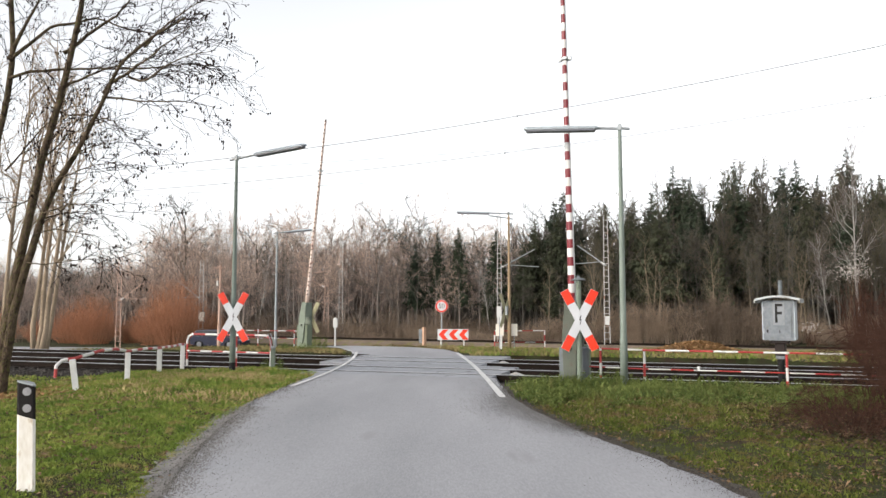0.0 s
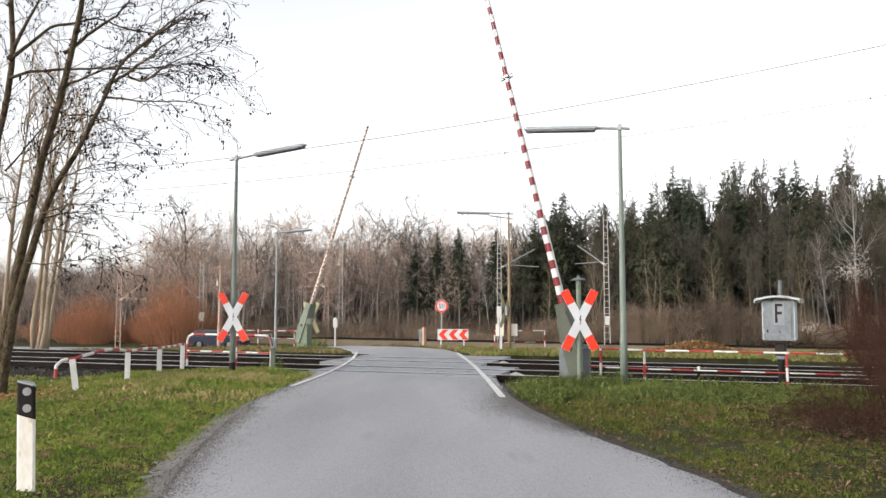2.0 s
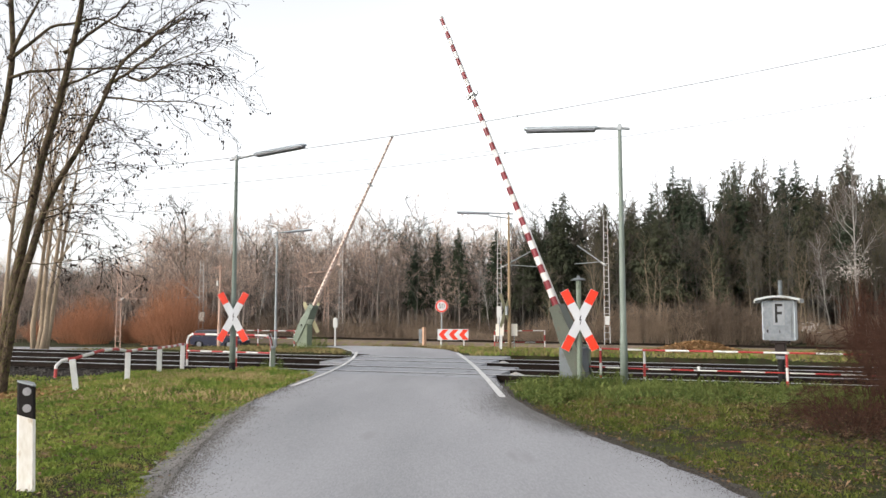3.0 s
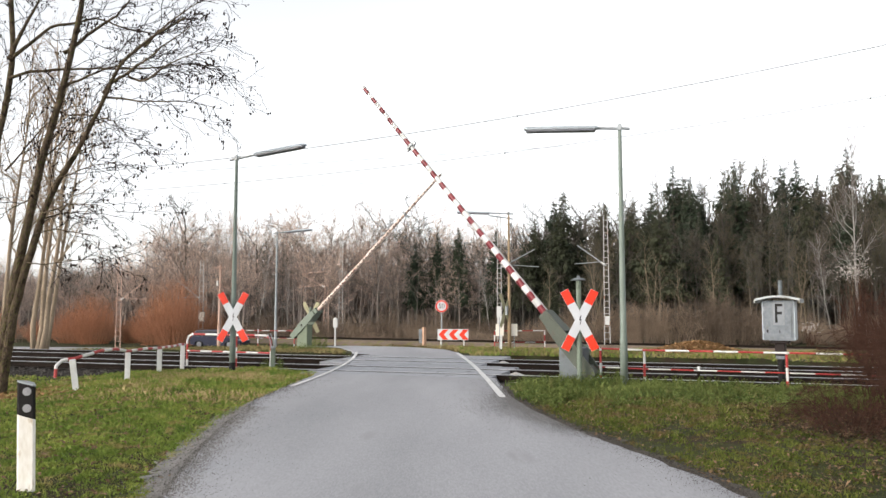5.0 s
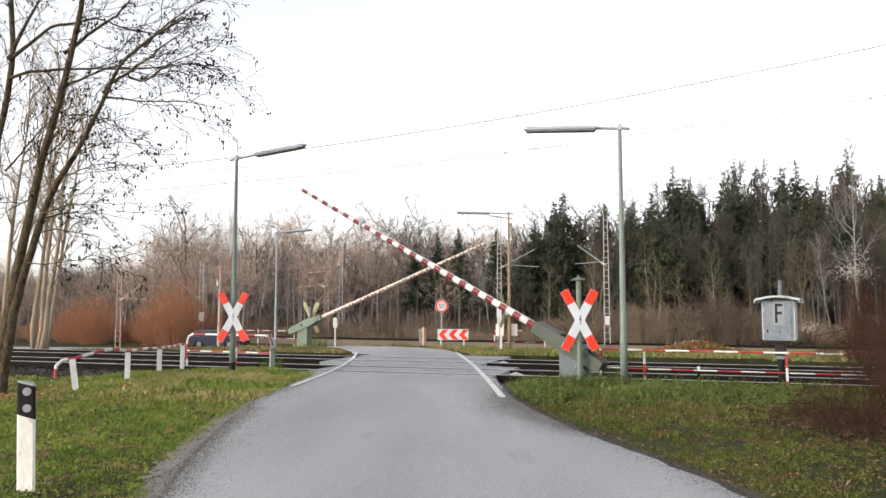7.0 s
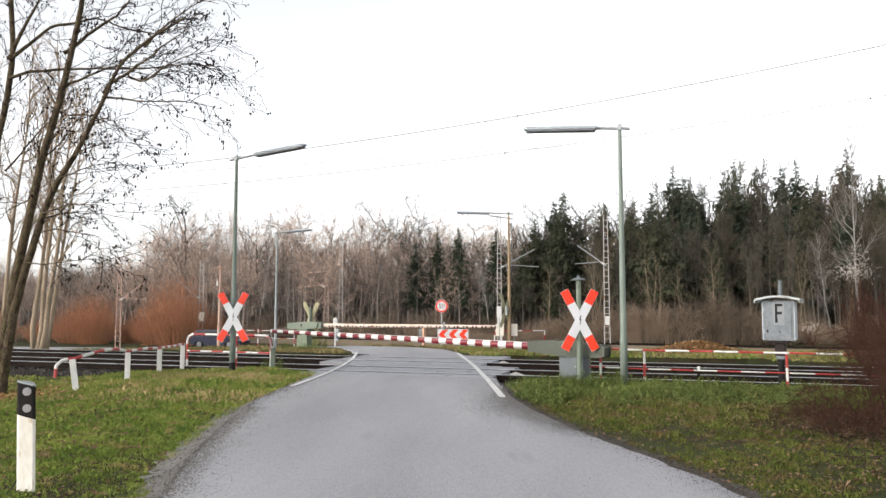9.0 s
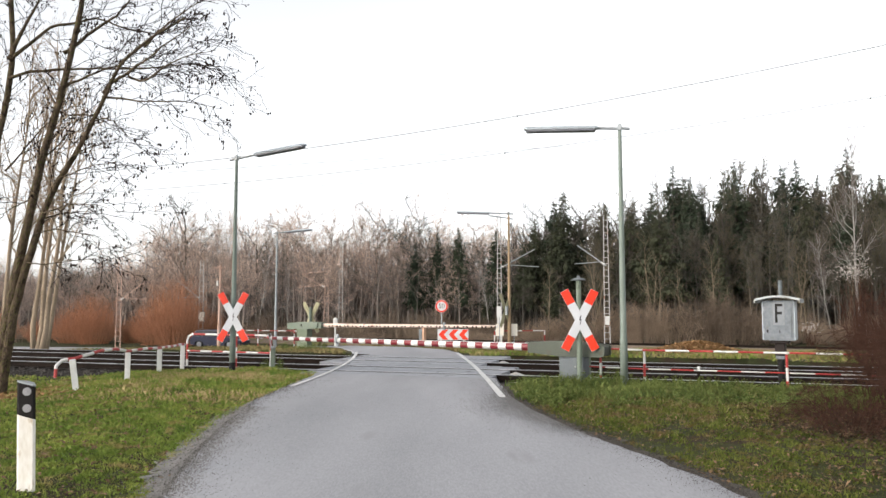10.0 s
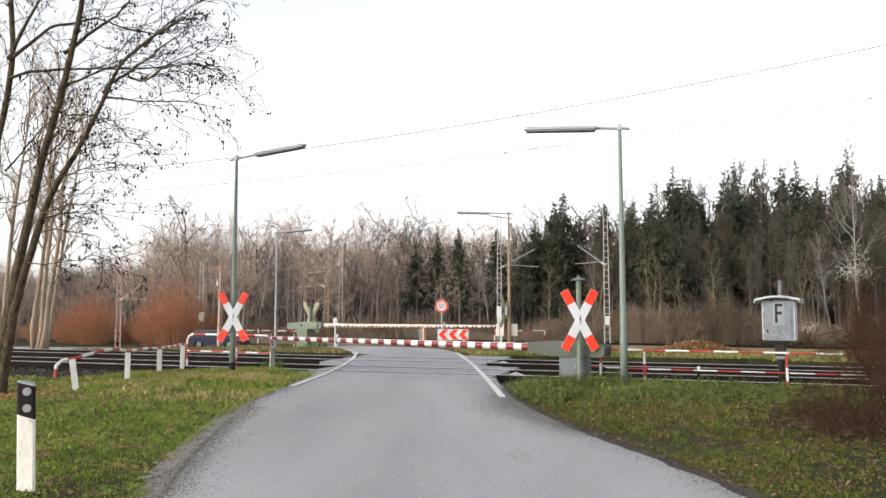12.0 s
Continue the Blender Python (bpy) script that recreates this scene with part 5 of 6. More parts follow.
def plant_shrubs():
    rng = np.random.default_rng(8)
    a = shrub("willow_shrub", 1, 4.6, 4.6, 320, shrub_rust, "rust-brown leafless willow shrub", 0.011, "willow shrubs", 7, 2)
    b = shrub("willow_shrub", 2, 4.8, 4.2, 300, shrub_rust, "rust-brown leafless willow shrub", 0.011, "willow shrubs", 7, 2)
    spots = [(-21.8, 61.5, 1.15), (-24.0, 63, 0.95), (-30.0, 64.5, 1.0), (-32.4, 66, 0.85), (-27.4, 66, 0.5), (-36.5, 68, 0.6), (-40.5, 69, 0.7), (-20.0, 64, 0.8)]
    for i, (x, y, s) in enumerate(spots):
        m = Matrix.Translation((x, y, -1.55)) @ Matrix.Rotation(rng.random() * 6, 4, "Z")
        ob = (a, b)[i % 2] if i < 2 else copy_thing((a, b)[i % 2], m)
        ob.matrix_basis = m
        ob.scale = (s, s, s * rng.uniform(0.9, 1.1))
    a = shrub("hazel_shrub", 3, 5.0, 3.2, 74, shrub_brown, "grey-brown leafless hazel shrub", 0.016, "hazel shrubs", 9, 3, 0.16, 1.0)
    first = True
    for x in list(np.arange(-16, 10, 3.1)) + list(np.arange(10, 48, 2.3)):
        y = 71 + rng.uniform(-3, 5) - (8 if x > 12 else 0)
        s = rng.uniform(0.7, 1.2) * (1.55 if 11 < x < 26 else 0.95)
        m = Matrix.Translation((x + rng.normal() * 0.6, y, -1.55)) @ Matrix.Rotation(rng.random() * 6, 4, "Z")
        ob = a if first else copy_thing(a, m)
        first = False
        ob.matrix_basis = m
        ob.scale = (s, s, s * rng.uniform(0.8, 1.15))
    # the thicket that hides the end of the railing
    c = shrub("thorn_thicket", 4, 2.4, 2.3, 46, shrub_red, "reddish-brown leafless thorn thicket of thin arching stems", 0.0065, "thorn thickets", 7, 4, 0.22)
    for i, (x, y, wd, hs) in enumerate(((7.75, 13.2, 0.9, 0.95), (8.1, 12.8, 1.0, 1.1), (7.25, 12.1, 0.75, 0.85), (7.2, 11.3, 0.85, 1.05), (6.6, 10.6, 0.7, 0.95), (6.3, 9.8, 0.65, 0.95), (5.7, 8.9, 0.5, 0.75), (8.9, 13.9, 1.1, 1.2), (7.5, 12.4, 0.7, 0.7), (6.9, 10.4, 0.9, 1.15))):
        m = Matrix.Translation((x, y, 0.0)) @ Matrix.Rotation(i * 1.7, 4, "Z")
        ob = c if i == 0 else copy_thing(c, m)
        ob.matrix_basis = m
        ob.scale = (wd, wd, hs)
    # low bramble sprawl in front of it
    d = shrub("bramble", 6, 1.9, 0.55, 60, shrub_red, "low dark sprawl of dead bramble stems", 0.005, "brambles", 6, 3, 0.5)
    for i, (x, y, sc) in enumerate(((5.9, 11.1, 0.9), (6.5, 11.9, 1.0), (5.2, 9.8, 0.7), (7.0, 12.9, 0.9), (5.6, 10.4, 0.8))):
        m = Matrix.Translation((x, y, 0.0)) @ Matrix.Rotation(i * 2.1, 4, "Z")
        ob = d if i == 0 else copy_thing(d, m)
        ob.matrix_basis = m
        ob.scale = (sc, sc, sc)


plant_shrubs()


def plant_singles():
    # pale slender trees behind the tracks
    a = bare_tree("slender_tree", 70, 12.5, 0.13, bark_tan, twig_tan, "slender pale tan tree with thin bare twigs", limbs=22, sub=5, fine=4, crown=0.3, wide=0.2, ang=0.6, rise=0.3, group="slender pale trees", thin=0.009, last=2)
    b = bare_tree("slender_tree", 74, 13, 0.12, bark_tan, twig_tan, "slender pale tan tree with thin bare twigs", limbs=22, sub=5, fine=4, crown=0.3, wide=0.2, ang=0.6, rise=0.3, group="slender pale trees", thin=0.009, last=2)
    rng = np.random.default_rng(4)
    spots = [(-17.0, 31.5, 12.4, 5.5), (-17.5, 32.2, 13.2, 3.5), (-16.6, 31.0, 11.6, 8.0), (-18.7, 31.6, 13.5, 4), (-19.3, 33.5, 12.5, 6), (-20.3, 32.5, 13.8, 2), (-21.6, 34, 13.2, 3), (-18.2, 34.5, 12, 7)]
    for i, (x, y, h, lean) in enumerate(spots):
        m = Matrix.Translation((x, y, -0.5)) @ Matrix.Rotation(radians(lean), 4, "Y") @ Matrix.Rotation(rng.random() * 6, 4, "Z")
        ob = (a, b)[i % 2] if i < 2 else copy_thing((a, b)[i % 2], m)
        ob.matrix_basis = m
        ob.scale = (1, 1, h / 12.7)
    sap = bare_tree("sapling", 77, 12, 0.11, bark_sap, twig_olive, "thin brown sapling at the wood's edge", limbs=15, sub=5, fine=5, crown=0.25, wide=0.26, ang=0.5, rise=0.3, group="saplings", thin=0.011, last=0)
    for i in range(16):
        x, y = 11 + 23 * i / 15 + rng.normal() * 0.7, 69 + rng.normal() * 2.5
        m = Matrix.Translation((x, y, -1.6)) @ Matrix.Rotation(radians(rng.normal() * 5), 4, "Y") @ Matrix.Rotation(rng.random() * 6, 4, "Z")
        ob = sap if i == 0 else copy_thing(sap, m)
        ob.matrix_basis = m
        s = rng.uniform(0.4, 0.8)
        ob.scale = (0.9, 0.9, s)
    t = bare_tree("birch_tree", 81, 19.2, 0.13, bark_birch, twig_birch, "tall white-barked birch with fine bare twigs", limbs=30, sub=8, fine=6, crown=0.25, wide=0.27, ang=0.6, rise=0.15, group="birches", thin=0.010, last=2)
    t.matrix_basis = Matrix.Translation((39.2, 71, -1.55))
    u = copy_thing(t, Matrix.Translation((36.2, 70, -1.55)) @ Matrix.Rotation(radians(-5), 4, "Y") @ Matrix.Rotation(2, 4, "Z"))
    u.scale = (0.5, 0.5, 0.5)
    for x, y, h, ln in ((-19.3, 78, 0.58, 6), (5.2, 80, 0.5, -12), (-16.4, 79, 0.42, 3)):
        u = copy_thing(t, Matrix.Translation((x, y, -1.55)) @ Matrix.Rotation(radians(ln), 4, "Y") @ Matrix.Rotation(x, 4, "Z"))
        u.scale = (0.5, 0.5, h)


plant_singles()


def old_mans_beard():
    """Shrubs hung with the pale seed heads of a climber."""
    rng = np.random.default_rng(77)
    for cx, cy, h, rx, rz, n in ((29.1, 53, 5.7, 0.7, 0.32, 300), (29.5, 53, 6.6, 0.3, 0.6, 90), (26.4, 54, 1.8, 0.28, 0.2, 90)):
        t = thing("overgrown_shrub", Matrix.Translation((cx, cy, -1.6)), "grey shrub hung with pale fluffy seed heads", "shrub", "overgrown shrubs")
        tw, tb = Twigs(), Twigs()
        for _ in range(n):
            p = np.array([rng.normal() * rx, rng.normal() * 0.5, h + rng.normal() * rz])
            for _k in range(3):
                e = p + rng.normal(size=3) * 0.05
                tw.add(p, (p + e) / 2, e, 0.016)
            if rng.random() < 0.22:
                o = np.array([rng.normal() * rx * 0.5, rng.normal() * 0.3, 0.0])
                tb.add(o, (o + p) / 2 + rng.normal(size=3) * 0.12, p, 0.018)
        v, f = tb.arrays(rng)
        link_np("stem_mass", v, f, shrub_red, None, t, kind="stuff")
        v, f = tw.arrays(rng)
        link_np("seed_head_mass", v, f, bud_mat, None, t, kind="stuff")


old_mans_beard()


# ---------------- grass and litter ----------------
def grass(name, box, density, h, mat_, label, seed, keep, lean=0.9, w=0.006):
    """Bent blades, each of three triangles, strewn over a stretch of ground."""
    rng = np.random.default_rng(seed)
    x0, x1, y0, y1 = box
    n = int((x1 - x0) * (y1 - y0) * density)
    xs, ys = rng.uniform(x0, x1, n), rng.uniform(y0, y1, n)
    pts = [(x, y, land(x, y), g) for x, y in zip(xs, ys) for g in (keep(x, y),) if g > 0 and rng.random() < min(1, g)]
    if not pts:
        return
    p = np.array(pts)
    n = len(p)
    tall = h * rng.uniform(0.35, 1.15, n) * np.sqrt(np.minimum(p[:, 3], 1.6))
    a = rng.uniform(0, 6.283, n)
    side = np.stack([np.cos(a), np.sin(a), np.zeros(n)], 1)
    ld = rng.uniform(0, 6.283, n)
    ln = np.stack([np.cos(ld), np.sin(ld), np.zeros(n)], 1) * (tall * lean * rng.uniform(0.2, 1.3, n))[:, None]
    o = p[:, :3] - np.array([0, 0, 0.01])
    up = np.array([0, 0, 1.0])
    ww = (w * rng.uniform(0.6, 1.5, n))[:, None]
    v = np.concatenate([o - side * ww, o + side * ww, o + ln * 0.35 + up * (tall * 0.6)[:, None] - side * ww * 0.7, o + ln * 0.35 + up * (tall * 0.6)[:, None] + side * ww * 0.7, o + ln + up * tall[:, None]])
    i = np.arange(n)
    f = np.concatenate([np.stack([i, i + n, i + 3 * n], 1), np.stack([i, i + 3 * n, i + 2 * n], 1), np.stack([i + 2 * n, i + 3 * n, i + 4 * n], 1)])
    link_np(name, v, f, mat_, None, None, kind="stuff", label=label, category="grass")


def patch(x, y, s=0.7, z=0.0):
    return 0.5 + 0.9 * noise.noise((x * s, y * s, z))


def clump(x, y, z=0.0):
    """Tufts a hand wide with gaps between them."""
    return max(0.0, 0.55 + 1.1 * noise.noise((x * 5.0, y * 5.0, z)) + 0.5 * noise.noise((x * 12.0, y * 12.0, z + 3)))


def near_left(x, y):
    if x > EDGE_L_AT(y) + 0.0 + 2.5 * wob(y, 21) or across(x, y) > -3.1 - 1.1 * smoothstep(-4.6, -7.5, x):
        return 0
    g = 0.75 + 0.8 * patch(x, y, 0.8, 1) - 0.35 * max(0, noise.noise((x * 0.45, y * 0.6, 8)))
    return g * (0.45 + 0.75 * clump(x, y, 2)) * (0.25 + 0.75 * smoothstep(-0.08, 0.22, EDGE_L_AT(y) - x)) * (1 if x > -8.6 else 0.5)


def near_right(x, y):
    if x < EDGE_R_AT(y) + 0.10 + 2 * wob(y, 31) or across(x, y) > -3.3:
        return 0
    bare = smoothstep(-0.1, 0.35, noise.noise((x * 0.55, y * 0.55, 17)) + 0.6 * noise.noise((x * 1.7, y * 1.7, 18)))
    g = 0.75 + 0.8 * patch(x, y, 1.3, 4) - 0.75 * bare * smoothstep(14.4, 13.0, y)
    g *= 1 - 0.88 * smoothstep(4.3, 6.0, x + 0.5 * noise.noise((x, y, 22))) * smoothstep(13.2, 11.0, y)
    return max(0, g) * (0.25 + 1.1 * clump(x, y, 5)) * (0.2 + 0.8 * smoothstep(0, 0.5, x - EDGE_R_AT(y)))


grass("grass", (-6.2, -2.2, 5.6, 9.5), 4200, 0.042, grass_mat, "short green verge grass with dry patches", 1, near_left)
grass("grass", (-8.2, -2.6, 9.5, 14.5), 2600, 0.052, grass_mat, "short green verge grass with dry patches", 2, near_left, w=0.008)
grass("grass", (-14, -3, 14.5, 22.5), 1100, 0.085, grass_mat, "green verge grass in front of the tracks", 3, near_left, w=0.011)
grass("grass", (1.2, 6.2, 5.6, 10), 2700, 0.055, grass_rough, "patchy verge grass with leaf litter", 4, near_right)
grass("grass", (1.1, 9.5, 10, 14), 1900, 0.075, grass_rough, "patchy verge grass with leaf litter", 5, near_right, w=0.008)
grass("tall_grass", (1.3, 12, 12.6, 16.8), 700, 0.20, grass_deep, "tall lush grass and weeds round posts", 6, lambda x, y: near_right(x, y) * smoothstep(12.5, 13.6, y) * (0.6 + 0.8 * patch(x, y, 1.1, 9)), w=0.011)
grass("dry_grass", (1.3, 12, 9.5, 17), 160, 0.12, grass_dry, "dry yellow stalks among the grass", 7, lambda x, y: near_right(x, y) * patch(x, y, 0.9, 12) * 1.2, lean=1.6, w=0.006)
grass("dry_grass", (-14, -3.2, 13, 22), 220, 0.10, grass_straw, "dry yellow stalks among the grass", 8, lambda x, y: near_left(x, y) * patch(x, y, 0.6, 15) * 1.5, w=0.010)


def far_verge(x, y):
    a = across(x, y)
    if a < 3.9 or (-3.25 < x < 0.8 and y < 27.5):
        return 0
    for (xi, yi), (xo, yo) in zip(FAR_PTS_IN, FAR_PTS_OUT):
        if min(xi, xo) - 0.2 < x < max(xi, xo) + 0.2 and min(yi, yo) - 0.6 < y < max(yi, yo) + 0.6:
            return 0
    if (x - 9.0) ** 2 / 2.2 + (y - 26.6) ** 2 / 1.6 < 1.3:
        return 0.18
    return 0.4 + 0.9 * patch(x, y, 0.5, 20)


grass("dry_grass", (-9.5, -3.4, 15.2, 19.6), 1900, 0.065, grass_straw, "patch of trampled straw-coloured grass before the tracks", 21, lambda x, y: near_left(x, y) * max(0, 1.7 - ((x + 4.9) / 1.6) ** 2 - ((y - 17.4) / 1.0) ** 2 + 0.7 * noise.noise((x * 1.3, y * 1.3, 60))), w=0.009)
FAR_PTS_IN, FAR_PTS_OUT = finer(FAR_IN, 4), finer(FAR_OUT, 4)
grass("far_grass", (0.6, 26, 20, 34), 170, 0.15, grass_mat, "green grass behind the tracks", 9, far_verge, w=0.018)
grass("far_dry_grass", (-2, 26, 22, 38), 150, 0.18, grass_dry, "dry yellow grass behind the tracks", 10, far_verge, w=0.02)
grass("far_grass", (-16, -3.2, 24.5, 33.5), 220, 0.10, grass_dry, "dry grass on the strip behind the tracks", 11, far_verge, w=0.02)
grass("far_grass", (-34, 40, 33, 56), 16, 0.25, grass_dry, "dry rough grass in the low field", 12, far_verge, w=0.035)


grass("far_dry_grass", (-9, 4, 32.5, 42), 110, 0.20, grass_dry, "pale dry grass beside the far lane", 13, far_verge, w=0.022)


def weeds(x, y, n, h, rad, mat_, seed, label):
    rng = np.random.default_rng(seed)
    tw = Twigs()
    lv, lf = [], []
    for _ in range(n):
        r = rad * math.sqrt(rng.random())
        a = rng.random() * 6.283
        p = np.array([r * math.cos(a), r * math.sin(a), -0.04])
        e = p + np.array([rng.normal() * 0.08, rng.normal() * 0.08, h * rng.uniform(0.4, 1.1)])
        m = (p + e) / 2 + rng.normal(size=3) * 0.02
        tw.add(p, m, e, 0.004)
        for k in range(7):
            q = p + (e - p) * rng.uniform(0.15, 1.0)
            d = unit(rng.normal(size=3) + np.array([0, 0, 0.3]))
            s = unit(np.cross(d, rng.normal(size=3)))
            L, W = rng.uniform(0.03, 0.075), rng.uniform(0.006, 0.015)
            i = len(lv)
            lv += [q, q + d * L * 0.5 + s * W, q + d * L - np.array([0, 0, 0.02]), q + d * L * 0.5 - s * W]
            lf += [(i, i + 1, i + 2), (i, i + 2, i + 3)]
    v, f = tw.arrays(rng)
    v2, f2 = np.array(lv), np.array(lf) + len(v)
    t = thing("weed_clump", Matrix.Translation((x, y, 0)), label, "weeds", "weed clumps by the gates")
    link_np("weed_leaves", np.concatenate([v, v2]), np.concatenate([f, f2]), mat_, None, t, kind="stuff")


WEEDS = [(2.35, 15.0, 0.36, 0.4, 90), (3.0, 14.75, 0.42, 0.42, 110), (3.45, 15.0, 0.48, 0.35, 90), (4.3, 14.7, 0.34, 0.5, 90), (5.2, 14.1, 0.38, 0.55, 100), (1.9, 15.4, 0.28, 0.35, 60), (5.9, 13.6, 0.32, 0.6, 90), (-4.95, 30.2, 0.6, 0.35, 60), (-6.2, 29.9, 0.35, 0.4, 40), (-5.4, 29.6, 0.3, 0.4, 40), (6.9, 14.5, 0.3, 0.5, 70), (-4.6, 20.3, 0.35, 0.3, 40)]
weed_rng = np.random.default_rng(12)
for i in range(64):
    x = 1.7 + 5.6 * weed_rng.random()
    WEEDS.append((x, 15.0 - 0.36 * (x - 2) - 2.4 * weed_rng.random() ** 1.4, weed_rng.uniform(0.13, 0.36), weed_rng.uniform(0.14, 0.4), int(weed_rng.uniform(30, 80))))
for i, (x, y, h, rad, n) in enumerate(WEEDS):
    weeds(x, y, n, h, rad, grass_deep, 100 + i, "clump of green weeds")


def litter(name, n, mat_, seed, place, label, size=0.045, lift=0.03):
    """Curled fallen leaves."""
    rng = np.random.default_rng(seed)
    v, f = [], []
    while len(f) < 2 * n:
        x, y = place(rng)
        z = land(x, y) + lift * rng.random() + 0.012
        s = size * rng.uniform(0.6, 1.4)
        a = rng.random() * 6.283
        d = np.array([math.cos(a), math.sin(a), rng.normal() * 0.3])
        e = np.array([-math.sin(a), math.cos(a), rng.normal() * 0.3]) * 0.6
        o = np.array([x, y, z])
        i = len(v)
        v += [o - d * s * 0.6, o + e * s * 0.5 + np.array([0, 0, s * 0.2]), o + d * s * 0.6, o - e * s * 0.5 + np.array([0, 0, s * 0.2])]
        f += [(i, i + 1, i + 2), (i, i + 2, i + 3)]
    link_np(name, v, f, mat_, None, None, kind="stuff", label=label, category="leaves")


def on_left(rng):
    while True:
        x, y = rng.uniform(-10, -2.4), rng.uniform(5.6, 19)
        if x < EDGE_L_AT(y) - 0.05 and across(x, y) < -4.2 and rng.random() < 0.15 + max(0, patch(x, y, 0.5, 30)):
            return x, y


def on_right(rng):
    while True:
        x, y = rng.uniform(1.2, 9), rng.uniform(5.6, 13.5)
        if x > EDGE_R_AT(y) + 0.05 and rng.random() < 0.12 + 1.2 * max(0, patch(x, y, 0.5, 33) - 0.3) + 0.6 * smoothstep(4, 6.5, x):
            return x, y


def on_heap(rng):
    return rng.normal(9.0, 0.75), rng.normal(26.4, 0.65)


def left_patch(rng):
    while True:
        x, y = rng.normal(-8.6, 0.7), rng.normal(14.7, 0.8)
        if across(x, y) < -4.5:
            return x, y


litter("fallen_leaves", 3000, leaf_mat, 1, on_left, "brown fallen leaves scattered in the grass", 0.045, 0.035)
litter("fallen_leaves", 9000, leaf_mat, 2, on_right, "brown fallen leaves scattered in the grass", 0.038, 0.04)
litter("fallen_leaves", 3500, leaf_orange, 3, on_heap, "orange-brown leaves on a low heap", 0.10, 0.06)
def under_thicket(rng):
    while True:
        x, y = rng.normal(6.2, 1.2), rng.normal(10.2, 1.5)
        if x > EDGE_R_AT(y) + 0.9:
            return x, y


litter("fallen_leaves", 9000, leaf_dark, 5, under_thicket, "dark brown rotting leaves under a thicket", 0.04, 0.05)
litter("fallen_leaves", 2400, leaf_orange, 4, left_patch, "orange-brown leaves under a tree", 0.06)


def on_edge(rng):
    y = rng.uniform(5.6, 15)
    if rng.random() < 0.15:
        return EDGE_L_AT(y) + rng.normal() * 0.2 + 0.04, y
    return EDGE_R_AT(y) + rng.normal() * 0.15 + 0.02, y


def road_grit(rng):
    y = rng.uniform(5.6, 17)
    if rng.random() < 0.72:
        return EDGE_L_AT(y) + rng.exponential(0.2) * (0.5 + patch(1, y, 0.9, 51)), y
    return EDGE_R_AT(y) - rng.exponential(0.14 * (0.6 + patch(0, y, 0.8, 50))), y


def stones(name, n, seed, place, size, z_of, mat_, label):
    rng = np.random.default_rng(seed)
    oct_v = np.array([(1, 0, 0), (-1, 0, 0), (0, 1, 0), (0, -1, 0), (0, 0, 1), (0, 0, -1)], float)
    oct_f = np.array([(0, 2, 4), (2, 1, 4), (1, 3, 4), (3, 0, 4), (2, 0, 5), (1, 2, 5), (3, 1, 5), (0, 3, 5)])
    p = np.array([(x, y, z_of(x, y)) for x, y in (place(rng) for _ in range(n))])
    v = (p[:, None] + oct_v[None] * rng.uniform(0.5, 1.1, (n, 6, 1)) * size * rng.uniform(0.5, 1.3, (n, 1, 1)) * np.array([1, 1, 0.75])).reshape(-1, 3)
    f = (oct_f[None] + 6 * np.arange(n)[:, None, None]).reshape(-1, 3)
    link_np(name, v, f, mat_, None, None, kind="stuff", label=label, category="stones")


def bed_z(a):
    for (a0, z0), (a1, z1) in zip(prof, prof[1:]):
        if a0 <= a <= a1:
            return z0 + (z1 - z0) * (a - a0) / (a1 - a0)
    return -0.6


def on_bed(rng):
    while True:
        a = rng.uniform(-5.4, 4.4)
        u = rng.uniform(-20, 15)
        p = along(TM, u, a)
        if not (-3.6 < p.x < 1.8):
            return p.x, p.y


stones("ballast_stones", 15000, 1, on_bed, 0.045, lambda x, y: bed_z(across(x, y)) + 0.015, stone_mat, "crushed track stones, brown-grey")
stones("edge_gravel", 5000, 2, on_edge, 0.012, lambda x, y: 0.0, stone_mat, "small loose gravel along the asphalt edge")


def left_edge(rng):
    y = rng.uniform(5.6, 12.5)
    return EDGE_L_AT(y) + 0.08 + rng.normal() * 0.13, y


stones("edge_pebbles", 9000, 5, left_edge, 0.008, lambda x, y: 0.006, pebble_mat, "pale pebbles spread along the asphalt edge")
def washed_dirt(rng):
    while True:
        y = rng.normal(12.3, 1.3)
        if 9.6 < y < 15.2:
            return EDGE_R_AT(y) - rng.exponential(0.17 + 0.10 * patch(3, y, 1.1, 70)) + 0.04, y


stones("washed_dirt", 20000, 6, washed_dirt, 0.006, lambda x, y: 0.011, soil_dirt, "dark dirt washed over the asphalt before the gate")
stones("road_grit", 9000, 3, road_grit, 0.0052, lambda x, y: 0.012, verge_mat, "dark grit and crumbs washed along the asphalt edge")


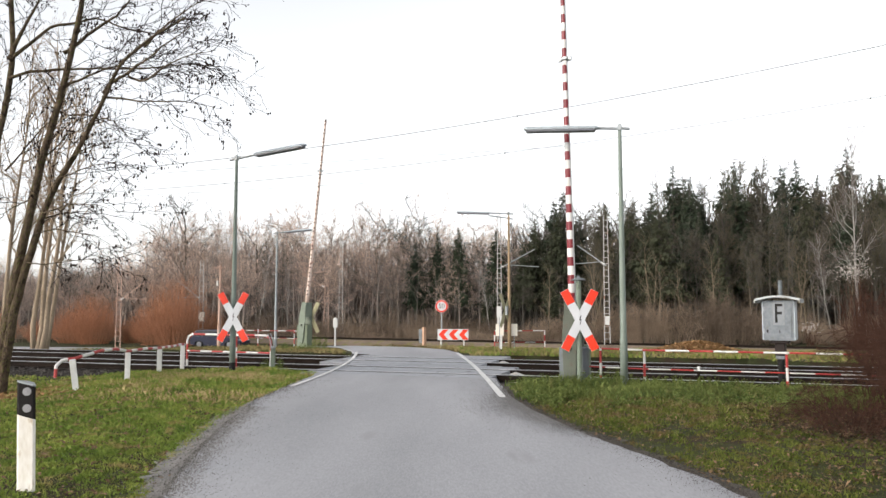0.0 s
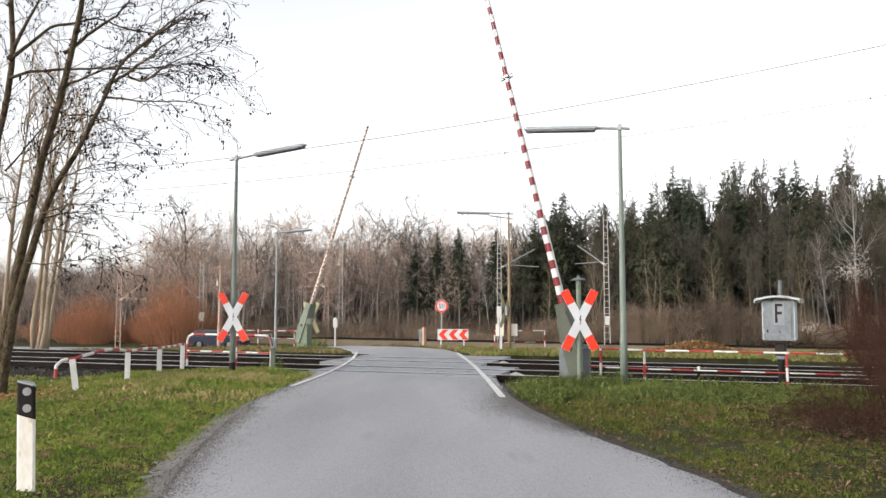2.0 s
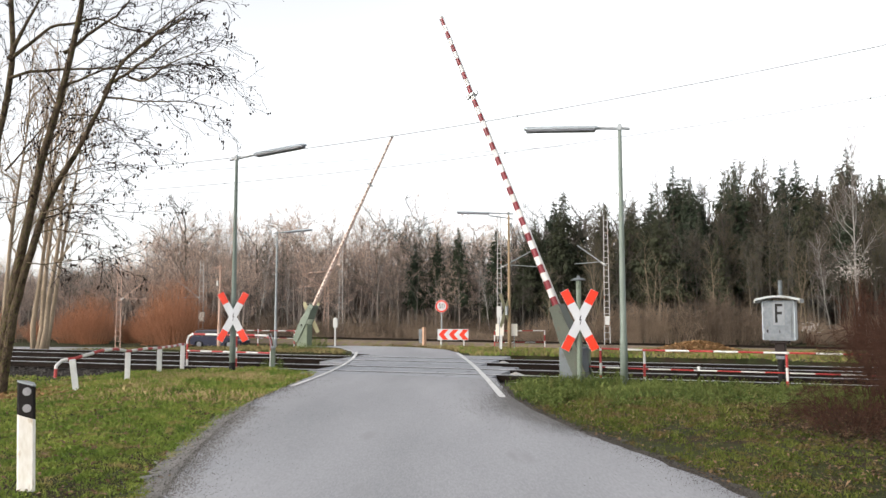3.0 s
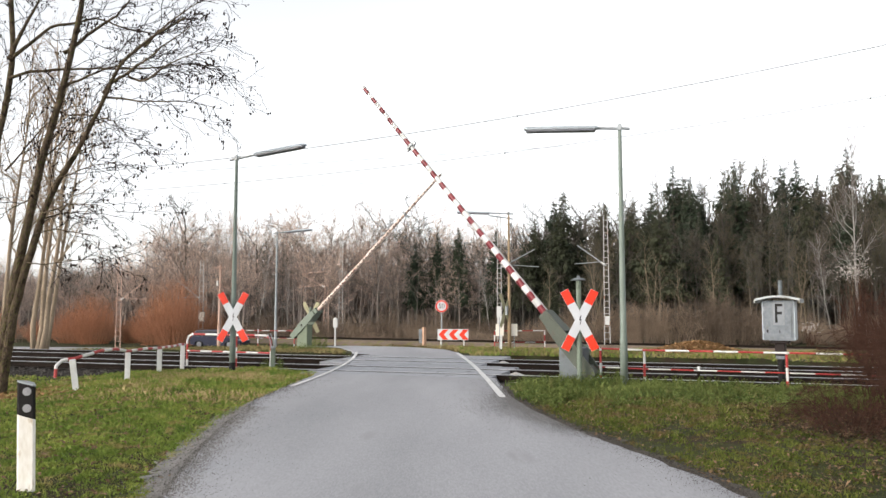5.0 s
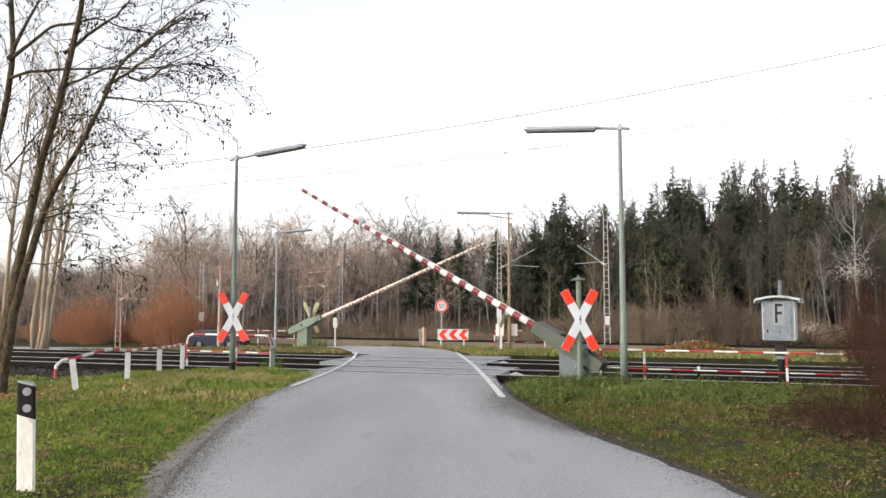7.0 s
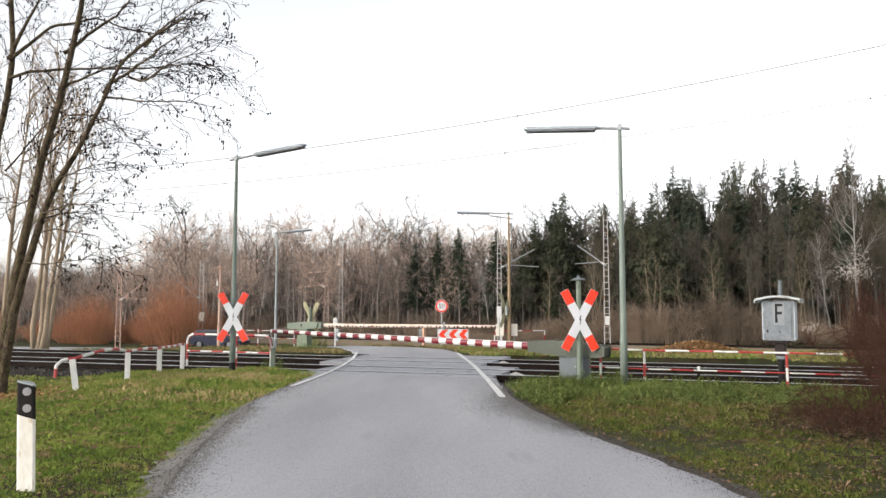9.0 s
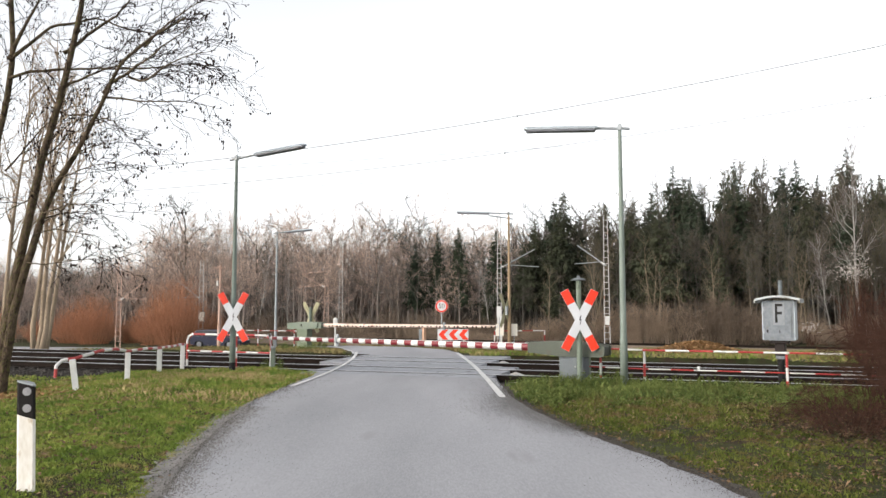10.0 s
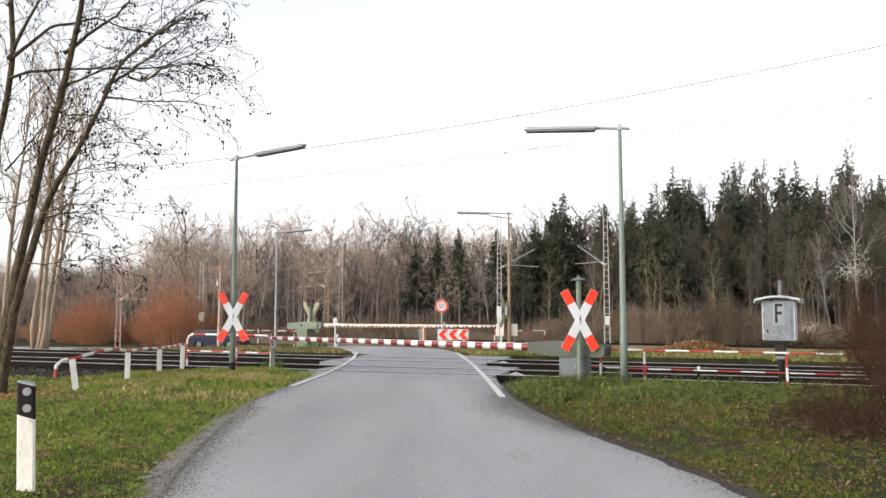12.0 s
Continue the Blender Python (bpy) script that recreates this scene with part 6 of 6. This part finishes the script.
# ---------------- things behind the tracks ----------------
def speed_sign():
    t = thing("speed_sign", pose(-0.06, 31.95, -0.03, 0, 0, 2), "round white sign with a red ring on a grey pole", "traffic sign")
    g = Mesh(grey_metal)
    g.tube([(0, 0, -0.2), (0, 0, 1.98)], 0.03, 10)
    g.link("pole", t)
    m = Matrix.Translation((0, -0.04, 1.70)) @ Matrix.Rotation(radians(90), 4, "X")
    g = Mesh(white_foil)
    g.lathe([(0.265, -0.004), (0.27, 0), (0.265, 0.004)], 36, m)
    disc = g.link("disc", t)
    g = Mesh(red_foil)
    k = 36
    for r in (0.258, 0.195):
        g.v += [tuple(m @ Vector((r * math.cos(6.2832 * i / k), r * math.sin(6.2832 * i / k), 0.0065))) for i in range(k)]
    g.f = [(i, (i + 1) % k, k + (i + 1) % k, k + i)[::-1] for i in range(k)]
    g.mi = [0] * k
    g.link("red_ring", disc)
    text_part("50", 0.28, m @ Matrix.Translation((0, 0, 0.0075)), black_paint, disc, "number", 0.001)
    g = Mesh(grey_metal)
    g.box((0, -0.015, 1.7), (0.08, 0.05, 0.24), 0.004)
    g.link("clip", t)


def chevron_board():
    t = thing("chevron_board", pose(0.40, 31.6, 0, 0, 0, 1), "white board with three red chevrons on two posts", "traffic sign")
    for x in (-0.48, 0.48):
        g = Mesh(white_paint)
        g.tube([(x, 0.03, -0.2), (x, 0.03, 0.68)], 0.03, 10)
        g.link("post", t)
    g = Mesh(white_foil)
    g.box((0.02, 0, 0.48), (1.3, 0.02, 0.46), 0.006)
    b = g.link("board", t)
    for i in range(3):
        g = Mesh(red_foil)
        x = -0.585 + 0.425 * i
        g.prism([(x, 0.48), (x + 0.19, 0.69), (x + 0.41, 0.69), (x + 0.22, 0.48), (x + 0.41, 0.27), (x + 0.19, 0.27)][::1], -0.0135, -0.011)
        g.link("chevron", b)


speed_sign()
chevron_board()


def white_post(x, y, h, cap, label):
    t = thing("marker_post", pose(x, y, 0), label, "marker post")
    g = Mesh(white_paint)
    g.tube([(0, 0, -0.2), (0, 0, h)], 0.035, 10)
    g.link("post", t)
    g = Mesh(white_paint)
    g.box((0, 0, h - 0.12 * cap), (0.2, 0.09, 0.34 * cap), 0.02)
    g.lathe([(0.11, h + 0.04 * cap), (0.10, h + 0.08 * cap), (0.03, h + 0.17 * cap)], 12)
    g.link("head", t)


white_post(-4.86, 33.9, 1.0, 1.0, "white post with a small capped head")


def marker_stake(x, y, h, cut, label):
    """A thin stake, red below and white above the cut."""
    t = thing("marker_stake", pose(x, y, 0), label, "marker post")
    for name, z0, z1, mt in (("foot", -0.25, cut, rust), ("head", cut, h, white_paint)):
        g = Mesh(mt)
        g.lathe([(0.034, z0), (0.034, z1 - 0.012), (0.022, z1)], 10)
        g.link(name, t)


marker_stake(5.49, 16.2, 0.37, 0.27, "short stake with a white head beside the rails")
marker_stake(2.14, 27.6, 0.62, 0.1, "thin white stake with a dark foot in the grass")


def cable_post():
    t = thing("cable_post", pose(-0.9, 32.9, 0, 0, 0, -30), "short square post, pale orange front and grey side", "post")
    g = Mesh(material("faded_orange_paint", (0.42, 0.24, 0.15), (0.56, 0.36, 0.25), 0.7, 0, 3, 30, 0.1, 0.002))
    g.box((0.09, 0, 0.3), (0.10, 0.2, 0.9), 0.012)
    g.link("front", t)
    g = Mesh(grey_box)
    g.box((-0.05, 0.02, 0.36), (0.17, 0.22, 0.6), 0.015)
    g.link("box", t)


cable_post()


def sign_backs():
    for x in (2.28, 2.86):
        t = thing("sign_plate", pose(x, 30.2, 0), "blank cream back of a small square sign", "traffic sign")
        g = Mesh(cream)
        g.box((0, 0, 0.72), (0.32 if x < 2.5 else 0.26, 0.012, 0.48), 0.004)
        g.link("plate", t)
        g = Mesh(grey_metal)
        g.tube([(0, 0.03, -0.2), (0, 0.03, 0.9)], 0.018, 8)
        g.link("stake", t)
    t = thing("sign_plate", pose(2.16, 29.0, 0), "small white plate on a thin stake", "traffic sign")
    g = Mesh(white_paint)
    g.box((0, 0, 1.45), (0.17, 0.012, 0.42), 0.004)
    g.link("plate", t)
    g = Mesh(grey_metal)
    g.tube([(0.02, 0.02, -0.2), (0.02, 0.02, 1.66)], 0.018, 8)
    g.link("stake", t)


sign_backs()
railing("striped_railing", [(2.1, 30.6, 0.66), (4.18, 30.9, 0.68)], [(2.1, 30.6, 0), (4.18, 30.9, 0.0)], 0.67, 0.2, "red and white railing in the grass behind the tracks")
railing("striped_railing", [(-10.3, 37.5, 0.55), (-9.1, 37.0, 0.55), (-7.2, 36.4, 0.55)], [(-10.4, 37.5, 0), (-7.0, 36.3, 0)], 0.48, 0.12, "pale striped railing beside the far lane", -1.3)


def gate_relay():
    """The low cabinet and conduit beside the near gate."""
    t = thing("relay_cabinet", pose(3.0, 15.85, 0, 0, 0, -28), "narrow light green cabinet behind a crossing gate", "cabinet")
    g = Mesh(green_light)
    g.box((0, 0, 0.42), (0.16, 0.22, 0.86), 0.015)
    body = g.link("body", t)
    g = Mesh(grey_metal)
    g.box((0, -0.113, 0.56), (0.06, 0.008, 0.09), 0.003)
    g.link("plate", t)


gate_relay()


def lattice_mast(x, y, z0, z1, w, arm, mat_, label, plate=False, arm_z=0.72, top_tube=False):
    """Two channel legs with lacing, a cantilever arm and its stay."""
    t = thing("catenary_mast", pose(x, y, z0), label, "mast", "overhead line masts")
    h = z1 - z0
    slim = 0.33 if arm else 0.16
    n = max(6, int(h / (w * 1.05)))
    for s in (-1, 1):
        g = Mesh(mat_)
        a, b = w / 2 * s, w * slim * s
        g.tube([(a, 0, -0.3), (b, 0, h)], [0.045, 0.032], 4)
        g.link("leg", t)
    g = Mesh(mat_)
    for i in range(n):
        f = i / n
        ww = w / 2 + (w * slim - w / 2) * f
        g.box((0, 0, h * f + 0.1), (2 * ww, 0.05, 0.05), 0.004)
    g.link("battens", t, kind="stuff")
    if arm:
        arm_mat = mat_ if mat_ is lattice_rust else grey_metal
        g = Mesh(arm_mat)
        za = h * arm_z
        g.tube([(0, -0.05, za - 0.55), (arm, -0.05, za + 0.95)], 0.045, 6)
        g.link("cantilever", t)
        g = Mesh(arm_mat)
        g.tube([(0.2 * arm, -0.05, za - 0.25), (arm * 1.12, -0.05, za - 0.42)], 0.035, 6)
        g.link("registration_arm", t)
        if top_tube:
            g = Mesh(mat_)
            g.tube([(0, -0.05, h - 0.12), (arm, -0.05, za + 0.95)], 0.04, 6)
            g.link("top_tube", t)
        g = Mesh(white_paint)
        for f in (0.1, 0.16):
            g.lathe([(0.05, -0.06), (0.10, 0), (0.05, 0.06)], 8, Matrix.Translation((arm * f, -0.05, za - 0.55 + 1.5 * f)))
        g.link("insulator", t)
    if plate:
        g = Mesh(white_paint)
        g.box((-0.02, -0.2, 1.9), (0.3, 0.02, 0.62), 0.005)
        g.link("number_plate", t, label="blank white plate")
    return t


lattice_mast(4.37, 58.0, -1.25, 8.75, 0.36, 2.75, lattice_mat, "grey lattice mast with a cantilever arm", True, 0.64)
lattice_mast(11.95, 54.7, -1.25, 8.35, 0.42, -2.1, lattice_mat, "grey lattice mast with a cantilever arm", True, 0.67)
lattice_mast(-12.15, 78, -1.3, 5.45, 0.5, -2.6, lattice_rust, "rusty lattice mast with a cantilever arm", False, 0.8, True)
lattice_mast(-10.9, 80, -1.3, 9.7, 0.5, 0, lattice_mat, "tall lattice mast without an arm")
lattice_mast(-25.5, 59, -1.6, 5.2, 0.40, 2.0, lattice_rust, "rusty lattice mast with a cantilever arm", False, 0.62)
lattice_mast(-20.0, 62, -1.6, 5.45, 0.40, -1.9, lattice_mat, "grey lattice mast with a cantilever arm", False, 0.62)


def wood_pole():
    t = thing("timber_pole", pose(-16.4, 55, -1.45), "brown timber pole with a white insulator", "pole")
    g = Mesh(lattice_rust)
    g.tube([(0, 0, -0.3), (0.03, 0, 6.15)], [0.13, 0.085], 10)
    g.link("pole", t)
    g = Mesh(lattice_rust)
    g.box((0.02, -0.1, 5.95), (0.9, 0.07, 0.09), 0.01)
    g.link("crossarm", t)
    g = Mesh(white_paint)
    g.box((-0.14, -0.14, 4.8), (0.13, 0.1, 0.36), 0.03)
    g.link("insulator", t)


wood_pole()
box = Mesh(cream)
box.box((0, 0, 0), (0.44, 0.24, 0.8), 0.03)
tagged(box.link("switch_box", None, m=Matrix.Translation((-19.85, 61.7, 0.8))), "faded cream switch box fixed to a lattice mast", "box")
# the top bracket of the mast beside the brown lamp post
top = Mesh(grey_metal)
top.tube([(-0.85, 0, 0.02), (0.0, 0, -0.08), (1.1, 0, -0.25)], 0.05, 6)
tagged(top.link("mast_bracket", None, m=Matrix.Translation((4.37, 57.9, 8.7))), "thin steel bracket on the top of a lattice mast", "bracket")


# ---------------- second line in the low field ----------------
def low_line():
    for off in (0.0, 1.5):
        g = Mesh(rust, rail_top)
        a, b = Vector((-70, 90.5 + off, -1.06)), Vector((60, 33.7 + off, -1.06))
        g.tube([a, b], 0.05, 6, 0)
        g.link("rail", label="rusty rail of a second line in the low field", category="rail", group="rails of the low line")
    g = Mesh(low_bed)
    a, b = Vector((-70, 91.2, 0)), Vector((60, 34.4, 0))
    d = (b - a).normalized()
    nn = Vector((-d.y, d.x, 0))
    g.add([a - nn * 2.6 + Vector((0, 0, -1.5)), b - nn * 2.6 + Vector((0, 0, -1.5)), b - nn * 1.6 + Vector((0, 0, -1.12)), a - nn * 1.6 + Vector((0, 0, -1.12)), b + nn * 1.6 + Vector((0, 0, -1.12)), a + nn * 1.6 + Vector((0, 0, -1.12)), b + nn * 2.6 + Vector((0, 0, -1.5)), a + nn * 2.6 + Vector((0, 0, -1.5))],
          [(0, 1, 2, 3), (3, 2, 4, 5), (5, 4, 6, 7)])
    g.link("low_track_ballast", kind="structure", label="overgrown brown ballast of a second line in the low field", category="ballast")


low_line()


# ---------------- overhead wires of the near double track ----------------
def overhead(c, z_contact, z_hang, sag, label):
    t = thing("overhead_wire", Matrix.Translation((0, c, 0)), label, "wire", "overhead wires of the double track")
    o = Vector((0, c, 0))
    U0, U1, mid = -62, 34, 4.0
    def zc(u):
        d = (u + 14 + 27) % 54 - 27
        return z_hang + sag * d * d
    g = Mesh(wire_mat)
    g.tube([along(c, u, 0, z_contact) - o for u in (U0, 0, U1)], 0.0065, 5)
    g.link("contact_wire", t)
    g = Mesh(wire_mat)
    g.tube([along(c, U0 + (U1 - U0) * i / 80, 0, zc(U0 + (U1 - U0) * i / 80)) - o for i in range(81)], 0.0105, 5)
    g.link("carrier_wire", t)
    for u in range(-50, 34, 10):
        g = Mesh(wire_mat)
        g.tube([along(c, u + 2, 0, z_contact) - o, along(c, u + 2, 0, zc(u + 2)) - o], 0.0035, 4)
        g.link("dropper", t)
        g = Mesh(wire_mat)
        g.box(along(c, u + 2, 0, zc(u + 2)) - o, (0.05, 0.03, 0.05), 0.01)
        g.link("clamp", t)


overhead(T1, 5.65, 5.8, 0.0028, "thin grey overhead wires above the near track")
overhead(T2, 5.66, 5.85, 0.0020, "thin grey overhead wires above the rear track")


# ---------------- parked car on the far lane ----------------
def car():
    paint = material("dark_blue_paint", (0.016, 0.018, 0.032), (0.026, 0.028, 0.048), 0.4, 0.0, 1.0, 20, 0)
    glass = material("car_glass", (0.01, 0.012, 0.014), (0.016, 0.018, 0.02), 0.08, 0, 1.0, 20, 0)
    tyre = material("tyre_rubber", (0.015, 0.015, 0.015), (0.025, 0.025, 0.025), 0.9, 0, 3, 30, 0.1, 0.002)
    for mt in (paint, glass):
        mt.node_tree.nodes["Principled BSDF"].inputs["Specular IOR Level"].default_value = 0.1
    t = thing("car", pose(-16.98, 57.3, -1.47, 0, 0, -14) @ Matrix.Diagonal((0.95, 0.95, 0.93, 1)), "dark blue estate car on the far lane", "car")
    lower = [(-2.15, 0.30), (-2.2, 0.55), (-2.12, 0.82), (-2.0, 0.92), (0.95, 0.93), (1.9, 0.80), (2.15, 0.66), (2.2, 0.40), (2.1, 0.24), (1.75, 0.22), (1.62, 0.50), (1.28, 0.62), (0.95, 0.5), (0.85, 0.22), (-0.95, 0.22), (-1.05, 0.5), (-1.36, 0.62), (-1.7, 0.5), (-1.8, 0.24)]
    g = Mesh(paint)
    g.prism(lower, -0.84, 0.84)
    body = g.link("body", t)
    roof = [(-2.05, 0.90), (-1.85, 1.36), (-1.55, 1.46), (-0.1, 1.47), (0.25, 1.40), (1.0, 0.91)]
    g = Mesh(paint)
    k = len(roof)
    vs = [(x, -0.80 + 0.18 * max(0, z - 0.9) / 0.5, z) for x, z in roof] + [(x, 0.80 - 0.18 * max(0, z - 0.9) / 0.5, z) for x, z in roof]
    g.add(vs, [tuple(range(k)), tuple(range(2 * k - 1, k - 1, -1))] + [(i, i + k, (i + 1) % k + k, (i + 1) % k) for i in range(k)])
    g.link("cabin", t)
    for s in (-1, 1):
        for pane in ([(-1.85, 0.97), (-1.72, 1.34), (-1.15, 1.38), (-1.15, 0.97)], [(-1.08, 0.97), (-1.08, 1.38), (-0.3, 1.39), (-0.3, 0.97)], [(-0.23, 0.97), (-0.23, 1.39), (0.2, 1.34), (0.82, 0.97)]):
            g = Mesh(glass)
            vs = [(x, s * (0.806 - 0.18 * max(0, z - 0.9) / 0.5), z) for x, z in pane]
            vs += [(x, y - s * 0.01, z) for x, y, z in vs]
            g.add(vs, [(0, 1, 2, 3), (7, 6, 5, 4), (0, 4, 5, 1), (1, 5, 6, 2), (2, 6, 7, 3), (3, 7, 4, 0)])
            g.link("side_window", t)
    for x in (-1.36, 1.28):
        for s in (-1, 1):
            m = Matrix.Translation((x, s * 0.74, 0.31)) @ Matrix.Rotation(radians(90), 4, "X")
            g = Mesh(tyre)
            g.lathe([(0.22, -0.1), (0.30, -0.1), (0.315, -0.06), (0.315, 0.06), (0.30, 0.1), (0.22, 0.1)], 24, m)
            w = g.link("wheel", t)
            g = Mesh(lamp_under)
            g.lathe([(0.05, -0.108), (0.2, -0.104), (0.22, -0.09), (0.22, 0.09), (0.2, 0.104), (0.05, 0.108)], 24, m)
            g.link("rim", w)
    for s in (-0.62, 0.62):
        g = Mesh(white_foil)
        g.box((2.12, s, 0.66), (0.1, 0.3, 0.13), 0.03)
        g.link("headlight", t)
        g = Mesh(red_paint)
        g.box((-2.13, s * 1.15, 0.85), (0.08, 0.16, 0.24), 0.02)
        g.link("tail_light", t)


car()


# ---------------- what moves ----------------
def motions():
    """Both booms come down; angles above level in degrees, about each pivot."""
    near = [(0, 88.9), (0.45, 88.9), (0.6, 88.2), (0.8, 86.7), (1, 84.75), (1.5, 80.4), (2, 76.0), (2.5, 71.6), (3, 67.5), (3.2, 65.8), (4, 58.9), (4.8, 51.35), (5, 49.45), (5.5, 44.55), (6, 39.4), (6.5, 33.9), (7, 27.95), (7.2, 25.5), (8, 14.8), (8.4, 9.3), (8.8, 4.15), (9, 1.55), (9.1, 0.7), (9.2, 0.35), (9.4, 0.3), (12, 0.3)]
    far = [(0, 83.8), (0.4, 83.8), (0.7, 81.9), (1, 78.6), (1.5, 74.0), (2, 69.55), (2.5, 65.4), (3, 61.1), (3.2, 59.4), (4, 52.3), (5, 42.7), (5.5, 37.75), (6, 32.3), (6.5, 26.8), (7, 20.9), (7.2, 18.5), (7.8, 10.6), (8.3, 4.2), (8.6, 1.1), (8.75, 0.4), (9, 0.3), (12, 0.3)]
    walk(boom_a, [(t, pose(0, 0, ZA, 0, -a, 0)) for t, a in near])
    walk(boom_b, [(t, pose(0, 0, ZB, 0, -a, 0)) for t, a in far])


motions()
